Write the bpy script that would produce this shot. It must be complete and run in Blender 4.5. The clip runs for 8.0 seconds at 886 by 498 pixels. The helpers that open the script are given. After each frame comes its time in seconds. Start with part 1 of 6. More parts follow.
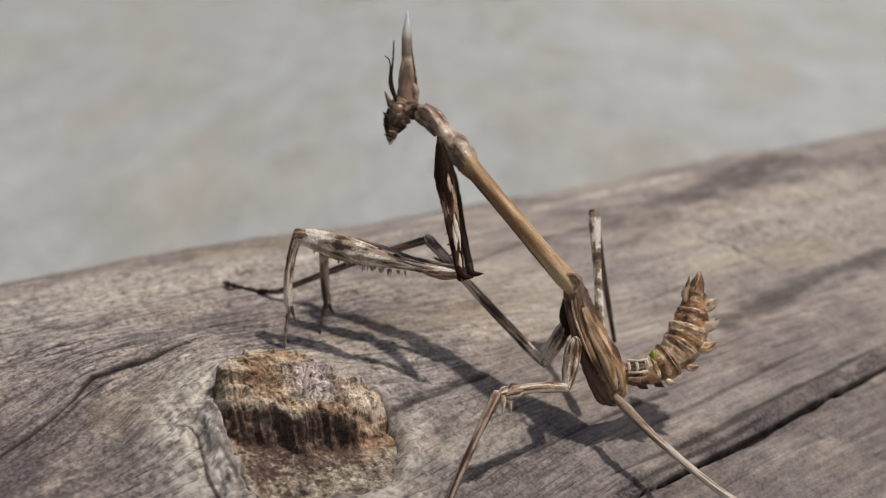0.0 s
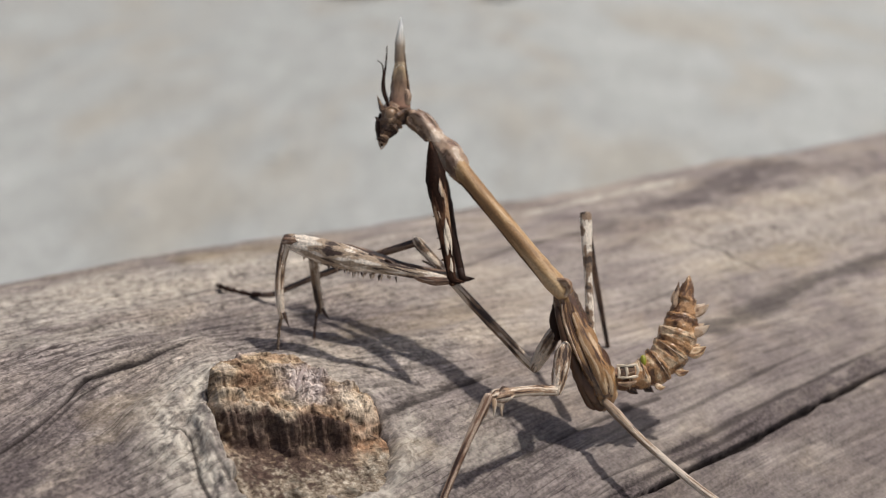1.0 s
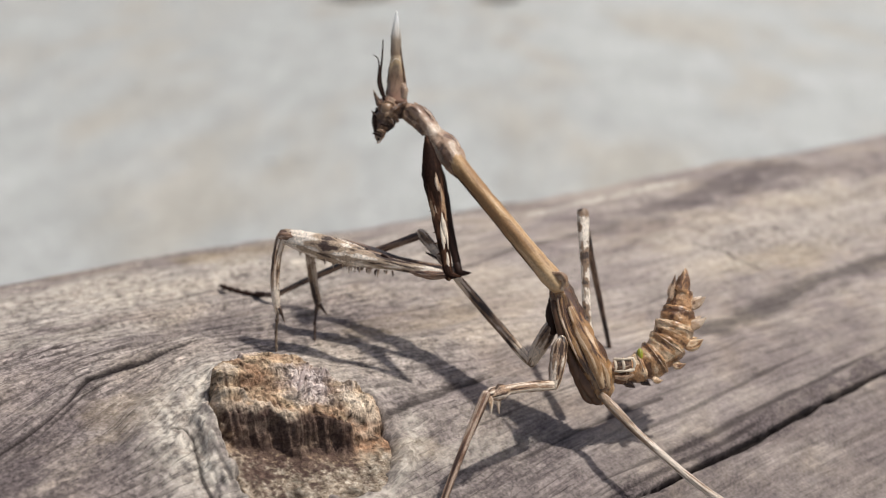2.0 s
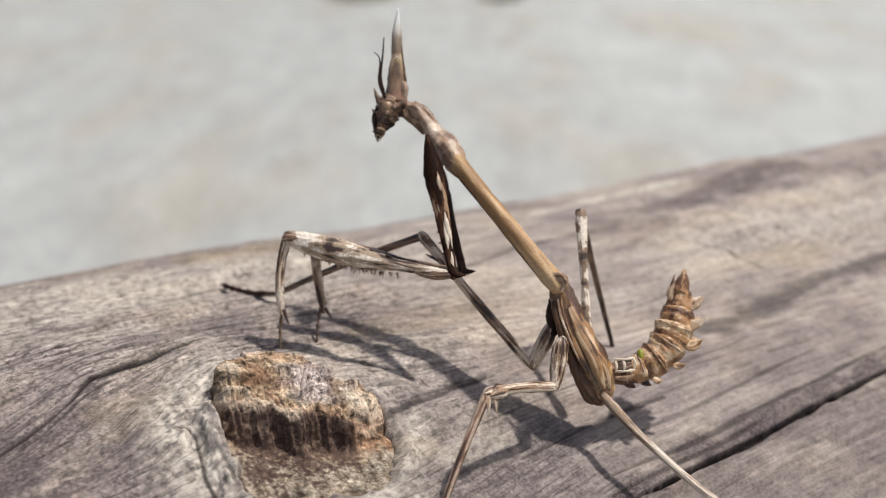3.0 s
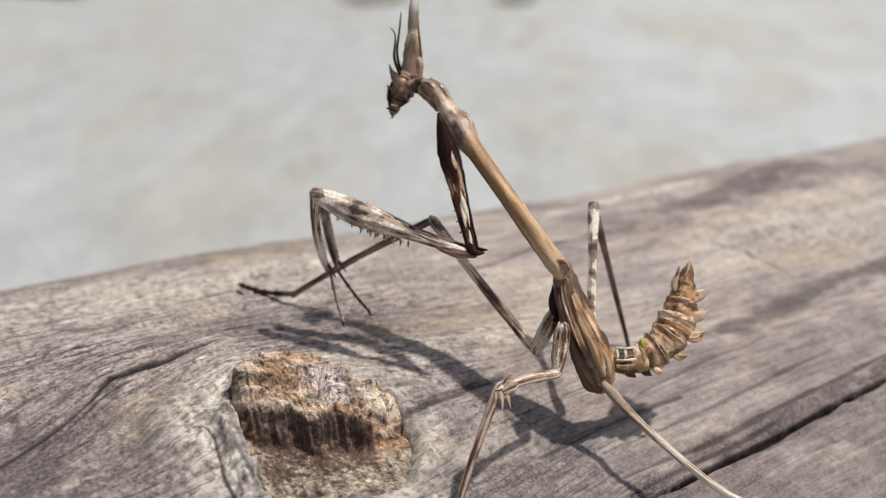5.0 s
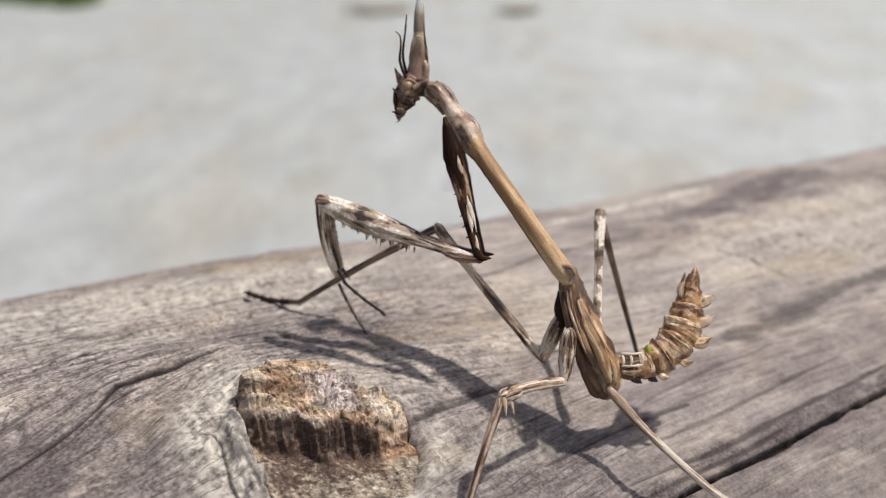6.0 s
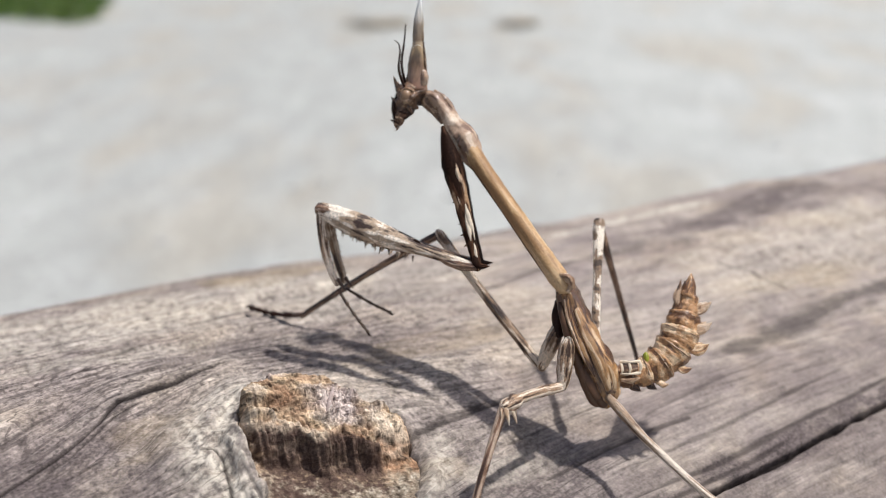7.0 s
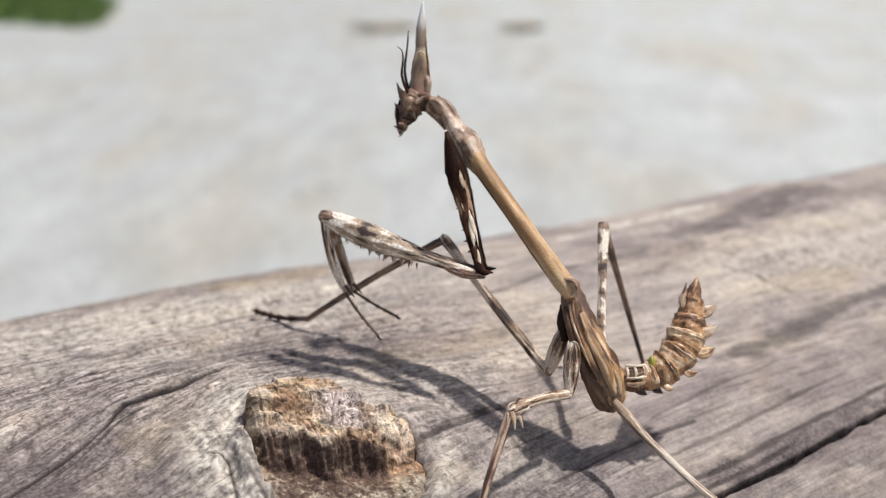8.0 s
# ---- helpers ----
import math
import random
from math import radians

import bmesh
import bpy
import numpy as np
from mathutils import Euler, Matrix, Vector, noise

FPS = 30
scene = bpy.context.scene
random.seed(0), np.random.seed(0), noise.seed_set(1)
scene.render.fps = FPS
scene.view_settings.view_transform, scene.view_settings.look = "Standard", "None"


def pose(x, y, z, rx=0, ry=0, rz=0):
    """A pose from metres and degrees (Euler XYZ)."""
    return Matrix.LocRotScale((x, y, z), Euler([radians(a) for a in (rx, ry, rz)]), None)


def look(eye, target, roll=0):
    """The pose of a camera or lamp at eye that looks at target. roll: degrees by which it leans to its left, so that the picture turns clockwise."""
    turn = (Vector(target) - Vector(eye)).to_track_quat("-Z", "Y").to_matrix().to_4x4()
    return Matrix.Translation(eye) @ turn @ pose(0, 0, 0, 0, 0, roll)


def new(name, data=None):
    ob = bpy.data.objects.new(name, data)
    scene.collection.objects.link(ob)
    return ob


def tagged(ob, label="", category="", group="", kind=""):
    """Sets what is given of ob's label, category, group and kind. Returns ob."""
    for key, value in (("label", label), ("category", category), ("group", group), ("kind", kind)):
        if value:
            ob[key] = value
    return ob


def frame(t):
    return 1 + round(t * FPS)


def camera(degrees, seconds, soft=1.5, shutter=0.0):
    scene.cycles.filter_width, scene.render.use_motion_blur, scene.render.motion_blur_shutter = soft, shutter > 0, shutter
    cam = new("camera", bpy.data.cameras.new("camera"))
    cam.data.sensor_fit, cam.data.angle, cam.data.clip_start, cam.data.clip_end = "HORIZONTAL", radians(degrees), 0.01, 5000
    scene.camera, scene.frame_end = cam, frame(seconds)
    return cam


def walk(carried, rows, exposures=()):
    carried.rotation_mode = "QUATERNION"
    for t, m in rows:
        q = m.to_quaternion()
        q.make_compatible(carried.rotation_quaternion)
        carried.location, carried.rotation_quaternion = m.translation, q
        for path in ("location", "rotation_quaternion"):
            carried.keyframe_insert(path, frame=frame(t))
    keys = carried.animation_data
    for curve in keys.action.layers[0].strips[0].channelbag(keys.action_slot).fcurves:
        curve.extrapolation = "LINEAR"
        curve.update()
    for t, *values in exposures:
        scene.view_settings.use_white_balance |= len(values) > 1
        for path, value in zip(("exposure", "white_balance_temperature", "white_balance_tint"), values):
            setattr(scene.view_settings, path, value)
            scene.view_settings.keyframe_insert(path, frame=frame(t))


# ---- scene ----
# ---------------------------------------------------------------- camera
cam = camera(44.0, 8.0, soft=1.0)
cam.data.dof.use_dof = True
cam.data.dof.focus_distance = 0.0815
cam.data.dof.aperture_fstop = 32.0
walk(cam, [
    (0, pose(0.00016, 0.00049, 0.18374, 71.740, -0.007, 0.145)),
    (0.5, pose(0.00016, 0.00048, 0.18373, 71.993, -0.245, -0.023)),
    (1, pose(0.00015, 0.00029, 0.18382, 71.941, -0.358, -0.109)),
    (1.5, pose(0.00014, 0.00022, 0.18363, 72.050, -0.344, 0.038)),
    (2.8, pose(0.00011, 0.00014, 0.18356, 72.126, -0.305, -0.138)),
    (3, pose(0.00010, 0.00013, 0.18354, 72.094, -0.222, 0.041)),
    (3.5, pose(0.00008, 0.00009, 0.18358, 71.927, -0.230, 0.206)),
    (4, pose(-0.00001, 0.00000, 0.18350, 71.751, -0.104, 0.239)),
    (4.5, pose(-0.00008, -0.00006, 0.18351, 71.991, 0.003, 0.507)),
    (6, pose(-0.00037, -0.00023, 0.18322, 72.762, 0.238, 0.841)),
    (6.5, pose(-0.00048, -0.00019, 0.18328, 73.233, 0.298, 0.855)),
    (7, pose(-0.00042, -0.00036, 0.18333, 73.443, 0.395, 0.809)),
    (7.5, pose(-0.00051, -0.00037, 0.18330, 73.594, 0.476, 0.871)),
    (8, pose(-0.00041, -0.00049, 0.18337, 73.637, 0.541, 1.049)),
], exposures=[(0, -0.22, 6550, 9), (0.5, -0.36, 6550, 9), (1.0, -0.03, 6550, 9), (1.5, 0.14, 6500, 9), (3.0, 0.28, 6450, 9), (3.5, 0.32, 6400, 9), (4.5, 0.28, 6400, 9), (6.0, 0.30, 6340, 9), (6.5, 0.37, 6310, 9), (8.0, 0.45, 6310, 9)])

# ---------------------------------------------------------------- light
SUN_FROM = Vector((0.40, 0.0, 1.0)).normalized()
world = bpy.data.worlds.new("sky")
scene.world = world
world.use_nodes = True
wn = world.node_tree.nodes
sky = wn.new("ShaderNodeTexSky")
sky.sky_type, sky.sun_disc = "NISHITA", False
sky.air_density, sky.dust_density, sky.ozone_density = 1.0, 4.0, 1.0
sky.sun_elevation = math.asin(SUN_FROM.z)
sky.sun_rotation = math.atan2(SUN_FROM.x, SUN_FROM.y)
world.node_tree.links.new(sky.outputs[0], wn["Background"].inputs[0])
wn["Background"].inputs[1].default_value = 0.078
sun = new("sun", bpy.data.lights.new("sun", "SUN"))
sun.data.energy, sun.data.angle, sun.data.color = 3.3, radians(2.2), (1.0, 0.965, 0.92)
sun.matrix_world = look(SUN_FROM, (0, 0, 0))


# ---------------------------------------------------------------- materials
class Nodes:
    """Short-hand for building one node material."""

    def __init__(self, name, rough=0.6, spec=0.3):
        self.m = bpy.data.materials.new(name)
        self.m.use_nodes = True
        self.t = self.m.node_tree
        self.b = self.t.nodes["Principled BSDF"]
        self.b.inputs["Roughness"].default_value = rough
        self.b.inputs["Specular IOR Level"].default_value = spec

    def put(self, kind, **inputs):
        n = self.t.nodes.new(kind)
        for key, value in inputs.items():
            sock = n.inputs[key]
            if hasattr(value, "is_output"):
                self.t.links.new(value, sock)
            else:
                sock.default_value = value
        return n

    def coords(self, which, scale, turn=(0, 0, 0)):
        c = self.t.nodes.new("ShaderNodeTexCoord")
        m = self.put("ShaderNodeMapping", Vector=c.outputs[which], Scale=scale, Rotation=turn)
        return m.outputs[0]

    def noise(self, vector, scale=1.0, detail=4.0, rough=0.55, distort=0.0):
        n = self.put("ShaderNodeTexNoise", Vector=vector, Scale=scale, Detail=detail, Roughness=rough, Distortion=distort)
        return n.outputs[0]

    def ramp(self, fac, *stops):
        n = self.put("ShaderNodeValToRGB", Fac=fac)
        e = n.color_ramp.elements
        while len(e) < len(stops):
            e.new(0.5)
        for el, (pos, col) in zip(e, stops):
            el.position = pos
            el.color = (col, col, col, 1) if isinstance(col, (int, float)) else (*col, 1)
        return n.outputs[0]

    def mix(self, fac, a, b, mode="MIX"):
        n = self.t.nodes.new("ShaderNodeMix")
        n.data_type, n.blend_type = "RGBA", mode
        for sock, value in ((n.inputs[0], fac), (n.inputs[6], a), (n.inputs[7], b)):
            if hasattr(value, "is_output"):
                self.t.links.new(value, sock)
            else:
                sock.default_value = value if isinstance(value, (int, float)) else (*value, 1)
        return n.outputs[2]

    def attr(self, name):
        n = self.t.nodes.new("ShaderNodeAttribute")
        n.attribute_name = name
        return n.outputs["Fac"]

    def math(self, op, a, b=0.0):
        n = self.t.nodes.new("ShaderNodeMath")
        n.operation = op
        for sock, value in zip(n.inputs, (a, b)):
            if hasattr(value, "is_output"):
                self.t.links.new(value, sock)
            else:
                sock.default_value = value
        return n.outputs[0]

    def done(self, colour, height=None, depth=0.0002, strength=0.6):
        if hasattr(colour, "is_output"):
            self.t.links.new(colour, self.b.inputs["Base Color"])
        else:
            self.b.inputs["Base Color"].default_value = (*colour, 1)
        if height is not None:
            bump = self.put("ShaderNodeBump", Height=height, Distance=depth, Strength=strength)
            self.t.links.new(bump.outputs[0], self.b.inputs["Normal"])
        return self.m


def weathered_wood():
    """Sun-bleached grey timber. UV in metres: along and across the grain."""
    n = Nodes("weathered_wood", 0.85, 0.15)
    uv = "UV"
    broad = n.noise(n.coords(uv, (60, 260, 1)), 1, 5, 0.6, 0.3)
    fibre = n.noise(n.coords(uv, (170, 2600, 1)), 1, 6, 0.65, 0.25)
    rough_part = n.math("SUBTRACT", 1.0, n.math("MULTIPLY", n.attr("worn"), 0.72))
    hair = n.noise(n.coords(uv, (500, 6500, 1)), 1, 4, 0.6, 0.2)
    dash = n.noise(n.coords(uv, (210, 3300, 1), (0, 0, 0.04)), 1, 3, 0.5, 0.25)
    speck = n.noise(n.coords("Object", (1500, 1500, 1500)), 1, 3, 0.6)
    patch = n.noise(n.coords("Object", (95, 120, 120)), 1, 4, 0.6, 0.4)
    base = n.ramp(broad, (0.34, (0.232, 0.199, 0.181)), (0.46, (0.302, 0.264, 0.237)), (0.54, (0.355, 0.315, 0.278)), (0.66, (0.425, 0.382, 0.335)))
    tint = n.ramp(patch, (0.38, (0.87, 0.825, 0.855)), (0.5, (1.01, 0.965, 0.955)), (0.62, (1.085, 1.015, 0.945)))
    col = n.mix(1.0, base, tint, "MULTIPLY")
    lines = n.ramp(fibre, (0.36, 0.70), (0.46, 0.94), (0.54, 1.02), (0.65, 1.14))
    mott = n.noise(n.coords("Object", (420, 420, 420)), 1, 5, 0.7, 0.3)
    mottle = n.ramp(mott, (0.36, 0.62), (0.45, 0.86), (0.54, 1.0), (0.64, 1.16))
    col = n.mix(1.0, col, n.mix(n.attr("calm"), lines, mottle), "MULTIPLY")
    col = n.mix(0.45, col, n.mix(1.0, col, mottle, "MULTIPLY"))
    col = n.mix(rough_part, col, n.mix(1.0, col, n.ramp(hair, (0.37, 0.70), (0.46, 0.95), (0.54, 1.04), (0.63, 1.18)), "MULTIPLY"))
    marks = n.math("MULTIPLY", n.ramp(dash, (0.535, 0.0), (0.585, 1.0)), n.ramp(patch, (0.36, 1.0), (0.62, 0.35)))
    marks = n.math("MULTIPLY", marks, rough_part)
    col = n.mix(n.math("MULTIPLY", marks, 0.80), col, (0.085, 0.068, 0.062))
    grit = n.ramp(speck, (0.36, 0.35), (0.45, 0.95), (0.56, 1.02), (0.66, 1.4))
    col = n.mix(n.math("ADD", n.math("MULTIPLY", n.attr("calm"), 0.5), n.math("MULTIPLY", rough_part, 0.55)), col, n.mix(1.0, col, grit, "MULTIPLY"))
    sand = n.noise(n.coords("Object", (3600, 3600, 3600)), 1, 3, 0.6)
    col = n.mix(n.math("MULTIPLY", rough_part, 0.75), col, n.mix(1.0, col, n.ramp(sand, (0.36, 0.55), (0.47, 0.97), (0.54, 1.03), (0.65, 1.4)), "MULTIPLY"))
    pit = n.noise(n.coords(uv, (1100, 2200, 1)), 1, 2, 0.5, 0.5)
    col = n.mix(n.math("MULTIPLY", n.ramp(pit, (0.58, 0.0), (0.64, 1.0)), n.math("MULTIPLY", rough_part, 0.7)), col, (0.07, 0.055, 0.05))
    # one dark colour for stains and for shade painted on the lower side
    stain_shade = n.math("MULTIPLY", n.attr("stain_shade"), n.ramp(mott, (0.36, 1.0), (0.62, 0.65)))
    col = n.mix(stain_shade, col, n.mix(1.0, (0.098, 0.078, 0.076), n.ramp(sand, (0.36, 0.5), (0.5, 1.0), (0.65, 1.6)), "MULTIPLY"))
    ochre = n.math("MULTIPLY", n.attr("ochre"), n.ramp(patch, (0.35, 0.5), (0.6, 1.0)))
    col = n.mix(ochre, col, n.mix(1.0, (0.47, 0.36, 0.20), n.ramp(fibre, (0.3, 0.6), (0.7, 1.25)), "MULTIPLY"))
    pale = n.math("MULTIPLY", n.attr("pale"), n.ramp(speck, (0.32, 0.35), (0.55, 1.0)))
    col = n.mix(pale, col, n.mix(1.0, (0.60, 0.540, 0.455), n.ramp(speck, (0.3, 0.55), (0.6, 1.1)), "MULTIPLY"))
    wrinkle = n.noise(n.coords("Object", (900, 900, 350)), 1, 4, 0.6, 0.8)
    col = n.mix(n.math("MULTIPLY", n.attr("pale"), n.ramp(wrinkle, (0.52, 0.0), (0.62, 0.65))), col, (0.16, 0.125, 0.105))
    # near black: dirt in the cracks, with the shade of the gaps painted in
    col = n.mix(n.attr("dirt_shade"), col, (0.022, 0.017, 0.016))
    h = n.math("ADD", n.math("MULTIPLY", fibre, 0.5), n.math("MULTIPLY", mott, 0.4))
    h = n.math("SUBTRACT", h, n.math("MULTIPLY", marks, 0.5))
    h = n.math("ADD", h, n.math("MULTIPLY", speck, 0.25))
    return n.done(col, h, 0.00035, 0.8)


def rotten_wood():
    """Broken branch end: tan and cream fibres, rust brown, grey and almost black rot."""
    n = Nodes("rotten_wood", 0.9, 0.1)
    fibre = n.noise(n.coords("UV", (1900, 1050, 1), (0, 0, 0.25)), 1, 4, 0.62, 1.2)
    layer = n.noise(n.coords("UV", (500, 1100, 1), (0, 0, -0.35)), 1, 4, 0.6, 0.8)
    patch = n.noise(n.coords("UV", (330, 420, 1)), 1, 4, 0.6, 0.6)
    speck = n.noise(n.coords("Object", (3000, 3000, 3000)), 1, 3, 0.65)
    grit = n.noise(n.coords("Object", (2100, 2100, 2100)), 1, 3, 0.65, 0.3)
    col = n.ramp(patch, (0.34, (0.155, 0.098, 0.064)), (0.44, (0.32, 0.218, 0.142)), (0.54, (0.45, 0.337, 0.224)), (0.66, (0.45, 0.37, 0.290)))
    col = n.mix(n.math("MULTIPLY", n.attr("rust"), 0.85), col, (0.27, 0.150, 0.088))
    col = n.mix(n.math("MULTIPLY", n.attr("cream"), 0.65), col, (0.54, 0.445, 0.345))
    col = n.mix(n.math("MULTIPLY", n.attr("grey"), 0.85), col, n.mix(n.ramp(fibre, (0.42, 0.0), (0.58, 1.0)), (0.30, 0.245, 0.235), (0.53, 0.46, 0.43)))
    dust = n.ramp(grit, (0.36, (0.09, 0.066, 0.049)), (0.45, (0.205, 0.160, 0.118)), (0.55, (0.29, 0.238, 0.182)), (0.68, (0.47, 0.41, 0.33)))
    col = n.mix(n.attr("crumbs"), col, dust)
    col = n.mix(1.0, col, n.ramp(layer, (0.34, 0.40), (0.42, 0.80), (0.54, 1.05), (0.66, 1.3)), "MULTIPLY")
    col = n.mix(n.math("SUBTRACT", 1.0, n.math("MULTIPLY", n.attr("crumbs"), 0.7)), col, n.mix(1.0, col, n.ramp(fibre, (0.36, 0.35), (0.43, 0.78), (0.50, 1.0), (0.62, 1.25)), "MULTIPLY"))
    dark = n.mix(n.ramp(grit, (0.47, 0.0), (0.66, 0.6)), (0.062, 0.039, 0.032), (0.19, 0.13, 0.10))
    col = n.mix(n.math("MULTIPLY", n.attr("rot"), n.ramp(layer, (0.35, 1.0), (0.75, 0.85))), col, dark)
    col = n.mix(1.0, col, n.ramp(speck, (0.36, 0.75), (0.46, 0.97), (0.54, 1.03), (0.65, 1.25)), "MULTIPLY")
    h = n.math("ADD", n.math("ADD", n.math("MULTIPLY", layer, 0.6), fibre), n.math("MULTIPLY", speck, 0.3))
    return n.done(col, h, 0.00028, 0.7)


def chitin(name, pale, mid, dark, bands=0.35, streaks=7.0, lean=0.0, rough=0.38, spec=0.42, ringed=0.35, run=0.17, grainy=1.0, relief=0.9):
    """Insect skin streaked along its length. UV: millimetres along, turns around."""
    n = Nodes(name, rough, spec)
    streak = n.noise(n.coords("UV", (run, streaks, 1)), 1, 3, 0.55, 0.3)
    band = n.noise(n.coords("UV", (bands, 0.9, 1)), 1, 3, 0.5, 0.4)
    fine = n.noise(n.coords("UV", (5, 24, 1)), 1, 5, 0.7)
    f = n.math("ADD", n.math("MULTIPLY", streak, 1.1 - ringed), n.math("MULTIPLY", band, ringed))
    f = n.math("ADD", f, lean - 0.05)
    col = n.ramp(f, (0.44, dark), (0.475, mid), (0.52, mid), (0.555, pale))
    col = n.mix(grainy, col, n.mix(1.0, col, n.ramp(fine, (0.36, 0.5), (0.47, 0.95), (0.55, 1.05), (0.66, 1.45)), "MULTIPLY"))
    n.b.inputs["Coat Weight"].default_value, n.b.inputs["Coat Roughness"].default_value = (0.45 if rough < 0.3 else 0.15 if spec > 0.35 else 0.0), 0.16
    h = n.math("ADD", streak, n.math("MULTIPLY", fine, 0.5))
    return n.done(col, h, 0.00022, relief)


def plain(name, colour, rough=0.5, spec=0.3):
    n = Nodes(name, rough, spec)
    fine = n.noise(n.coords("Object", (1800, 1800, 1800)), 1, 3, 0.6)
    return n.done(n.mix(1.0, colour, n.ramp(fine, (0.3, 0.75), (0.7, 1.2)), "MULTIPLY"), fine, 0.0001, 0.4)


def crest_skin():
    """Horn that turns from brown to a clear whitish tip. UV u: 0 at the base, 1 at the tip."""
    n = Nodes("crest_skin", 0.20, 0.6)
    n.b.inputs["Coat Weight"].default_value, n.b.inputs["Coat Roughness"].default_value = 0.5, 0.12
    u = n.put("ShaderNodeSeparateXYZ", Vector=n.coords("UV", (1, 1, 1))).outputs[0]
    streak = n.noise(n.coords("UV", (3, 6, 1)), 1, 4, 0.6, 0.4)
    col = n.ramp(u, (0.0, (0.24, 0.125, 0.078)), (0.16, (0.30, 0.185, 0.115)), (0.28, (0.20, 0.122, 0.068)), (0.43, (0.40, 0.285, 0.165)), (0.49, (0.46, 0.35, 0.22)), (0.52, (0.22, 0.15, 0.09)), (0.68, (0.29, 0.225, 0.16)), (0.82, (0.66, 0.63, 0.57)), (0.92, (0.92, 0.91, 0.88)))
    col = n.mix(1.0, col, n.ramp(streak, (0.35, 0.55), (0.5, 1.0), (0.65, 1.35)), "MULTIPLY")
    n.t.links.new(n.ramp(u, (0.75, 0.0), (0.9, 0.15)), n.b.inputs["Transmission Weight"])
    return n.done(col, streak, 0.0001, 0.4)


def gravel_ground():
    n = Nodes("gravel_ground", 0.95, 0.1)
    big = n.noise(n.coords("Object", (7, 2.2, 7)), 1, 3, 0.55, 0.4)
    mid = n.noise(n.coords("Object", (30, 9, 30)), 1, 3, 0.6, 0.3)
    fine = n.noise(n.coords("Object", (160, 160, 160)), 1, 4, 0.65)
    col = n.ramp(mid, (0.34, (0.340, 0.342, 0.326)), (0.5, (0.374, 0.377, 0.360)), (0.66, (0.415, 0.418, 0.402)))
    # the ground colour gets paler towards +x, broken up by noise
    east = n.put("ShaderNodeSeparateXYZ", Vector=n.coords("Object", (1, 1, 1))).outputs[0]
    paler_east = n.ramp(n.math("ADD", n.math("MULTIPLY", east, 0.9), n.math("MULTIPLY", big, 0.5)), (0.10, 0.97), (0.55, 1.10))
    col = n.mix(1.0, col, paler_east, "MULTIPLY")
    col = n.mix(1.0, col, n.ramp(big, (0.38, (1.0, 0.94, 0.87)), (0.5, (1, 1, 1)), (0.62, (1.04, 1.045, 1.04))), "MULTIPLY")
    col = n.mix(1.0, col, n.ramp(fine, (0.3, 0.7), (0.7, 1.2)), "MULTIPLY")
    return n.done(col, fine, 0.004, 0.6)


def pebble_stone():
    n = Nodes("pebble_stone", 0.9, 0.15)
    geo = n.t.nodes.new("ShaderNodeNewGeometry")
    col = n.ramp(geo.outputs["Random Per Island"], (0.0, (0.33, 0.32, 0.305)), (0.4, (0.36, 0.355, 0.34)), (0.8, (0.39, 0.385, 0.37)), (1.0, (0.46, 0.45, 0.43)))
    return n.done(col)


def grass_blades():
    n = Nodes("grass_blades", 0.6, 0.2)
    geo = n.t.nodes.new("ShaderNodeNewGeometry")
    col = n.ramp(geo.outputs["Random Per Island"], (0.0, (0.06, 0.11, 0.02)), (0.6, (0.10, 0.18, 0.035)), (1.0, (0.16, 0.18, 0.06)))
    return n.done(col)


WOOD, ROT = weathered_wood(), rotten_wood()
LEG = chitin("mottled_leg_skin", (0.72, 0.58, 0.44), (0.24, 0.145, 0.082), (0.036, 0.018, 0.011), 0.45, 11.0, 0.01, ringed=0.55)
GRASP = chitin("cream_streaked_skin", (0.82, 0.71, 0.59), (0.39, 0.285, 0.195), (0.050, 0.026, 0.017), 0.34, 9.0, 0.002, ringed=0.55, run=0.30)
BANDED = chitin("banded_skin", (0.80, 0.70, 0.58), (0.24, 0.155, 0.095), (0.05, 0.028, 0.018), 0.55, 4.0, 0.035, ringed=0.75)
HIND = chitin("pale_banded_skin", (0.66, 0.55, 0.44), (0.33, 0.22, 0.14), (0.07, 0.036, 0.023), 0.25, 7.0, 0.015, ringed=0.55, run=0.12)
LEG_PALE = chitin("pale_leg_skin", (0.76, 0.63, 0.50), (0.35, 0.225, 0.14), (0.06, 0.030, 0.017), 0.5, 10.0, 0.025, ringed=0.4, run=0.3)
LEG_RED = chitin("reddish_leg_skin", (0.52, 0.38, 0.28), (0.20, 0.108, 0.064), (0.045, 0.020, 0.013), 0.4, 8.0, 0.0, ringed=0.35, run=0.2)
LEG_DARK = chitin("dark_leg_skin", (0.31, 0.195, 0.125), (0.105, 0.054, 0.034), (0.022, 0.014, 0.012), 0.35, 7.0, -0.01)
COXA = chitin("dark_mottled_skin", (0.34, 0.215, 0.13), (0.075, 0.036, 0.021), (0.018, 0.008, 0.005), 0.26, 6.0, -0.02, 0.6, 0.05, ringed=0.6, run=0.2, relief=0.5)
GOLD = chitin("golden_brown_skin", (0.52, 0.36, 0.205), (0.42, 0.262, 0.128), (0.29, 0.165, 0.075), 0.12, 4.0, 0.0, 0.50, 0.30, grainy=0.5, relief=0.35)
THORAX = chitin("streaked_brown_skin", (0.60, 0.41, 0.24), (0.34, 0.180, 0.070), (0.085, 0.036, 0.015), 0.35, 5.0, -0.008, 0.25, 0.6, ringed=0.5, run=0.18, grainy=0.5, relief=0.9)
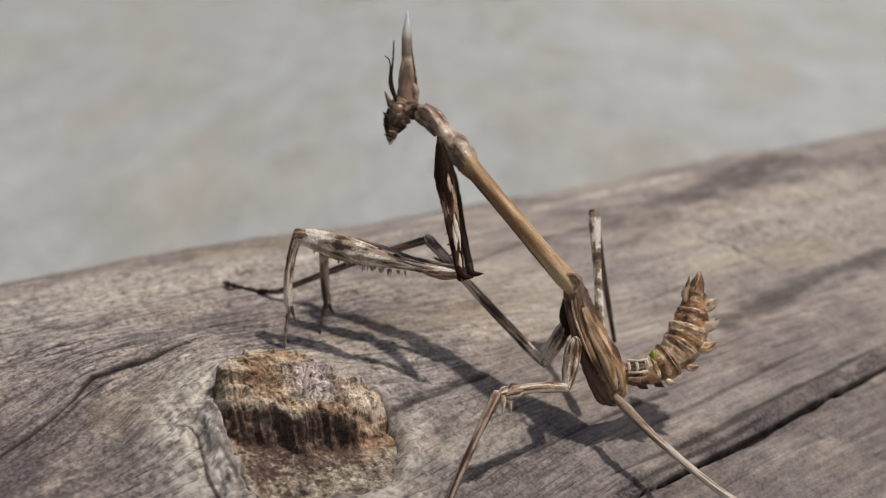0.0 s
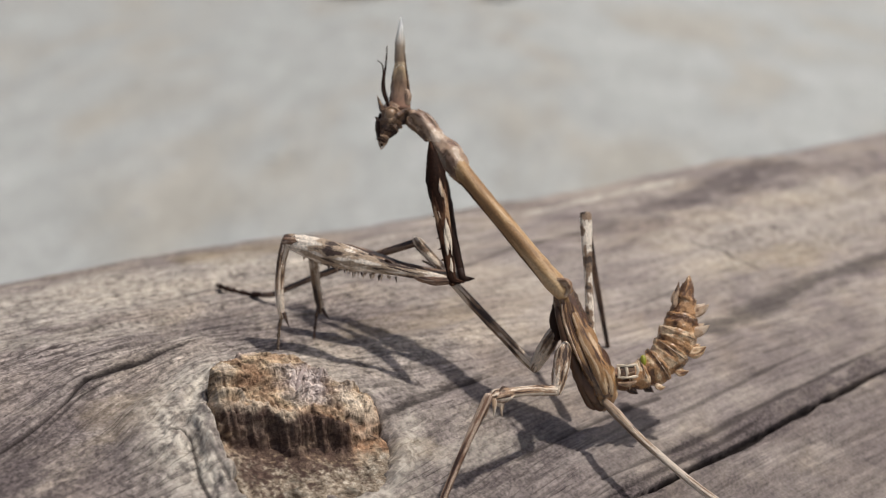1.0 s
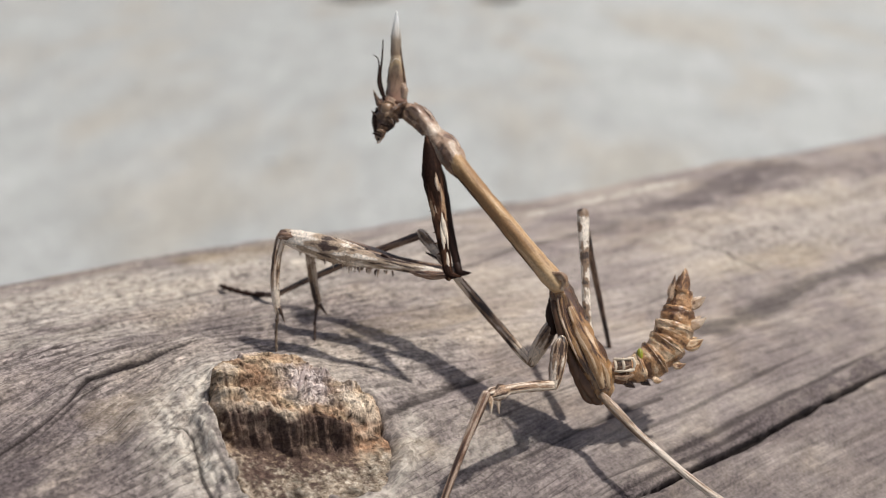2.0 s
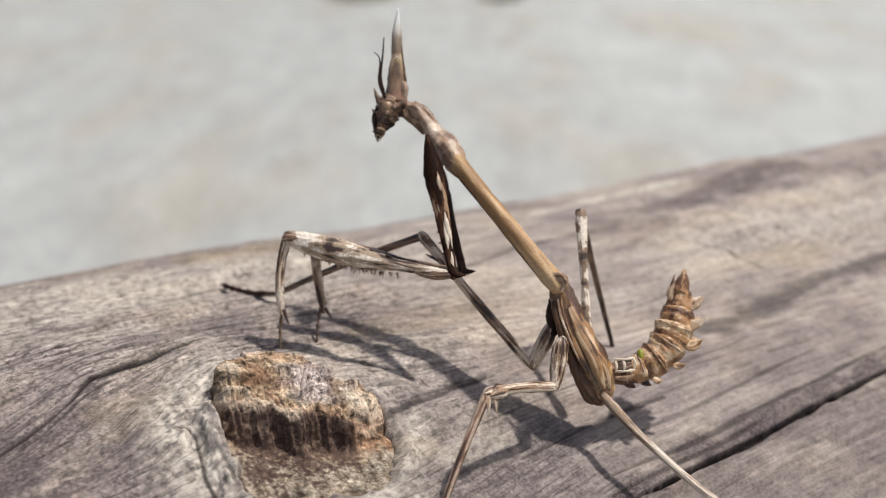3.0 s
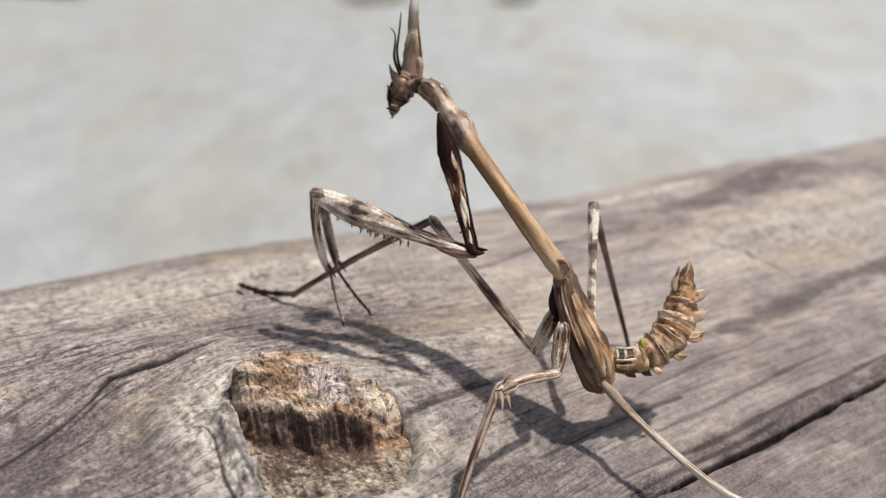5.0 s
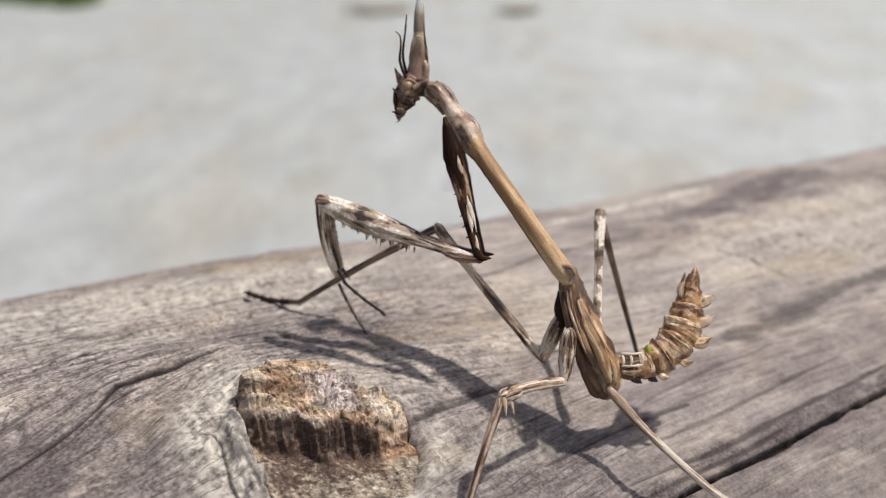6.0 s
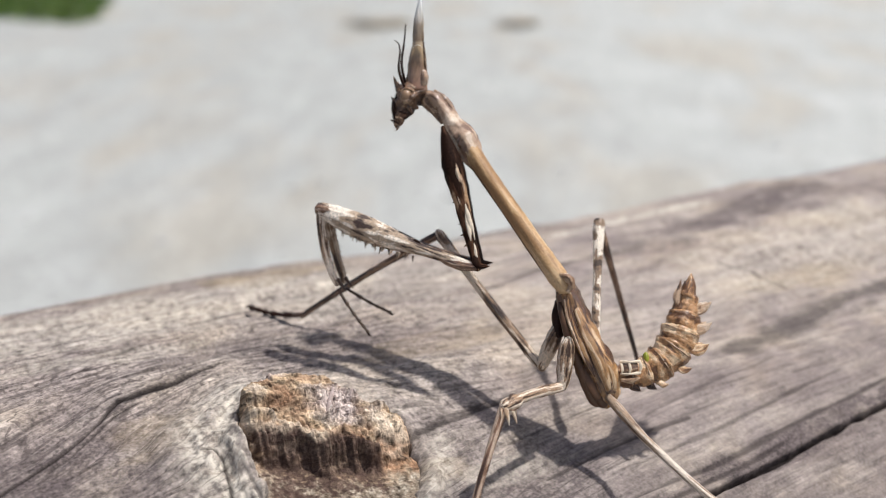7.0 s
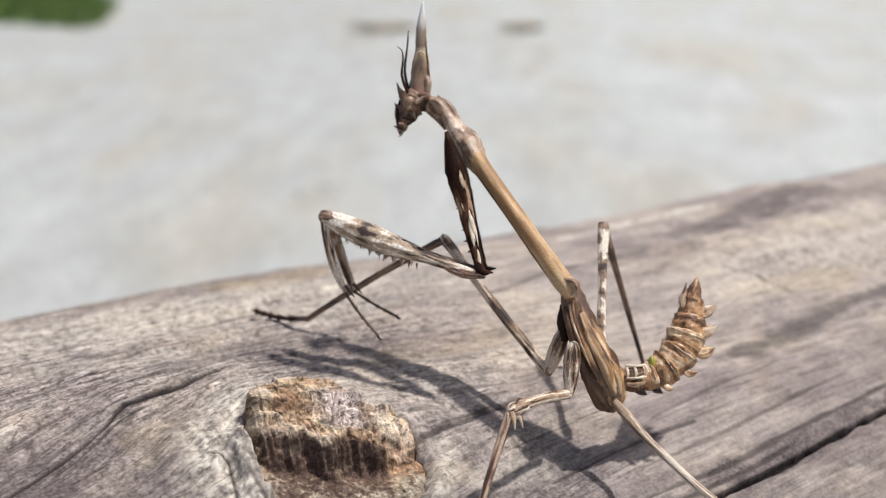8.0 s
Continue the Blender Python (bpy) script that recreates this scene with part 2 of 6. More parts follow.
BELLY = chitin("abdomen_skin", (0.68, 0.485, 0.30), (0.41, 0.218, 0.096), (0.14, 0.062, 0.026), 0.9, 5.0, 0.0, 0.34, 0.5, ringed=0.5, run=0.5)
FACE = chitin("head_skin", (0.46, 0.31, 0.20), (0.17, 0.095, 0.055), (0.035, 0.019, 0.014), 0.9, 4.0)
LOBE = chitin("lobe_skin", (0.68, 0.52, 0.38), (0.48, 0.32, 0.20), (0.24, 0.135, 0.075), 0.8, 3.0, 0.02, 0.4, 0.45, ringed=0.6, run=0.5, grainy=0.5)
MOTTLE = chitin("mottled_brown_skin", (0.60, 0.46, 0.34), (0.40, 0.265, 0.175), (0.19, 0.108, 0.066), 0.5, 4.0, 0.02, 0.27, 0.6, ringed=0.55, grainy=0.5)
CREST = crest_skin()
DARK = plain("blackish_skin", (0.028, 0.014, 0.010), 0.5, 0.12)
BROWN = plain("dark_brown_skin", (0.105, 0.052, 0.027), 0.4, 0.4)
CREAM = plain("cream_skin", (0.66, 0.56, 0.44), 0.45)
GREEN = plain("green_skin", (0.24, 0.25, 0.02), 0.4, 0.5)
SADDLE = plain("saddle_skin", (0.64, 0.53, 0.40), 0.4, 0.4)
SPLINTER = plain("grey_splinter", (0.36, 0.29, 0.265), 0.85, 0.1)
EYE = plain("eye_skin", (0.27, 0.17, 0.10), 0.35, 0.5)


# ---------------------------------------------------------------- mesh helpers
def part(name, bm, material, parent=None, label=""):
    me = bpy.data.meshes.new(name)
    bm.to_mesh(me)
    bm.free()
    me.materials.append(material)
    for p in me.polygons:
        p.use_smooth = True
    ob = new(name, me)
    ob.parent = parent
    return tagged(ob, label)


def spline(rows, per):
    """Rows of numbers, rounded off by a Catmull-Rom curve."""
    a = np.array(rows, float)
    a = np.vstack([2 * a[0] - a[1], a, 2 * a[-1] - a[-2]])
    out = []
    for i in range(1, len(a) - 2):
        for k in range(per):
            t = k / per
            out.append(0.5 * (2 * a[i] + (a[i + 1] - a[i - 1]) * t + (2 * a[i - 1] - 5 * a[i] + 4 * a[i + 1] - a[i + 2]) * t ** 2
                              + (3 * a[i] - a[i - 1] - 3 * a[i + 1] + a[i + 2]) * t ** 3))
    out.append(a[-2])
    return np.array(out)


def tube(bm, path, radii, around=12, per=4, side=(0, 0, 1), rough=0.10, seed=0.0, unit=False, ridge=0.0):
    """A limb swept along path (mm): radii are (across, towards side), or one number for both. Capped at both ends."""
    rr = [(r, r) if isinstance(r, (int, float)) else r for r in radii]
    rows = spline([(*p, *r) for p, r in zip(path, rr)], per)
    pts, rad = rows[:, :3], np.maximum(rows[:, 3:], 0.004)
    uvl = bm.loops.layers.uv.verify()
    tang = np.gradient(pts, axis=0)
    rings, length, along = [], 0.0, []
    for i, (p, r, t) in enumerate(zip(pts, rad, tang)):
        t = Vector(t).normalized()
        z = Vector(side)
        z = (z - t * z.dot(t)).normalized()
        y = z.cross(t)
        length += 0.0 if i == 0 else float(np.linalg.norm(p - pts[i - 1]))
        along.append(length)
        ring = []
        for k in range(around):
            a = 2 * math.pi * k / around
            wob = 1 + rough * noise.noise(Vector((length * 1.7 + seed, 2.2 * math.cos(a), 2.2 * math.sin(a) + seed)))
            wob += ridge * math.cos(6 * a)
            wob += rough * 0.8 * noise.noise(Vector((length * 0.5 + seed, 4.5 * math.cos(a), 4.5 * math.sin(a) - seed)))
            wob += rough * 0.5 * noise.noise(Vector((length * 5.0 - seed, 5.0 * math.cos(a), 5.0 * math.sin(a))))
            q = Vector(p) + y * (math.cos(a) * r[0] * wob) + z * (math.sin(a) * r[1] * wob)
            ring.append(bm.verts.new(q * 0.001))
        rings.append(ring)
    if unit:
        along = [a / length for a in along]
    for i in range(len(rings) - 1):
        for k in range(around):
            j = (k + 1) % around
            f = bm.faces.new((rings[i][k], rings[i][j], rings[i + 1][j], rings[i + 1][k]))
            for loop, (u, v) in zip(f.loops, ((i, k), (i, k + 1), (i + 1, k + 1), (i + 1, k))):
                loop[uvl].uv = (along[u] + seed * 3.1 * (not unit), v / around)
    for ring, i, sign in ((rings[0], 0, -1), (rings[-1], -1, 1)):
        t = Vector(tang[i]).normalized()
        tip = bm.verts.new((Vector(pts[i]) + t * sign * float(min(rad[i])) * 0.6) * 0.001)
        for k in range(around):
            j = (k + 1) % around
            f = bm.faces.new((tip, ring[j], ring[k]) if i == 0 else (tip, ring[k], ring[j]))
            for loop in f.loops:
                loop[uvl].uv = (along[i] + seed * 3.1 * (not unit), k / around)
    return bm


def limb(*args, **kw):
    return tube(bmesh.new(), *args, **kw)


def spike(base, tip, r, **kw):
    b, t = Vector(base), Vector(tip)
    m = b.lerp(t, 0.5)
    return limb([b, m, t], [r, r * 0.6, r * 0.12], around=6, per=2, **kw)


def leaf(base, tip, width, thick=0.12, bend=0.0, side=(0, 0, 1), seed=0.0):
    """A flat pointed lobe, thicker in the middle."""
    b, t = Vector(base), Vector(tip)
    n = (t - b).cross(Vector(side)).normalized()
    path = [b.lerp(t, f) + n * bend * math.sin(math.pi * f) for f in (0, 0.25, 0.55, 0.85, 1.0)]
    return limb(path, [(width * 0.62, thick), (width, thick), (width * 0.8, thick), (width * 0.32, thick * 0.7), (width * 0.05, thick * 0.3)],
                around=10, per=3, side=side, rough=0.12, seed=seed)


def ball(centre, radii, rings=10, around=14):
    bm = bmesh.new()
    bmesh.ops.create_uvsphere(bm, u_segments=around, v_segments=rings, radius=1.0)
    m = Matrix.Translation(Vector(centre) * 0.001) @ Matrix.Diagonal((radii[0] * 0.001, radii[1] * 0.001, radii[2] * 0.001, 1))
    bmesh.ops.transform(bm, matrix=m, verts=bm.verts)
    uvl = bm.loops.layers.uv.verify()
    for f in bm.faces:
        for loop in f.loops:
            loop[uvl].uv = (loop.vert.co.x * 1000, loop.vert.co.y * 400)
    return bm


def value_noise(x, y, seed=0):
    """Smooth noise on arrays, about -1 to 1."""
    xi, yi = np.floor(x).astype(np.int64), np.floor(y).astype(np.int64)
    fx, fy = x - xi, y - yi
    fx, fy = fx * fx * (3 - 2 * fx), fy * fy * (3 - 2 * fy)

    def h(i, j):
        v = (i * 374761393 + j * 668265263 + seed * 974711) & 0x7FFFFFFF
        v = ((v ^ (v >> 13)) * 1274126177) & 0x7FFFFFFF
        return ((v ^ (v >> 16)) & 0xFFFF) / 32767.5 - 1

    a = h(xi, yi) * (1 - fx) + h(xi + 1, yi) * fx
    b = h(xi, yi + 1) * (1 - fx) + h(xi + 1, yi + 1) * fx
    return a * (1 - fy) + b * fy


def layered(x, y, seed=0, octaves=4):
    return sum(value_noise(x * 2 ** k, y * 2 ** k, seed + k) * 0.5 ** k for k in range(octaves))


def to_line(a, b, line):
    """Distance of points (a, b) from a polyline, and how far along it (0 to 1) they lie."""
    best, where = np.full(a.shape, 1e9), np.zeros(a.shape)
    n = len(line) - 1
    for i in range(n):
        (x0, y0), (x1, y1) = line[i], line[i + 1]
        dx, dy = x1 - x0, y1 - y0
        t = np.clip(((a - x0) * dx + (b - y0) * dy) / (dx * dx + dy * dy), 0, 1)
        d = np.hypot(a - x0 - t * dx, b - y0 - t * dy)
        near = d < best
        best = np.where(near, d, best)
        where = np.where(near, (i + t) / n, where)
    return best, where


def grid_mesh(name, co, uv, nx, ny, attrs, material, wrap=False):
    """A sheet of nx by ny points as one mesh with UV and point attributes."""
    me = bpy.data.meshes.new(name)
    i, j = np.meshgrid(np.arange(nx - 1), np.arange(ny if wrap else ny - 1), indexing="ij")
    jn = (j + 1) % ny
    quads = np.stack([i * ny + j, (i + 1) * ny + j, (i + 1) * ny + jn, i * ny + jn], -1).reshape(-1, 4)
    me.vertices.add(nx * ny)
    me.vertices.foreach_set("co", co.reshape(-1).astype(np.float32))
    me.loops.add(quads.size)
    me.loops.foreach_set("vertex_index", quads.reshape(-1).astype(np.int32))
    me.polygons.add(len(quads))
    me.polygons.foreach_set("loop_start", np.arange(0, quads.size, 4, dtype=np.int32))
    me.polygons.foreach_set("use_smooth", np.ones(len(quads), dtype=bool))
    layer = me.uv_layers.new(name="UVMap")
    layer.data.foreach_set("uv", uv.reshape(-1, 2)[quads.reshape(-1)].reshape(-1).astype(np.float32))
    for key, values in attrs.items():
        at = me.attributes.new(key, "FLOAT", "POINT")
        at.data.foreach_set("value", values.reshape(-1).astype(np.float32))
    me.update(calc_edges=True)
    me.validate()
    me.materials.append(material)
    return me


# ---------------------------------------------------------------- ground
def build_ground():
    bm = bmesh.new()
    xs = [-60, -20, -8, -4, -2, -1.2, -0.6, 0, 0.6, 1.2, 2, 4, 8, 20, 60]
    vs = [[bm.verts.new((x, y, 0)) for y in [-60, -20, -6, -2, -1, -0.4, 0, 0.4, 0.8, 1.4, 2, 3, 6, 20, 60, 200]] for x in xs]
    for a, b in zip(vs, vs[1:]):
        for k in range(len(a) - 1):
            bm.faces.new((a[k], b[k], b[k + 1], a[k + 1]))
    tagged(part("ground", bm, gravel_ground()), "pale grey gravel ground in full sun", "ground", kind="structure")


def build_gravel():
    """Loose stones strewn over the ground behind the log."""
    rng = np.random.default_rng(5)
    verts, faces = [], []
    unit = np.array([(1, 0, 0), (-1, 0, 0), (0, 1, 0), (0, -1, 0), (0, 0, 1), (0, 0, -1)], float)
    tri = [(0, 2, 4), (2, 1, 4), (1, 3, 4), (3, 0, 4), (2, 0, 5), (1, 2, 5), (3, 1, 5), (0, 3, 5)]
    for _ in range(700):
        y = 0.35 + 3.2 * rng.random() ** 1.5
        x = (rng.random() - 0.5) * (0.5 + 1.1 * y)
        size = 0.003 + 0.008 * rng.random() ** 3
        turn = Euler(rng.random(3) * 6).to_matrix()
        base = len(verts)
        for u in unit:
            q = turn @ Vector(u * size * (0.6 + 0.7 * rng.random(3)))
            verts.append((x + q.x, y + q.y, max(q.z * 0.22, -0.002) + size * 0.05))
        faces += [tuple(base + k for k in f) for f in tri]
    me = bpy.data.meshes.new("gravel")
    me.from_pydata(verts, [], faces)
    me.materials.append(pebble_stone())
    tagged(new("gravel", me), "scattered pale grey gravel stones on the ground", "gravel", kind="stuff")


def build_grass():
    rng = np.random.default_rng(8)
    verts, faces = [], []
    while len(faces) < 26000:
        x, y = -0.6 - 5.5 * rng.random() ** 1.6, 2.03 + 5.5 * rng.random() ** 1.4
        wave = 0.12 * noise.noise(Vector((x * 1.3, y * 1.3, 0.5))) + 0.05 * noise.noise(Vector((x * 6, y * 6, 1.5)))
        if x > -0.72 - 0.30 * (y - 2.13) + wave or y < 2.145 + 0.10 * (-0.7 - x) + wave or math.hypot(x + 2.6, y - 4.4) > 3.0 + 3 * wave:
            continue
        h, a, w = 0.02 + 0.05 * rng.random(), rng.random() * 6.3, 0.003
        lean = (0.02 * math.cos(a * 3), 0.02 * math.sin(a * 3))
        b = len(verts)
        verts += [(x - w * math.cos(a), y - w * math.sin(a), 0), (x + w * math.cos(a), y + w * math.sin(a), 0), (x + lean[0], y + lean[1], h)]
        faces.append((b, b + 1, b + 2))
    me = bpy.data.meshes.new("grass")
    me.from_pydata(verts, [], faces)
    me.materials.append(grass_blades())
    tagged(new("grass", me), "short green grass at the edge of the gravel", "grass", kind="stuff")


def build_litter():
    """Low brown heaps of leaf litter on the gravel."""
    mat = plain("leaf_litter", (0.325, 0.290, 0.235), 0.9)
    for x, y, rx, ry in ((-0.151, 2.11, 0.058, 0.090), (0.109, 2.07, 0.036, 0.065)):
        bm = bmesh.new()
        bmesh.ops.create_icosphere(bm, subdivisions=4, radius=1.0)
        for v in bm.verts:
            k = 1 + 0.6 * noise.noise(v.co * 3.4 + Vector((x, y, 0)))
            v.co = Vector((x + v.co.x * rx * k, y + v.co.y * ry * k, max(-0.002, v.co.z * 0.012 * k)))
        tagged(part("leaf_litter", bm, mat), "low brown heap of dry leaf litter on gravel", "leaf litter", "heaps of leaf litter")


# ---------------------------------------------------------------- log
LOG_R = 75.0
KNOT = (29.6, 20.8)
# cracks: line (mm along, mm around), half width, depth
SPLITS = [
    ([(48.62, 36.78), (53.09, 36.41), (57.89, 35.97), (64.42, 35.37), (73.76, 34.29), (84.10, 33.09), (100, 33.5), (140, 34.5)], 0.19, 1.3),
    ([(49.60, 35.80), (54.54, 35.30), (60.44, 34.78), (67.13, 33.87)], 0.13, 0.45),
    ([(2.5, 21.4), (5.5, 19.3), (8.19, 17.53), (10.00, 16.48), (11.97, 15.38), (14.31, 13.79), (15.94, 12.49), (17.03, 11.23), (17.89, 10.57), (19.70, 10.14), (22.40, 9.60), (24.99, 8.50), (27.34, 7.92)], 0.16, 1.1),
    ([(11.34, 16.46), (13.12, 15.39), (15.20, 13.73), (17.21, 12.08), (19.20, 11.09)], 0.10, 0.6),
    ([(12.07, 18.12), (13.34, 17.57), (14.91, 16.77)], 0.10, 0.5),
    ([(21.3, 19.6), (22.0, 20.1), (22.25, 21.3), (22.05, 22.8), (21.75, 24.6), (21.8, 26.6), (22.6, 28.4), (23.9, 29.6)], 0.08, 0.8),
]
HAIR_CRACKS = [
    ([(36.68, 23.32), (39.13, 22.52), (43.19, 21.85), (47.75, 21.63)], 0.16, 0.5),
    ([(36.83, 23.04), (39.99, 21.91), (44.64, 21.26)], 0.12, 0.3),
    ([(44.76, 30.31), (49.00, 29.68), (54.17, 28.91), (60.51, 28.68)], 0.18, 0.5),
    ([(70.47, 22.71), (75.96, 22.36), (85.53, 20.77), (100.79, 18.95), (125, 13)], 0.65, 0.25),
    ([(12.26, 4.96), (14.92, 4.38), (17.79, 4.30)], 0.16, 0.5),
    ([(18.49, 2.45), (23.13, 0.98), (28.64, 0.92)], 0.10, 0.3),
    ([(54.21, 4.19), (65.95, 2.16), (78.19, 1.33)], 0.15, 0.3),
    ([(82.5, 8.5), (83.4, 12.0), (84.8, 16.3)], 0.25, 0.22),
    ([(50.3, 34.2), (57.8, 33.9), (66.6, 32.9), (75.4, 31.9), (88, 30.6)], 0.13, 0.45),
    ([(43.9, 26.1), (50.0, 25.2), (55.3, 24.5)], 0.08, 0.25), ([(57, 27.2), (64, 26.2), (74, 25.0)], 0.07, 0.2),
    ([(52.5, 31.6), (60, 30.9), (70, 29.6), (80, 28.3)], 0.09, 0.25), ([(65.3, 17.5), (72, 16.6), (78, 15.6)], 0.09, 0.18),
    ([(9, 12.2), (13, 9.9), (17.5, 7.6), (22, 6.4)], 0.09, 0.3), ([(26, -1.5), (32, -2.2), (40, -2.4)], 0.09, 0.25),
    ([(26.92, 5.75), (31.49, 5.60), (35.48, 6.08)], 0.2, 0.35),
]
# stains and painted shade: centre, half length, half width, tilt, strength
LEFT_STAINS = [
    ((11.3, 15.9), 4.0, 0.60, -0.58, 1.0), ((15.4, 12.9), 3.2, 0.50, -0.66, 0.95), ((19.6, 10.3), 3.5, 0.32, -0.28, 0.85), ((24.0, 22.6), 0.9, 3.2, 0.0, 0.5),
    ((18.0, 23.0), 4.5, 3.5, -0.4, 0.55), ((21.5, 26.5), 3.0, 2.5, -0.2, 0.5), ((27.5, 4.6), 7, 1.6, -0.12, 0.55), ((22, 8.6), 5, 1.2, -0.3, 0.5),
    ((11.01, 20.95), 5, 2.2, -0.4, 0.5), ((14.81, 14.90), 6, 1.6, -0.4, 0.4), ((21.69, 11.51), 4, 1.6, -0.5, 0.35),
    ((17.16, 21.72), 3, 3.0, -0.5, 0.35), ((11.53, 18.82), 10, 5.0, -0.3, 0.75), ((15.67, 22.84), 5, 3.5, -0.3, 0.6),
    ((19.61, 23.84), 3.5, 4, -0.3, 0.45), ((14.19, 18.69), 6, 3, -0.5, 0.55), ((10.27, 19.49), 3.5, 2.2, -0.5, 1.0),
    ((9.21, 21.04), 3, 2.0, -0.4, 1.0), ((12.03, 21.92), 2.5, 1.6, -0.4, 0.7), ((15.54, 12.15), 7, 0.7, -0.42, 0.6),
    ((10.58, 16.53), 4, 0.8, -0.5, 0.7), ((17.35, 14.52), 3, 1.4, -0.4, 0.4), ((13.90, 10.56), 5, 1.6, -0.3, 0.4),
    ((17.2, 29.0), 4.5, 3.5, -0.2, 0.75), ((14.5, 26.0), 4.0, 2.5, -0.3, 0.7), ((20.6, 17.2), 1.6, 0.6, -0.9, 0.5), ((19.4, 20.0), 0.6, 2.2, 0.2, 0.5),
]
# stains round the knot; the low broad ones also paint in shade
KNOT_STAINS_SHADE = [
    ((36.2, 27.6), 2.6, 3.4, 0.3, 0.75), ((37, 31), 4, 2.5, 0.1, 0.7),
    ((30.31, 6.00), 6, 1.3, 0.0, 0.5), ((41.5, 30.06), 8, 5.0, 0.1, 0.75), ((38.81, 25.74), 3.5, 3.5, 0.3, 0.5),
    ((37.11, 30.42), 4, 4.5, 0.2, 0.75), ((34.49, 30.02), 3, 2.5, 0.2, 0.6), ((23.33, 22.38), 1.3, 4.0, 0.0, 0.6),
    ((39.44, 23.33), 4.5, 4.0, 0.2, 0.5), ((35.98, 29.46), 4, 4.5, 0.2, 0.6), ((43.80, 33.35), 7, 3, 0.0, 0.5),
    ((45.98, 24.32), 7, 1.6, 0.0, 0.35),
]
# crack stains, and broad low patches that paint the lower side's shade
RIGHT_STAINS_SHADE = [
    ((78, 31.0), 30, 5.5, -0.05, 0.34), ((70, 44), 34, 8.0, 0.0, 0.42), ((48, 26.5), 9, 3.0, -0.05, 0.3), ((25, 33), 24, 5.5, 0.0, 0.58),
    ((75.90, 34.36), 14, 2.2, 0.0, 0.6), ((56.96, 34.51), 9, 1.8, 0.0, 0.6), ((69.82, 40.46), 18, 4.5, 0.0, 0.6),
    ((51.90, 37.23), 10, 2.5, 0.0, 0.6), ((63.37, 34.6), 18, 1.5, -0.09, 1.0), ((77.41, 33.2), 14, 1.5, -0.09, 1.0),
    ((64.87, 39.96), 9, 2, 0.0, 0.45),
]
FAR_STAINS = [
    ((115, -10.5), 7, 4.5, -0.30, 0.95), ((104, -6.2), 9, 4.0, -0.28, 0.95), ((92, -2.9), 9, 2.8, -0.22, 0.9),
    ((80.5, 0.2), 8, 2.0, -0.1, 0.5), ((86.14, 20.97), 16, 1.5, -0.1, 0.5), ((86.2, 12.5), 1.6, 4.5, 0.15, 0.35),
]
OCHRES = [((39.78, -15.38), 6, 4.0, 0.0, 0.5), ((89.91, 15.16), 9, 2.2, 0.0, 0.22), ((111.90, 4.51), 12, 3.0, 0.0, 0.15), ((19.18, 15.30), 3, 2.5, -0.5, 0.15),
          ((44.73, 11.78), 8, 2.0, 0.0, 0.18), ((35.24, 26.89), 4, 1.5, 0.0, 0.3)]

# pale marks; the broad ones at (20, -8), (45, -6) paint a better-lit top
PALES = [((95, -12.6), 8, 2.0, -0.12, 1.0), ((85, -11.6), 8, 1.9, -0.1, 1.0), ((78.61, -11.46), 5, 1.2, 0.0, 0.8), ((97.05, 10.35), 20, 6.0, 0.0, 0.32), ((111.90, 4.51), 12, 5.0, 0.0, 0.35), ((77.17, 15.56), 12, 3.0, 0.0, 0.15), ((20, -8), 26, 7.0, 0.0, 0.5), ((45, -6), 18, 6.0, 0.0, 0.32), ((23.55, -3.89), 12, 2.0, 0.0, 0.4), ((18.09, 2.22), 9, 1.4, 0.1, 0.35),
         ((46.29, 1.56), 10, 2.0, 0.0, 0.25), ((42.39, 28.28), 5, 1.2, 0.0, 0.3), ((60.93, 8.96), 12, 4.0, 0.0, 0.18), ((72.17, 10.99), 12, 3.5, 0.0, 0.12)]


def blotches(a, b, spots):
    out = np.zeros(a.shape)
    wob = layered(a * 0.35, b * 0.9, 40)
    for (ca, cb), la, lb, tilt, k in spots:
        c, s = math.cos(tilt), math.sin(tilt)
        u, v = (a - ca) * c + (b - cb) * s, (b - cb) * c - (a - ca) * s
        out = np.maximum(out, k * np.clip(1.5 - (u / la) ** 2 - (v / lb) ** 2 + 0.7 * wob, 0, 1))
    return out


def stub_outline(P, Q):
    """How far out (1 at its foot) points in mm round the knot lie on the broken branch."""
    wob = 0.06 * layered(P / 1.3, Q / 1.3, 9, 4)
    reach = np.interp(Q, [-7, -5, -2, 0, 3, 9], [3.3, 4.2, 5.3, 5.7, 6.0, 6.0])
    rad = (np.abs(P / np.where(P < 0, reach, np.interp(Q, [0, 2, 4, 8], [7.0, 6.9, 6.4, 6.0]))) ** 4.5 + np.abs(Q / np.where(Q < 0, 6.3, 8.6)) ** 4.5) ** (1 / 4.5) + wob
    # one back corner is broken away
    return np.maximum(rad, (P * 0.75 - Q * 0.62) / 4.75 + 0.6 * wob)


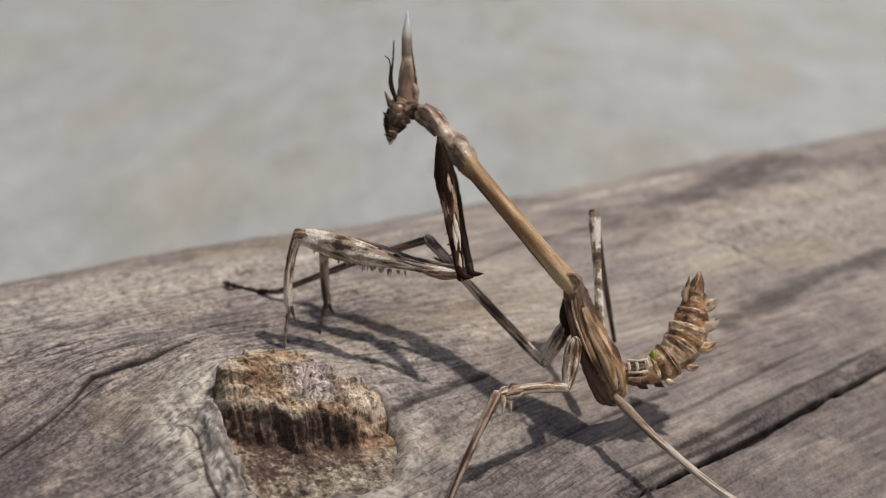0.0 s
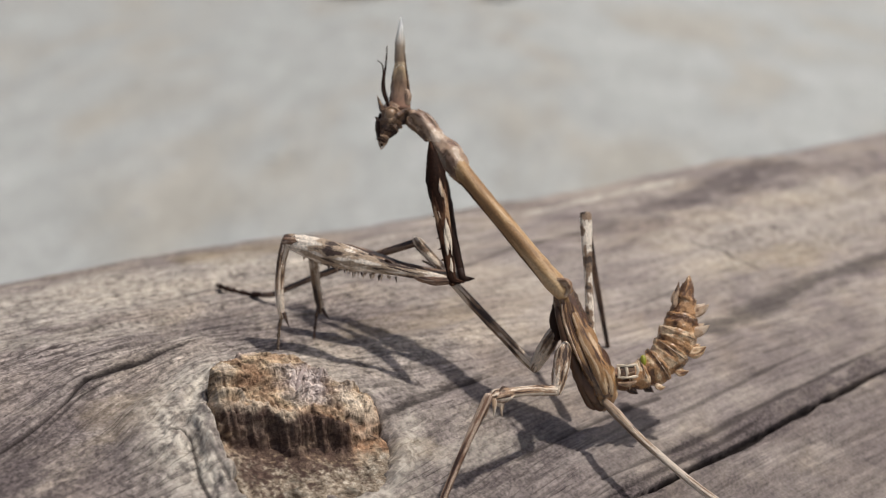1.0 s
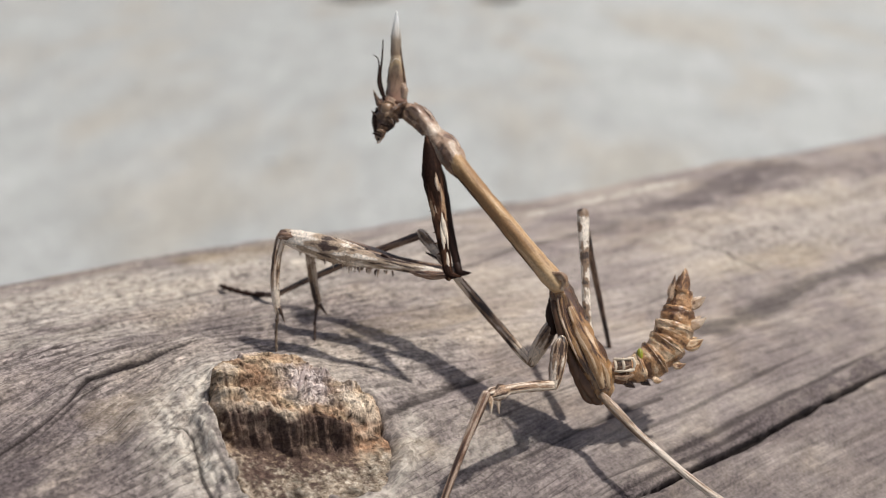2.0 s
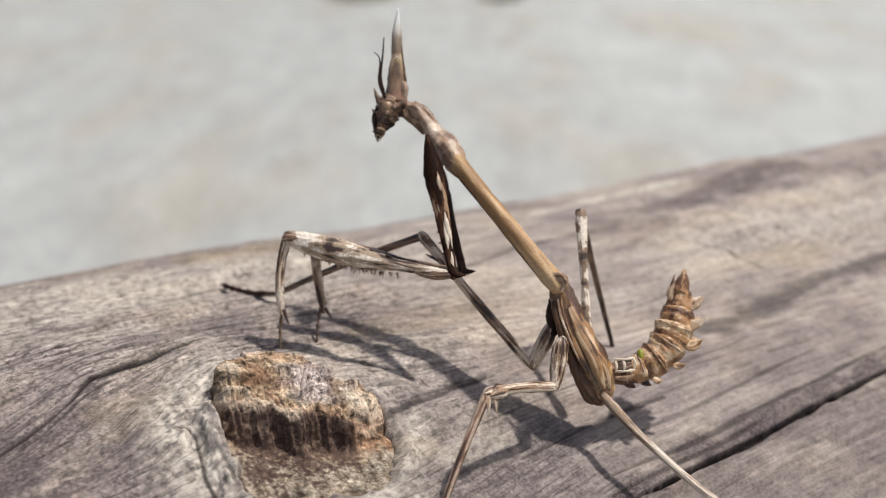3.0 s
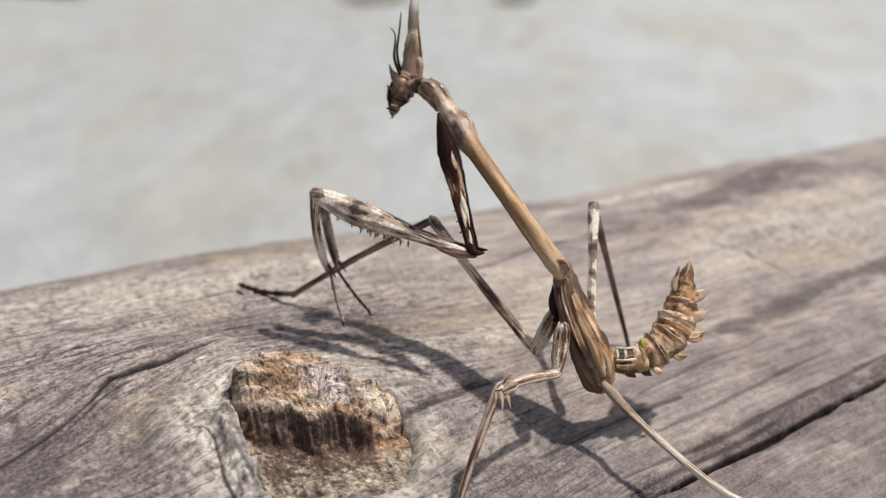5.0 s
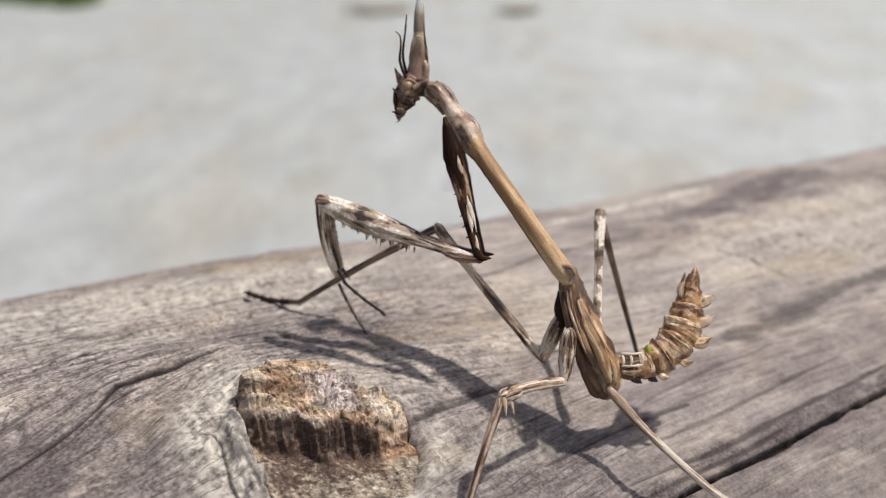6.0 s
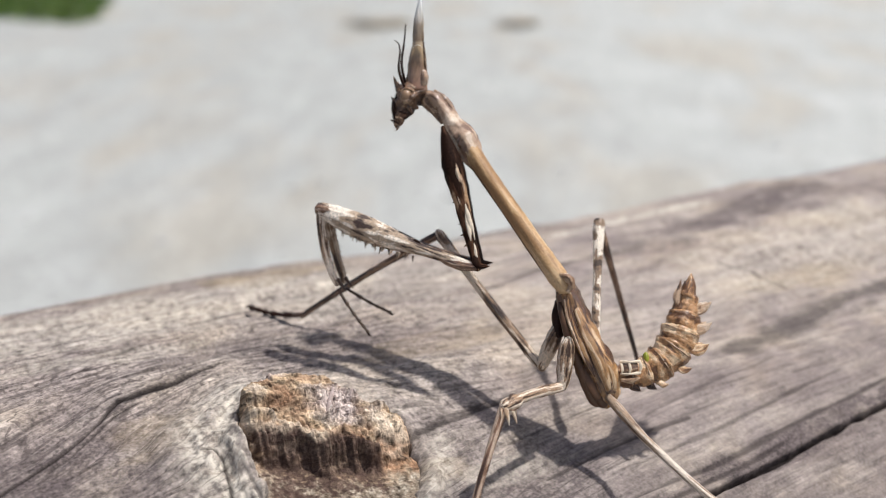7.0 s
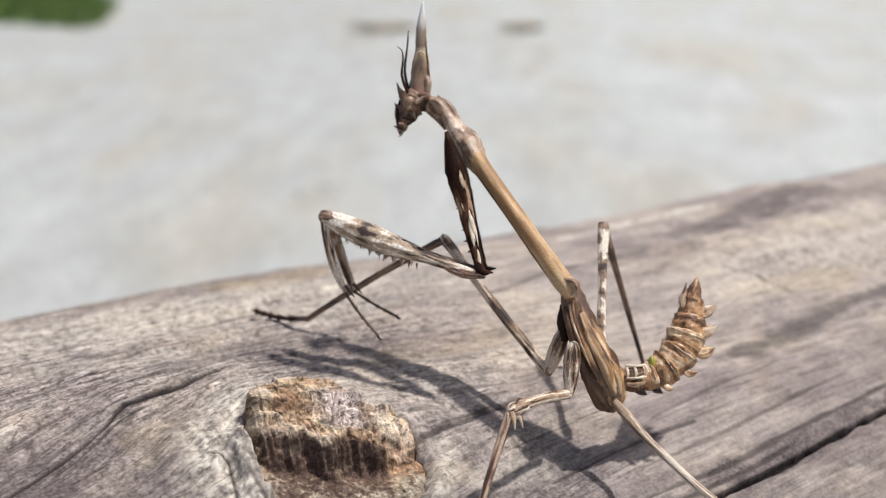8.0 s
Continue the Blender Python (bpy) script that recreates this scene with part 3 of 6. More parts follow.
def build_log():
    a = np.concatenate([np.linspace(-260, -8, 40), np.arange(-7.5, 6, 0.3), np.arange(6, 60, 0.13), np.arange(60, 100, 0.22), np.arange(100, 170, 0.45), np.linspace(171, 420, 40)])
    dense = np.concatenate([np.arange(-26, 4, 0.25), np.arange(4, 40, 0.13), np.arange(40, 52, 0.25)])
    b = np.concatenate([dense, np.linspace(53, 2 * math.pi * LOG_R - 27, 120)])
    A, B = np.meshgrid(a, b, indexing="ij")
    ka, kb = A - KNOT[0], B - KNOT[1]
    rho = np.hypot(ka / np.where(ka < 0, 6.2, 8.0), kb / np.where(kb < 0, 5.8, 8.2))
    # the grain parts round the knot
    flow = KNOT[1] + kb * (1 - 1 / (1 + (np.maximum(rho, 0.6) / 1.7) ** 1.5)) - 0.24 * np.maximum(0, -ka - 2) * np.exp(-((kb + 1) / 11) ** 2)
    flow = np.where(np.abs(kb) > 90, B, flow)
    r = LOG_R - 0.32 + 0.10 * layered(A / 40, B / 26, 3, 3) + 0.35 * layered(A / 9, flow / 2.6, 7, 3)
    back = np.clip((-B - 4) / 14, 0, 1) * np.clip((B + 60) / 20, 0, 1)
    r += back * np.interp(A, [-20, 12, 28, 46, 60, 72, 85, 98, 110, 119, 131, 156, 200], [0, 0.2, 0.45, 0.35, -0.1, -0.5, -0.3, 0, 0.2, 0.7, 0.2, 0.9, 0.8])
    fibre = layered(A / 5.5, flow / 0.42, 11, 3)
    r += 0.085 * fibre - 0.16 * np.clip(layered(A / 7, flow / 0.30, 23, 2) - 0.55, 0, 1)
    # swollen collar, higher behind and beside the stub, open in front
    front = 1 / (1 + np.exp(-(kb - 2.5) / 0.9))
    lump = 0.9 + 0.35 * layered(A / 1.6, B / 2.2, 29, 4)
    swell = np.exp(-(np.maximum(rho - 0.9, 0) / 0.75) ** 2)
    west = 1 / (1 + np.exp((ka + 1.0) / 1.8))
    swell = np.where(ka > 0, np.exp(-(np.maximum(rho - 0.9, 0) / 0.4) ** 2), swell)
    r += (0.75 + 0.7 * west) * (1 - 0.65 * front) * lump * swell + (0.03 + 0.10 * west) * layered(A / 0.9, B / 1.4, 31, 4) * np.exp(-((rho - 1.15) / 0.4) ** 2)
    # a raised lip of callus wood at the foot of the branch
    foot = stub_outline(np.clip(ka, -12, 12), np.clip(kb, -12, 12))
    r += 0.40 * np.exp(-((foot - 1.16) / 0.09) ** 2) * front * (1 - west)
    # beside the crease the wood slopes up to the branch
    r += 0.75 * np.clip((ka + 7.6) / 1.8, 0, 1) * np.clip((-ka - 3) / 1.5, 0, 1) * np.exp(-((kb - 2.5) / 4.5) ** 4)
    r -= 3.2 / (1 + np.exp((foot - 0.94) / 0.02))
    flank = np.exp(-((ka + 6.5) / 1.2) ** 4 - ((kb - 1.5) / 6) ** 4)
    shred = layered(A / 0.32, B / 1.7, 57, 3)
    r += 0.22 * flank * shred
    pale = (1 - 0.5 * flank) * 0.9 * np.exp(-((rho - 1.28) / 0.40) ** 2) * (0.12 + 0.88 / (1 + np.exp((ka + 1.5) / 1.6))) * np.clip(1.0 + 0.45 * layered(A / 1.6, B / 2.2, 50), 0, 1)
    pale = np.maximum(pale, 0.6 * np.exp(-((rho - 1.2) / 0.14) ** 2) * front)
    pale = np.maximum(pale, 0.95 * np.exp(-((foot - 1.26) / 0.22) ** 2) * np.clip(west + 0.30 * (kb < 0) + 0.25 * front, 0, 1) * np.clip(1.0 + 0.5 * layered(A / 0.8, B / 1.0, 54, 3), 0, 1))
    pale = np.maximum(pale, 0.8 * flank * np.clip(2.2 * shred + 0.15, 0, 1))
    pale *= 1 - 0.5 * west * np.clip((kb - 2.5) / 4, 0, 1)
    # gaps in the shredded flank are coloured darker
    dirt_shade = 0.30 * flank * np.clip(-2.4 * shred - 0.35, 0, 1)
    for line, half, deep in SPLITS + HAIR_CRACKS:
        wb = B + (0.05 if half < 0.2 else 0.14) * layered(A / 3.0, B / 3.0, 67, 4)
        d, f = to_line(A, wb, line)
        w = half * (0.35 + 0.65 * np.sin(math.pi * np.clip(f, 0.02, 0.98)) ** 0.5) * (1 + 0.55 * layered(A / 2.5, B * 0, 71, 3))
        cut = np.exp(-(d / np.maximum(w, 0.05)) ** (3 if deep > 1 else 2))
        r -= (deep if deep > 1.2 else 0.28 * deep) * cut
        # crack dirt and painted gap shade, spread wider than the cut
        dirt_shade = np.maximum(dirt_shade, np.exp(-(d / np.maximum((1.1 if deep > 1.2 else 1.7) * w, 0.10)) ** 4) * min(1, 0.3 + deep * 0.75))
    ang = B / LOG_R
    co = np.stack([A, -np.sin(ang) * r, np.cos(ang) * r], -1) * 0.001
    uv = np.stack([A, flow], -1) * 0.001
    attrs = {"calm": np.maximum((0.25 + 0.45 * west) * np.exp(-(rho / 2.3) ** 3), 0.65 * np.exp(-((A - 14) / 12) ** 4 - ((B - 27) / 9) ** 4)) + 0.7 * np.exp(-((A - 112) / 32) ** 4 - ((B - 2) / 14) ** 4), "stain_shade": blotches(A, B, LEFT_STAINS + KNOT_STAINS_SHADE + RIGHT_STAINS_SHADE + FAR_STAINS), "worn": np.clip((A - 44 + 0.25 * B) / 18, 0, 1), "ochre": blotches(A, B, OCHRES), "pale": np.maximum(pale, blotches(A, B, PALES)), "dirt_shade": dirt_shade}
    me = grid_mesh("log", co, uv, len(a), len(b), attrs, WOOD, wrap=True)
    log = new("log", me)
    log.matrix_world = Matrix.Translation((-0.04732, 0.07576, 0.07415)) @ pose(0, 0, 0, 0, 0, 31.989)
    tagged(log, "weathered grey driftwood log with cracks and a broken knot", "log")
    # ends, a little domed
    for end in (a[0], a[-1]):
        bm = bmesh.new()
        bmesh.ops.create_circle(bm, cap_ends=True, segments=96, radius=0.0747)
        bmesh.ops.transform(bm, matrix=Matrix.Translation((end * 0.001, 0, 0)) @ Matrix.Rotation(math.pi / 2, 4, "Y"), verts=bm.verts)
        bm.loops.layers.uv.verify()
        part("end_grain", bm, WOOD, log)
    return log


def build_stub(log):
    """The broken branch end: a torn fibrous plateau, a dark rotten face below its lip and a crumbly slope in front."""
    na, nb = 340, 330
    p = np.linspace(-9.2, 8.8, na)
    q = np.linspace(-7.4, 9.6, nb)
    P, Q = np.meshgrid(p, q, indexing="ij")
    jag = layered(P / 1.5 + 0.3 * layered(P / 0.9, Q * 0, 4, 2), Q * 0, 5, 2)
    # the lip runs slantwise and lies lower at one end
    edge = np.interp(P, [-9, -5.4, -4.3, -3.2, -1.3, 0.2, 1.6, 3.0, 5.0, 9], [-1.8, -0.6, 0.4, 0.9, 1.7, 2.3, 2.7, 3.3, 3.7, 4.3]) + 0.25 * jag
    edge += 0.55 * np.exp(-((P + 0.6) / 0.7) ** 4) + 0.24 * layered(P / 0.45, Q * 0 + 9, 8, 3)
    rad = stub_outline(P, Q)
    soft = np.where(P < -2, 0.02 + 0.03 * np.clip((-P - 2) / 3, 0, 1) * np.clip((Q + 4) / 3, 0, 1), 0.02)
    wall = 1 / (1 + np.exp((rad - 0.97 - 0.09 * np.clip((Q - edge) / 1.5, 0, 1)) / soft))
    ragged = 0.14 * layered(P / 0.5, Q / 0.32, 52, 3) + 0.30 * layered(P / 1.3, Q / 0.8, 53, 2)
    face = 1 / (1 + np.exp((Q - edge + ragged) / (0.36 + 0.4 * np.clip((P - 3.2) / 2.5, 0, 1))))
    # splintered flakes: ridges that lie along the broken grain, steeper towards one side
    turn = (P * 0.94 + Q * 0.34, Q * 0.94 - P * 0.34)
    left = np.clip((-P - 2.6) / 1.8, 0, 1)
    splint = 1 - 2 * np.abs(layered(P / 0.55 + 0.10 * Q, Q / 3.2, 24, 2))
    flake = 1 - 2 * np.abs(layered(turn[0] / 1.9, turn[1] / 0.65, 17, 3))
    lumps = layered(turn[0] / 1.7, turn[1] / 1.0, 13, 2)
    slit = np.clip(layered(P / 0.30 + 0.2 * Q, Q / 1.3, 22, 2) - 0.35, 0, 1)
    torn = 1.6 * layered(turn[0] / 4.5, turn[1] / 2.1, 39, 2)
    flat = np.floor(torn)
    torn = flat + np.clip((torn - flat - 0.78) / 0.22, 0, 1)
    top = 2.30 - 0.10 * np.maximum(Q, -4) - 0.04 * P + 0.45 * torn + 0.16 * flake * (1 - left) + 0.13 * splint * left + 0.15 * lumps
    top += 0.13 * layered(P / 0.24, Q / 0.42, 18, 3) - 0.30 * slit * np.clip((edge - Q - 0.2) / 0.8, 0, 1)
    top -= 0.05 * np.maximum(P, 0) * np.clip(Q, 0, 6) + 0.5 * np.clip((-P - 4.5) / 1.5, 0, 1) * np.clip((Q + 4) / 3, 0, 1)
    pit = np.exp(-((P + 3.5 + 0.3 * jag) / 0.8) ** 4 - ((Q + 2.1 + 0.5 * lumps) / 0.55) ** 4)
    top -= 0.6 * pit
    top += 0.40 * np.exp(-((P - 5.4) / 0.8) ** 2 - ((Q - 1.9) / 1.0) ** 2)
    # a wedge of grey splinters stands on the plateau
    wedge = np.clip(1.6 - np.hypot((P - 2.5) / 1.9, (Q + 1.2) / 1.7) + 0.5 * lumps, 0, 1)
    top += wedge * (0.25 + 0.30 * layered((P + Q) / 0.45, (P - Q) / 1.6, 47, 2))
    # in front: the rotten hollow, then a slope of crumbs that rises to the collar
    out = np.maximum(Q - edge, 0)
    low = -0.70 + 0.55 * np.clip((out - 0.8) / 4.0, 0, 1) + 0.045 * layered(P / 0.28, Q / 0.28, 21, 3) + 0.18 * layered(P / 2.2, Q / 2.2, 28, 2)
    low += 0.9 * np.clip((-P - 3.8) / 2.4, 0, 1) ** 1.3 + 0.6 * np.clip((P - 4.4) / 2.4, 0, 1)
    low += 0.12 * splint * np.clip((-P - 3.4) / 1.6, 0, 1)
    h = -2.8 + wall * (2.8 + low + (top - low) * face)
    shift = 0.10 * layered(P / 0.9, face * 1.5, 27, 3) * 4 * face * (1 - face)
    b = KNOT[1] + Q + shift
    ang = b / LOG_R
    r = LOG_R + h
    co = np.stack([KNOT[0] + P, -np.sin(ang) * r, np.cos(ang) * r], -1) * 0.001
    W = Q - 0.9 * h
    grain = layered(P / 0.45, W / 0.5, 33, 3)
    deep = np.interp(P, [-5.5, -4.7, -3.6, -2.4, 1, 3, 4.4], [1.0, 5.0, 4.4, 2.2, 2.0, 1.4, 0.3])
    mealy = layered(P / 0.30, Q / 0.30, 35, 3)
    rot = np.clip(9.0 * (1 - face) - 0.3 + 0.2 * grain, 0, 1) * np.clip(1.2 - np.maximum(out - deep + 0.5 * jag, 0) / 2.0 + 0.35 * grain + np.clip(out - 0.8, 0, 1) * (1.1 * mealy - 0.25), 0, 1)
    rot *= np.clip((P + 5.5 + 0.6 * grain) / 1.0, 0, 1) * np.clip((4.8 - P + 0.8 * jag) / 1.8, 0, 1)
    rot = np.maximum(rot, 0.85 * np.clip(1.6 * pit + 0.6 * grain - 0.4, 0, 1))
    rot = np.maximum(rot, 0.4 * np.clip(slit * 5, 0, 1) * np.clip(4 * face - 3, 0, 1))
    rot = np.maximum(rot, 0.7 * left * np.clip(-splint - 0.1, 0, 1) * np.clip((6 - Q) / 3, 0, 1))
    grey = np.maximum(wedge, 0.7 * np.clip(-Q - 4.8 + 0.9 * lumps, 0, 1))
    grey = np.maximum(grey, np.clip((-P - 5.4 + 0.6 * grain) / 0.7, 0, 1) * np.clip((Q + 2) / 2, 0, 1))
    crumbs = np.clip((out - 1.2) / 1.2, 0, 1)
    rust = np.clip(1.3 - np.abs(Q - edge + 0.70 + 0.3 * lumps) / 0.5, 0, 1) * np.clip((P + 1.0) / 1.5, 0, 1)
    rust = np.maximum(rust, 0.45 * np.clip(1.6 * layered(turn[0] / 2.4, turn[1] / 0.9, 41, 2) - 0.2, 0, 1)) * (1 - crumbs)
    rust = np.maximum(rust, np.clip((P - 2.6) / 1.5, 0, 1) * np.clip((Q - edge + 0.8) / 0.8, 0, 1) * np.clip(1.6 - out / 1.4 + 0.5 * grain, 0, 1))
    cream = np.clip(1.3 - np.abs(Q - edge + 1.0) / 0.7 + 0.8 * flake, 0, 1) * np.clip((1.5 - P) / 2, 0, 1)
    cream = np.maximum(cream, np.clip(1.5 - np.hypot((P - 5.2) / 1.4, (Q - 1.9) / 1.3) + 0.5 * flake, 0, 1)) * (1 - crumbs)
    uv = np.stack([P, W], -1) * 0.001
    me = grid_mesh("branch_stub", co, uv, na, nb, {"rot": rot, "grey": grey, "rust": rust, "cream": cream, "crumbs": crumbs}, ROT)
    stub = new("branch_stub", me)
    stub.parent = log
    tagged(stub, "broken branch stub with tan fibres and a dark rotten face")
    # loose splinters that stand on the plateau
    for k, (p0, q0, p1, q1, w) in enumerate(((1.0, -0.4, 2.4, -2.2, 0.16), (3.2, -1.0, 3.9, -1.9, 0.11))):
        pts = []
        for f, lift in ((0, 1.75), (0.4, 2.2), (0.75, 2.5), (1, 2.55)):
            turned, rr = (KNOT[1] + q0 + (q1 - q0) * f) / LOG_R, LOG_R + lift + 0.1 * (k == 0)
            pts.append((KNOT[0] + p0 + (p1 - p0) * f, -math.sin(turned) * rr, math.cos(turned) * rr))
        part("splinter", limb(pts, [(w, w * 0.5), (w * 1.2, w * 0.6), (w, w * 0.5), (w * 0.3, w * 0.2)], around=7, rough=0.5, seed=k * 3.0), SPLINTER, stub, "loose grey wood splinter")


# ---------------------------------------------------------------- mantis
MOVERS = {}


def build_body(mantis):
    # thorax behind the long neck, with folded wing pads
    thorax = part("thorax", limb(
        [(-3.06, 8.49, -2.00), (-2.73, 7.39, -2.14), (-2.11, 5.64, -2.17), (-1.33, 3.67, -2.12), (-0.49, 1.95, -1.83), (0.06, 0.40, -2.02), (0.16, -0.81, -2.17)],
        [0.74, 0.91, 1.08, 1.24, 1.28, 1.15, 0.68], around=28, rough=0.13, ridge=0.045, per=6), THORAX, mantis)
    for k, (pts, rr, mat) in enumerate((
            ([(-2.91, 7.65, -1.41), (-2.69, 5.49, -1.09), (-1.86, 3.35, -0.76), (-0.93, 1.42, -0.70)], (3, 7, 8, 3), THORAX),
            ([(-2.40, 6.78, -1.32), (-1.60, 4.64, -0.79), (-0.59, 2.52, -0.56), (0.11, 0.34, -0.73)], (4, 10, 12, 5), THORAX),
            ([(-1.74, 5.04, -1.34), (-0.74, 3.14, -0.78), (0.21, 1.63, -0.77), (0.60, 0.30, -1.03)], (4, 9, 10, 4), THORAX),
            ([(-1.97, 2.45, -1.27), (-1.30, 0.95, -1.05), (-0.61, -0.35, -1.01)], (4, 9, 5), BROWN))):
        part("wing_pad", limb(pts, [(r * 0.043, r * 0.018) for r in rr], around=14, rough=0.13, seed=k * 3.0), mat, thorax, "folded wing pad with dark streaks")
    part("wing_margin", limb([(-3.25, 7.23, -0.76), (-3.11, 5.96, -0.43), (-2.53, 4.26, -0.24), (-1.78, 2.56, -0.15)], [0.06, 0.10, 0.10, 0.05], around=8, rough=0.3), LOBE, thorax, "pale wing margin")
    for pts in ([(-2.73, 6.59, -0.75), (-2.08, 4.59, -0.40), (-1.23, 2.31, -0.38), (-0.48, 0.12, -0.76)], [(-2.01, 5.93, -1.03), (-1.12, 3.72, -0.51), (-0.08, 1.65, -0.57), (0.51, -0.13, -0.98)]):
        part("wing_fold", limb(pts, [0.01, 0.028, 0.022, 0.01], around=6, rough=0.4), BROWN, thorax, "dark fold between wing pads")
    # added dark limb: the shade on this side of the thorax as colour
    part("thorax_flank_shade", limb([(-3.48, 6.99, -1.89), (-3.09, 5.27, -1.51), (-2.45, 3.24, -1.37), (-1.69, 1.30, -1.41), (-0.94, -0.45, -1.63), (-0.32, -0.91, -1.78)], [0.20, 0.34, 0.40, 0.44, 0.36, 0.15], around=12, rough=0.25, seed=2.0), BROWN, thorax, "dark strip added for the shaded flank below the wing pads")
    part("chest_plate", limb([(-3.41, 7.14, -2.77), (-3.50, 5.80, -3.15), (-3.32, 4.38, -3.13)], [0.30, 0.42, 0.35], around=10, rough=0.2), DARK, thorax, "dark chest plate")
    part("thorax_tip", limb([(-0.76, 0.64, -1.79), (-0.42, -0.31, -1.71), (-0.01, -0.90, -1.57)], [0.5, 0.55, 0.3], around=12, rough=0.2), BROWN, thorax)

    # abdomen, curled up, ring by ring
    spine = spline([(*(0.73, 1.36, -2.37), 0.78), (*(1.91, 1.43, -2.57), 0.92), (*(3.18, 1.62, -2.78), 1.08), (*(4.47, 2.26, -3.06), 1.30), (*(5.57, 3.30, -3.38), 1.44),
                    (*(6.26, 4.62, -3.67), 1.46), (*(6.62, 5.94, -3.90), 1.20), (*(6.98, 7.40, -4.11), 0.80), (*(7.20, 8.70, -4.30), 0.34)], 6)
    marks = [0, 6, 12, 18, 24, 30, 36, 42, 48]
    for k in range(8):
        rows = spine[marks[k]:marks[k + 1] + 2]
        flare = np.linspace(0.88, 1.10, len(rows))
        ring = part("abdomen_segment", limb([r[:3] for r in rows], [(r[3] * f, r[3] * 0.9 * f) for r, f in zip(rows, flare)], around=26, per=3, rough=0.12, seed=k * 5.0, ridge=0.015),
                    BELLY, mantis)
        e = rows[-1]
        d = Vector(rows[-1][:3]) - Vector(rows[-3][:3])
        rim = []
        y = Vector((0, 0, 1)).cross(d.normalized())
        for j in range(17):
            ang = 2 * math.pi * j / 16
            wave = 1 + 0.05 * math.sin(5 * ang + k)
            rim.append(Vector(e[:3]) + (y * math.cos(ang) + Vector((0, 0, 0.9)) * math.sin(ang)) * e[3] * 1.10 * wave)
        part("segment_rim", limb(rim, [0.045 + 0.02 * math.sin(3.3 * j + k) for j in range(17)], around=6, per=2), LOBE, ring, "pale raised rim")
        if k == 1:
            MOVERS["patch"] = ring
        if 2 <= k <= 6:
            for z, s in ((0.45, 0.0), (-0.55, 1.0), (0.05, 2.0)):
                out = -y if (-y).x > y.x or (-y).y < y.y else y
                base = Vector(e[:3]) - d.normalized() * 1.15 + out * e[3] * 0.76 + Vector((0, 0, z * e[3]))
                size = (0.55, 0.75, 1.1, 1.2, 1.2)[k - 2] * (1.0 if s < 2 else 0.7)
                tip = base + out * size * 1.05 + d.normalized() * size * 0.85 + Vector((0, 0, z * 0.5))
                part("lobe", leaf(base, tip, (0.40, 0.38, 0.52)[(k < 5) + (k == 4)] * size ** 0.5, 0.09 if k > 4 else 0.13, 0.16 - 0.10 * s, side=(0.3 - 0.25 * s, 0.3, 1), seed=k + s), LOBE if k > 4 else BELLY, ring, "pale leafy lobe" if k > 4 else "fleshy brown lobe")
        if k in (0, 1):
            base = Vector(e[:3]) + Vector((0, -e[3] * 0.8, 0.3))
            part("lobe", leaf(base, base + Vector((0.75, -0.50, 0.1)), 0.34, 0.14, seed=k), LEG_DARK, ring, "small dark lobe")
        if k == 7:
            part("tail_tip", limb([(6.85, 7.56, -3.93), (7.12, 8.37, -3.93), (7.24, 8.99, -4.01), (7.30, 9.36, -4.11)], [0.72, 0.48, 0.24, 0.06], around=14, rough=0.2), BELLY, ring, "pointed brown tail end")
            for tip, base in (((7.48, 9.25, -4.31), (7.13, 7.92, -3.77)), ((6.44, 8.95, -3.9), (5.98, 6.9, -3.5)), ((6.32, 8.19, -4.95), (6.14, 7.17, -4.59))):
                part("cercus", leaf(base, tip, 0.27, 0.14, seed=tip[0]), FACE, ring, "dark pointed tail lobe")
    ring = MOVERS.pop("patch")
    part("dark_plate", limb([(1.20, 1.98, -1.62), (1.50, 2.00, -1.50), (1.98, 2.04, -1.49), (2.50, 2.10, -1.66)], [(0.32, 0.10), (0.44, 0.12), (0.44, 0.12), (0.32, 0.1)], around=12, rough=0.25), FACE, ring, "dark brown plate behind the cream bars")
    for bar in ([(1.10, 2.46, -1.58), (1.50, 2.46, -1.44), (1.86, 2.47, -1.38), (2.25, 2.50, -1.46), (2.70, 2.54, -1.62)], [(1.14, 1.56, -1.46), (1.55, 1.57, -1.36), (1.98, 1.58, -1.34), (2.35, 1.62, -1.40), (2.74, 1.66, -1.54)],
                [(1.18, 2.44, -1.58), (1.26, 2.0, -1.42), (1.24, 1.57, -1.46)], [(1.74, 2.46, -1.40), (1.84, 2.02, -1.32), (1.80, 1.58, -1.36)], [(2.60, 2.52, -1.60), (2.72, 2.10, -1.50), (2.60, 1.68, -1.52)]):
        part("pale_mark", limb(bar, [(0.07 + 0.03 * (k % 2), 0.04) for k in range(len(bar))], around=8, rough=0.6, seed=bar[0][1]), SADDLE, ring, "cream bar mark")
    part("pale_underside", limb([(1.20, 1.14, -1.45), (1.88, 1.04, -1.40), (2.62, 1.26, -1.69)], [(0.12, 0.1), (0.2, 0.12), (0.1, 0.1)], around=10, rough=0.4), LOBE, ring, "pale lower edge")
    part("green_mark", ball((3.31, 2.67, -2.52), (0.27, 0.55, 0.42)), GREEN, ring, "small green mark")


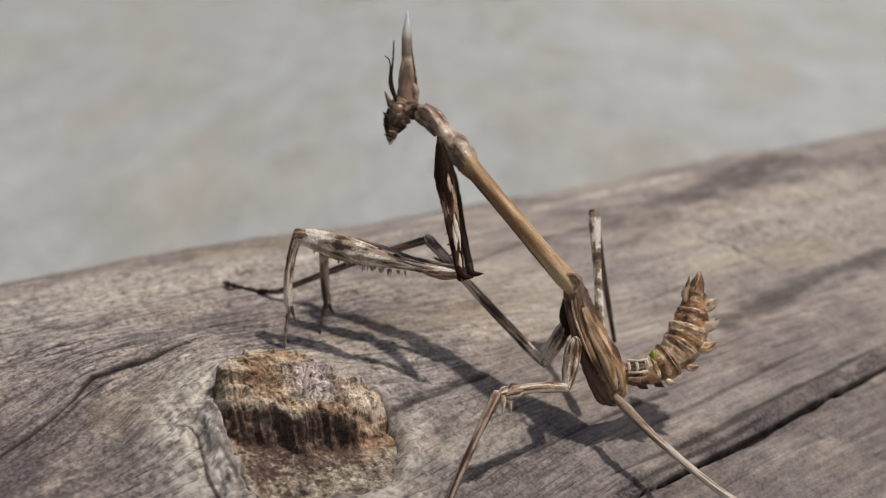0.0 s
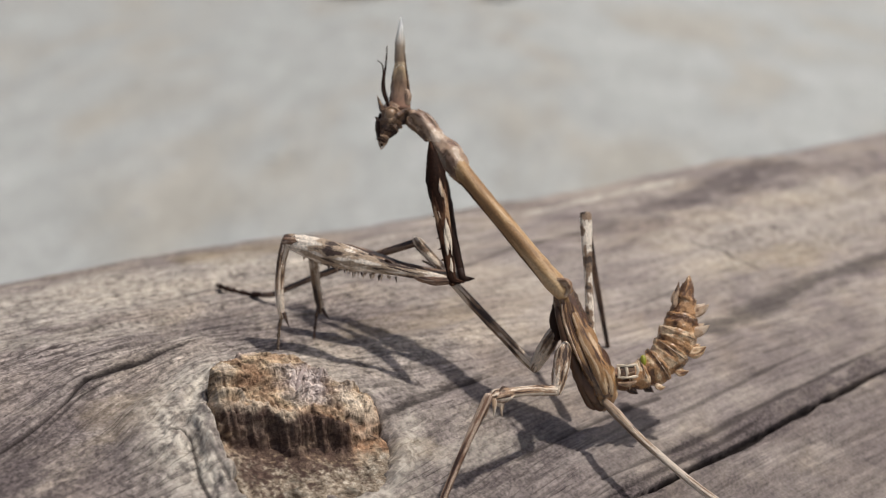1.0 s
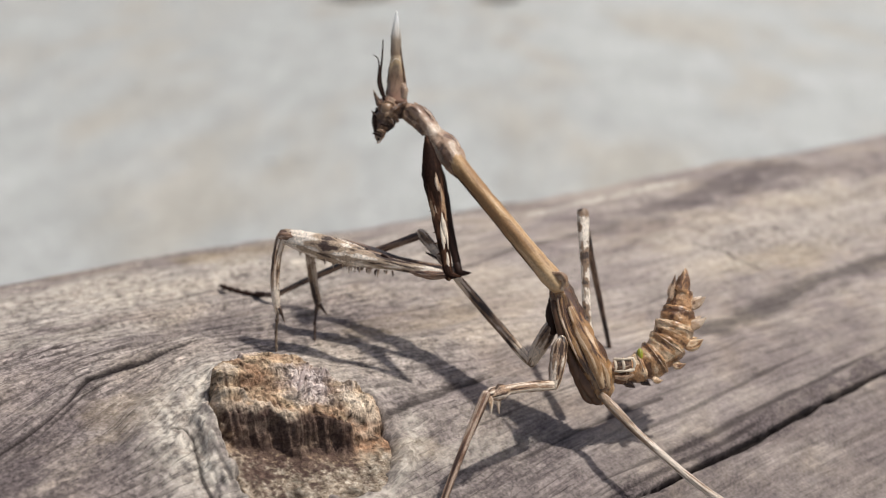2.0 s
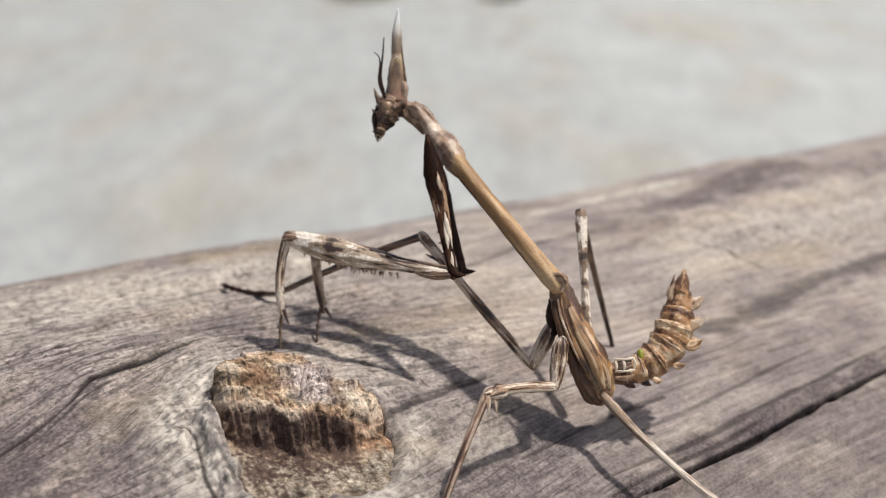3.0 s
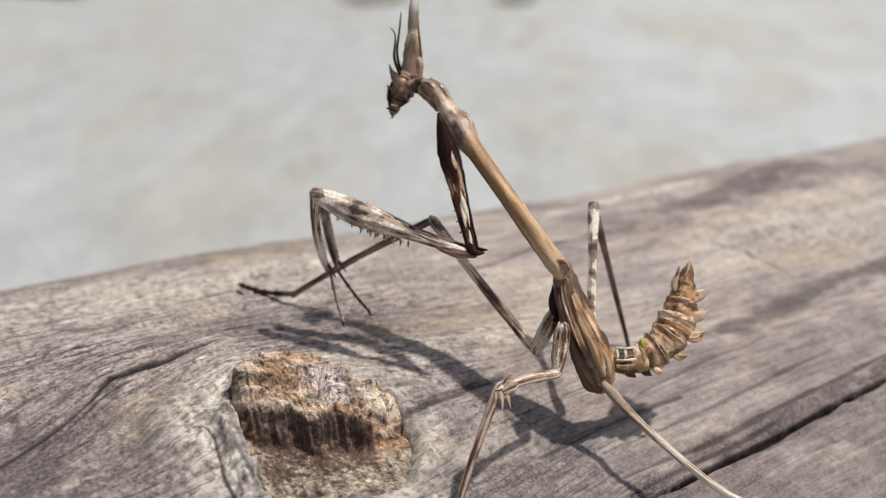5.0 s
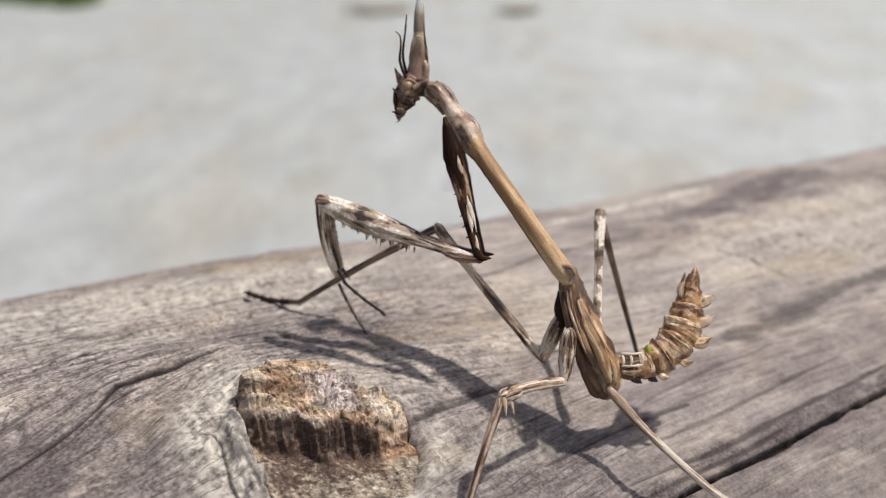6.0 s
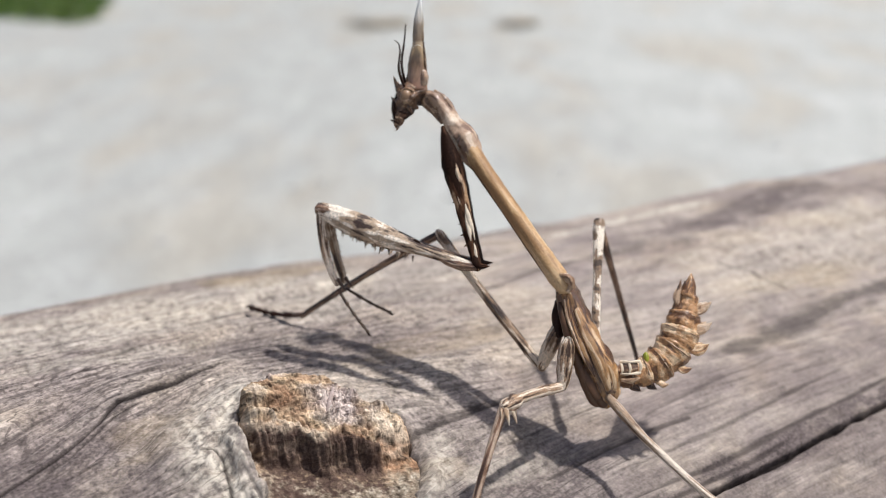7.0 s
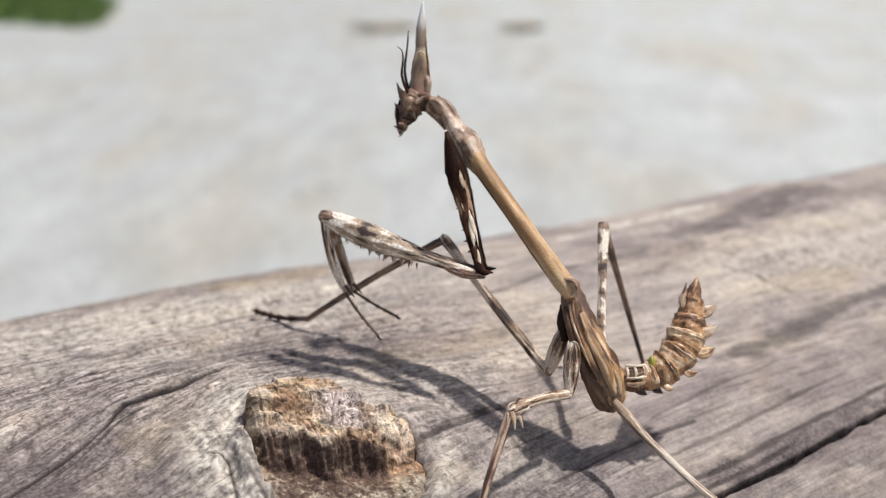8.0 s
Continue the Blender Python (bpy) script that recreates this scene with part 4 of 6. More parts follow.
def build_front(mantis):
    # long neck shield, a straight pipe that swells where the fore legs join
    def along(f, dx=0.0, dy=0.0, dz=0.0):
        return Vector((0.17, -0.39, 0.0)).lerp(Vector((-8.31, 10.26, -5.10)), f) + Vector((dx, dy, dz))

    pron = part("pronotum", limb(
        [along(f) for f in (1.0, 0.92, 0.83, 0.65, 0.42, 0.21, 0.08, 0.0)],
        [(0.74, 0.86), (0.75, 0.9), (0.68, 0.84), (0.67, 0.84), (0.69, 0.86), (0.73, 0.86), (0.79, 0.86), (0.61, 0.65)],
        around=24, rough=0.07), GOLD, mantis, "golden brown rod-shaped neck shield")
    MOVERS["pronotum"] = pron
    part("shoulder_plate", limb(
        [(-11.88, 14.30, -6.50), (-11.17, 13.99, -6.30), (-10.24, 12.84, -6.00), (-9.36, 11.64, -5.60), (-8.86, 11.11, -5.40), (-8.44, 10.54, -5.20), (-7.81, 9.41, -4.80), (-7.22, 8.57, -4.50)],
        [0.37, 0.51, 0.56, 0.70, 0.88, 1.02, 0.83, 0.50],
        around=26, rough=0.22, per=5), MOTTLE, pron, "mottled brown shoulder plate")
    part("keel", limb([(-11.27, 14.67, -6.50), (-10.15, 13.90, -6.30), (-9.13, 12.37, -5.90), (-7.98, 11.47, -5.30), (-7.22, 10.05, -4.80)], [0.10, 0.16, 0.18, 0.24, 0.10], around=8, rough=0.25), MOTTLE, pron, "raised brown keel")
    part("base_knob", limb([(-0.41, 0.70, 0.20), (0.17, 0.57, 0.40), (0.47, 0.06, 0.40), (0.21, -0.50, 0.40)], [0.20, 0.30, 0.28, 0.15], around=14, rough=0.4), LOBE, pron, "pale knob at the neck's base")
    part("neck_fold", limb([(-11.64, 14.11, -6.50), (-12.02, 13.78, -6.50), (-11.64, 13.41, -6.50), (-10.99, 12.83, -6.30), (-10.38, 12.10, -6.00)], [0.33, 0.38, 0.40, 0.38, 0.30], around=12, rough=0.2), FACE, pron, "dark folded throat skin")
    for k in range(9):
        f = k / 8
        b = along(0.88 - 0.70 * f, -0.42, -0.34, -0.1)
        part("neck_bump", spike(b, b + Vector((-0.14, -0.14, 0.05)), 0.06), GOLD, pron)

    part("neck_seam", limb([along(f, -0.50, -0.40, 0.15) for f in (0.95, 0.85, 0.65, 0.42, 0.22, 0.06)], [0.05, 0.11, 0.10, 0.11, 0.14, 0.08], around=8, rough=0.4), BROWN, pron, "dark seam under the neck shield")
    for k in range(12):
        b = along(0.92 - (k + 0.4 * math.sin(k * 2.3)) / 14, -0.44, -0.33, 0.42)
        part("seam_fleck", limb([b, b + Vector((0.13, -0.17, 0.02)), b + Vector((0.24, -0.32, 0.03))], [0.02, 0.05, 0.02], around=6, rough=0.4), CREAM, pron, "pale fleck along the seam")

    # head, face down, with the tall crest
    head = part("head", limb([(-12.02, 14.58, -6.50), (-12.57, 14.48, -6.50), (-13.23, 14.02, -6.50), (-13.69, 13.27, -6.50), (-14.02, 12.43, -6.50), (-14.25, 11.69, -6.50)],
                             [(0.40, 0.42), (0.74, 0.80), (0.98, 1.15), (0.82, 1.0), (0.52, 0.62), (0.26, 0.32)], around=24, rough=0.45, per=6), FACE, mantis, "dark brown triangular head")
    MOVERS["head"] = head
    part("face_plate", limb([(-14.20, 14.20, -6.50), (-14.46, 13.40, -6.50), (-14.44, 12.50, -6.50), (-14.22, 11.60, -6.50)], [(0.24, 0.5), (0.26, 0.62), (0.22, 0.5), (0.16, 0.25)], around=16, rough=0.4, per=6), DARK, head, "blackish face")
    crest = part("crest", limb([(-12.76, 14.67, -6.50), (-12.76, 15.42, -6.50), (-12.81, 16.26, -6.50), (-12.81, 17.28, -6.50), (-12.81, 18.12, -6.50), (-12.81, 18.40, -6.50), (-12.85, 19.29, -6.50), (-12.85, 20.36, -6.50), (-12.85, 21.20, -6.50), (-12.83, 22.30, -6.50)],
                               [(0.86, 0.7), (0.86, 0.6), (0.76, 0.5), (0.68, 0.42), (0.54, 0.34), (0.47, 0.3), (0.46, 0.28), (0.42, 0.22), (0.24, 0.14), (0.06, 0.05)], around=16, rough=0.12, unit=True), CREST, head, "tall brown crest with a clear whitish tip")
    part("crest_edge", limb([(-13.64, 15.31, -6.40), (-13.36, 16.71, -6.40), (-13.22, 18.20, -6.40), (-13.18, 19.41, -6.40)], [0.06, 0.07, 0.05, 0.03], around=6), FACE, crest)
    part("crest_edge", limb([(-11.96, 15.20, -6.30), (-12.06, 16.46, -6.30), (-12.29, 17.99, -6.30), (-12.43, 19.30, -6.30)], [0.07, 0.08, 0.06, 0.03], around=6), FACE, crest)
    for z in (0.95, -0.95):
        c = Vector((-13.51, 14.02, -6.50)) + Vector((0, 0, z))
        part("eye", ball(c, (0.50, 0.56, 0.42)), EYE, head, "brown glossy eye")
        part("brow", limb([c + Vector((-0.45, 0.35, 0.0)), c + Vector((0, 0.62, 0.1 * z)), c + Vector((0.5, 0.5, 0)), c + Vector((0.75, 0.15, 0))], [0.08, 0.12, 0.12, 0.08], around=8), LOBE, head, "pale brow ridge")
    for pts in ([(-13.58, 14.60, -6.00), (-13.90, 15.23, -5.80), (-14.22, 16.23, -5.70), (-14.16, 17.51, -5.60), (-14.30, 18.20, -5.60), (-14.67, 18.48, -5.60)], [(-13.51, 14.78, -6.60), (-13.85, 15.46, -6.80), (-14.13, 16.77, -6.80), (-13.99, 18.64, -6.80), (-13.94, 19.95, -6.80)]):
        part("antenna", limb(pts, [0.13, 0.12, 0.11, 0.075, 0.05, 0.03][:len(pts)], around=7, rough=0.15), DARK, head, "thin dark antenna")
    for b, t, r in (((-14.18, 14.42, -6.00), (-14.64, 15.61, -5.90), 0.26), ((-13.99, 14.62, -6.80), (-14.46, 15.27, -6.80), 0.22), ((-14.52, 13.61, -6.20), (-14.80, 13.98, -6.20), 0.18), ((-13.18, 13.13, -5.30), (-12.82, 12.58, -5.30), 0.2)):
        part("head_spine", spike(b, t, r), FACE, head)
    for z in (0.25, -0.3):
        b = Vector((-14.16, 12.06, -6.50)) + Vector((0, 0, z))
        part("palp", limb([b, b + Vector((-0.22, -0.38, z * 0.4)), b + Vector((-0.06, -0.70, z * 0.3))], [0.10, 0.09, 0.04], around=7), LEG_PALE, head, "small pale mouth feeler")
    for k, (x, y) in enumerate(((702, 224), (696, 234), (688, 240), (708, 212))):
        b = Vector((-13.74, 12.65, -5.50)) + Vector(((x - 700) * 0.046, (225 - y) * 0.046, 0.1))
        part("cheek_plate", limb([b + Vector((-0.35, 0.05, 0)), b, b + Vector((0.32, -0.12 - 0.05 * k, -0.1))], [0.06, 0.12, 0.05], around=7, rough=0.3), (DARK, LOBE, DARK, FACE)[k], head)
    for x0, y0 in ((696, 236), (690, 244)):
        b = Vector((-13.94, 12.16, -5.70)) + Vector(((x0 - 696) * 0.046, (236 - y0) * 0.046, 0.0))
        part("palp", limb([b, b + Vector((0.25, -0.22, 0.1)), b + Vector((0.12, -0.50, 0.12)), b + Vector((-0.15, -0.58, 0.1))], [0.05, 0.05, 0.045, 0.02], around=6), LOBE, head, "small pale mouth feeler")
    part("crest_seam", limb([(-13.21, 17.91, -6.10), (-12.93, 18.20, -5.90), (-12.56, 18.16, -5.90), (-12.33, 17.87, -6.10)], [0.02, 0.03, 0.03, 0.02], around=6), CREAM, crest, "pale seam across the crest")
    part("crest_base", limb([(-12.24, 15.02, -6.30), (-12.15, 15.61, -6.20), (-12.24, 16.21, -6.20)], [(0.26, 0.3), (0.33, 0.36), (0.18, 0.22)], around=12, rough=0.2), MOTTLE, crest, "swollen pale brown crest base")
    part("mandible", ball(Vector((-14.25, 11.78, -6.50)), (0.28, 0.24, 0.3)), DARK, head)


def straight(length, profile, mat, name, mantis, bow=0.0, label="", around=12, rough=0.08, seed=0.0, flat=0.85, per=4):
    """A leg segment along +x of its own space. profile: (share of length, radius)."""
    pts = [(f * length, 0, bow * math.sin(math.pi * f)) for f, r in profile]
    bm = limb(pts, [(r, r * flat) for f, r in profile], around=around, side=(0, 1, 0), rough=rough, seed=seed, per=per)
    ob = part(name, bm, mat, mantis, label)
    MOVERS[ob.name] = ob
    return ob


def tarsus_beads(ob, length, r, mat, bend):
    """Foot joints and two claws on a leg's end."""
    x = 0.0
    for k in range(5):
        w = length * (0.36, 0.22, 0.16, 0.13, 0.13)[k]
        z0, z1 = bend * math.sin(math.pi * x / length), bend * math.sin(math.pi * (x + w) / length)
        part("foot_joint", limb([(x, 0, z0), (x + w * 0.55, 0, (z0 + z1) / 2), (x + w, 0, z1)], [r * 0.75, r * 0.7, r * 1.15], around=8, per=2), mat, ob)
        x += w
    for s in (1, -1):
        part("claw", limb([(x, 0, 0), (x + 0.25, s * 0.12, 0.10), (x + 0.42, s * 0.2, -0.08)], [r * 0.7, r * 0.5, r * 0.12], around=6, per=2), DARK, ob)


def build_legs(mantis):
    # fore legs: the near one mottled, the far one darker
    for k, (lc, lf, lt, la) in enumerate(((11.28, 14.21, 6.30, 4.30), (10.97, 13.35, 5.70, 4.20))):
        coxa = straight(lc, [(-0.04, 0.15), (0.06, 0.42), (0.25, 0.84), (0.42, 0.72), (0.65, 0.52), (0.88, 0.40), (1.0, 0.34), (1.03, 0.2)] if k == 0 else [(-0.04, 0.15), (0.06, 0.36), (0.25, 0.60), (0.42, 0.54), (0.65, 0.40), (0.88, 0.34), (1.0, 0.28), (1.03, 0.15)], COXA if k == 0 else DARK, "fore_coxa", mantis,
                        label="dark mottled upper fore leg" if k == 0 else "blackish upper fore leg", rough=0.16, seed=k * 7.0, around=14)
        for j in range(10):
            f = 0.12 + 0.08 * j
            part("coxa_bump", spike((f * lc, 0.1, 0.44), (f * lc + 0.05, 0.15, 0.64 + 0.05 * (j % 3)), 0.10), COXA if k == 0 else DARK, coxa)
        if k == 0:
            # cream streaks on the side that faces the sun
            for f0, f1, y, z, w in ((0.26, 0.40, 0.62, -0.22, 0.17), (0.30, 0.47, 0.52, -0.40, 0.15), (0.55, 0.74, 0.40, -0.22, 0.17), (0.62, 0.86, 0.38, -0.02, 0.15), (0.58, 0.82, 0.28, -0.34, 0.13), (0.82, 0.97, 0.30, -0.12, 0.16), (0.44, 0.56, 0.48, 0.16, 0.10)):
                taper = 1 - 0.35 * max(0.0, f1 - 0.4)
                part("pale_streak", limb([(f0 * lc, y * 0.95, z), ((f0 + f1) / 2 * lc, y, z), (f1 * lc, y * taper * 0.95, z * taper)], [(0.05, w * 0.3), (0.08, w), (0.05, w * 0.3)], around=8, rough=0.5, seed=f0 * 20), LOBE if f0 < 0.5 else CREAM, coxa, "cream streak on the dark leg")
        part("elbow", limb([(lc - 0.8, 0.1, 0), (lc - 0.1, 0.1, 0.0), (lc + 0.12, 0.06, -0.40), (lc + 0.22, 0.02, -0.95)], [0.26, 0.34, 0.20, 0.04], around=12, rough=0.25), COXA if k == 0 else DARK, coxa)
        femur = straight(lf, [(-0.02, 0.20), (0.05, 0.34), (0.18, 0.40), (0.32, 0.46), (0.45, 0.66), (0.58, 0.92), (0.70, 1.02), (0.82, 0.94), (0.92, 0.78), (0.98, 0.62), (1.02, 0.4)], GRASP if k == 0 else LEG_DARK, "fore_femur", mantis,
                         bow=-0.25, label="streaked grasping fore leg with spines", rough=0.10, seed=k * 7.0 + 1, around=18, flat=0.72)
        part("femur_base", limb([(0.0, 0.05, 0.0), (0.08 * lf, 0.08, -0.30), (0.16 * lf, 0.08, -0.42), (0.25 * lf, 0.05, -0.38)], [0.26, 0.34, 0.28, 0.08], around=12, rough=0.2, seed=k + 3.0), LEG_RED if k == 0 else LEG_DARK, femur, "dark reddish leg joint")
        if k == 0:
            for f, r in ((0.38, 0.58), (0.49, 0.74), (0.58, 0.90), (0.68, 0.94), (0.79, 0.86), (0.89, 0.68)):
                z = r - 0.10 - 0.25 * math.sin(math.pi * f)
                part("dark_dash", limb([((f - 0.028) * lf, 0.12, z - 0.06), (f * lf, 0.14, z), ((f + 0.03) * lf, 0.12, z - 0.04)], [0.06, 0.15, 0.05], around=8, rough=0.5, seed=f * 9), DARK, femur, "blackish dash on the leg's edge")
        part("knee_joint", limb([(0.90 * lf, 0.05, 0.10), (0.96 * lf, 0.06, 0.02), (1.015 * lf, 0.05, -0.12)], [(0.42, 0.42), (0.58, 0.50), (0.38, 0.36)], around=12, rough=0.3, seed=k + 8.0), LEG_RED if k == 0 else LEG_DARK, femur, "brown knee joint")
        rng = random.Random(3 + k)
        for j in range(19):
            f = 0.42 + 0.026 * j
            r = 0.62 + 0.42 * math.sin(math.pi * min(1, max(0, (f - 0.25) / 0.7)))
            size = (0.55 if j % 3 == 0 else 0.34) * (0.8 + 0.4 * rng.random())
            y = 0.22 if j % 2 else -0.22
            z = -r * 0.86 - 0.25 * math.sin(math.pi * f)
            part("spine", spike((f * lf, y, z), (f * lf - 0.14 + 0.1 * rng.random(), y * 1.6, z - size), 0.10), LEG_PALE if j % 4 else LEG_DARK, femur)
        for j in range(14):
            f = 0.22 + 0.055 * j
            part("knee_bump", spike((f * lf, 0.05, 0.80 * (0.6 + 0.42 * math.sin(math.pi * f)) - 0.25 * math.sin(math.pi * f)), (f * lf, 0.05, 0.95 * (0.6 + 0.42 * math.sin(math.pi * f)) - 0.2 * math.sin(math.pi * f)), 0.12), LEG, femur)
        tibia = straight(lt, [(-0.02, 0.34), (0.08, 0.40), (0.30, 0.39), (0.60, 0.37), (0.85, 0.33), (1.0, 0.22), (1.02, 0.12)], LEG_PALE if k == 0 else LEG, "fore_tibia", mantis,
                         bow=0.38 if k == 0 else 0.1, label="slender streaked fore shin", rough=0.12, seed=k * 7.0 + 2, flat=0.7)
        for j in range(9):
            f = 0.22 + 0.08 * j
            part("spine", spike((f * lt, 0.1, -0.25 + 0.3 * (k == 0)), (f * lt + 0.16, 0.14, -0.44 + 0.3 * (k == 0)), 0.05), LEG_RED, tibia)
        part("hook", limb([(lt * 0.94, 0, -0.1), (lt * 1.02, 0.05, -0.35), (lt * 1.12, 0.08, -0.62)], [0.22, 0.13, 0.03], around=8), LEG_DARK, tibia, "curved shin hook")
        tars = straight(la, [(0, 0.13), (0.3, 0.11), (0.6, 0.10), (0.9, 0.10), (1.0, 0.06)], LEG_DARK, "fore_tarsus", mantis, bow=0.10, label="thin dark fore foot", around=8, seed=k)
        tarsus_beads(tars, la, 0.15, LEG_DARK if k else LEG, 0.10)

    # middle legs
    for k, (lc, lf, lt) in enumerate(((3.58, 7.28, 10.5), (3.77, 13.95, 16.10))):
        straight(lc, [(-0.08, 0.3), (0.1, 0.58), (0.45, 0.66), (0.8, 0.52), (1.0, 0.40), (1.05, 0.2)], LEG_PALE if k == 0 else LEG, "mid_coxa", mantis, label="thick streaked hip joint", rough=0.16, seed=4 + k, around=14)
        femur = straight(lf, [(-0.02, 0.28), (0.05, 0.40), (0.35, 0.40), (0.7, 0.38), (0.92, 0.44), (1.0, 0.42), (1.03, 0.2)], LEG_PALE if k == 0 else LEG, "mid_femur", mantis, bow=0.15 if k == 0 else -0.1, label="striped thin thigh", seed=9 + k * 4, rough=0.12)
        if k == 0:
            for j in range(7):
                b = Vector((lf * (0.86 + 0.03 * j), 0.12 * (j % 3), -0.15))
                part("knee_lobe", leaf(b, b + Vector((0.12 * (j - 3) * 0.6, 0.15 * (j % 3 - 1), -1.30 + 0.35 * (j % 2))), 0.19, 0.10, seed=j), CREAM if j % 3 == 1 else LOBE, femur, "ragged pale knee lobe")
            part("knee_cap", limb([(lf * 0.74, 0.05, 0.05), (lf * 0.82, 0.1, 0.02), (lf * 0.92, 0.1, -0.12), (lf * 1.0, 0.1, -0.2)], [0.35, 0.52, 0.50, 0.25], around=14, rough=0.45, per=6), LEG_PALE, femur, "pale knee cap")
        else:
            part("knee_lobe", leaf((lf * 0.80, 0, -0.2), (lf * 0.90, 0.1, -0.75), 0.3, 0.12), LEG_DARK, femur)
        straight(lt, [(-0.01, 0.33), (0.05, 0.35), (0.4, 0.30), (0.8, 0.27), (1.0, 0.24), (1.01, 0.1)], LEG_RED if k == 0 else LEG_DARK, "mid_tibia", mantis, bow=0.1 if k == 0 else 0.25, label="thin dark-banded shin", seed=14 + k, around=10, rough=0.12)
    la = 5.74
    foot = straight(la, [(0, 0.24), (0.3, 0.22), (0.6, 0.18), (0.9, 0.15), (1.0, 0.1)], LEG_DARK, "mid_tarsus", mantis, bow=-0.3, label="thin dark foot with claws", around=8)
    MOVERS["mid_tarsus.001"] = foot
    tarsus_beads(foot, la, 0.27, DARK, -0.3)

    # hind legs
    for k, (lf, lt) in enumerate(((15.5, 8.11), (12.25, 13.39))):
        thin = 0.84 if k == 0 else 1.0
        straight(lf, [(f, r * thin) for f, r in ((-0.03, 0.30), (0.03, 0.44), (0.12, 0.44), (0.25, 0.36), (0.6, 0.33), (0.82, 0.42), (0.97, 0.50), (1.03, 0.44), (1.04, 0.2))], BANDED if k else HIND, "hind_femur", mantis, bow=0.75 if k == 0 else 0.0,
                 label="long thin striped hind thigh", seed=20 + k * 3, rough=0.12)
        straight(lt, [(-0.01, 0.30), (0.05, 0.34), (0.4, 0.27), (0.8, 0.22), (1.0, 0.18), (1.01, 0.1)], LEG_DARK, "hind_tibia", mantis, label="thin dark hind shin", seed=25 + k, around=10, rough=0.12)


def build_mantis():
    mantis = tagged(new("mantis"), "brown cone-headed mantis standing on a weathered log", "mantis")
    build_body(mantis)
    build_front(mantis)
    build_legs(mantis)
    MOVERS["mantis"] = mantis


build_ground()
build_gravel()
build_litter()
build_grass()
log = build_log()
build_stub(log)
build_mantis()


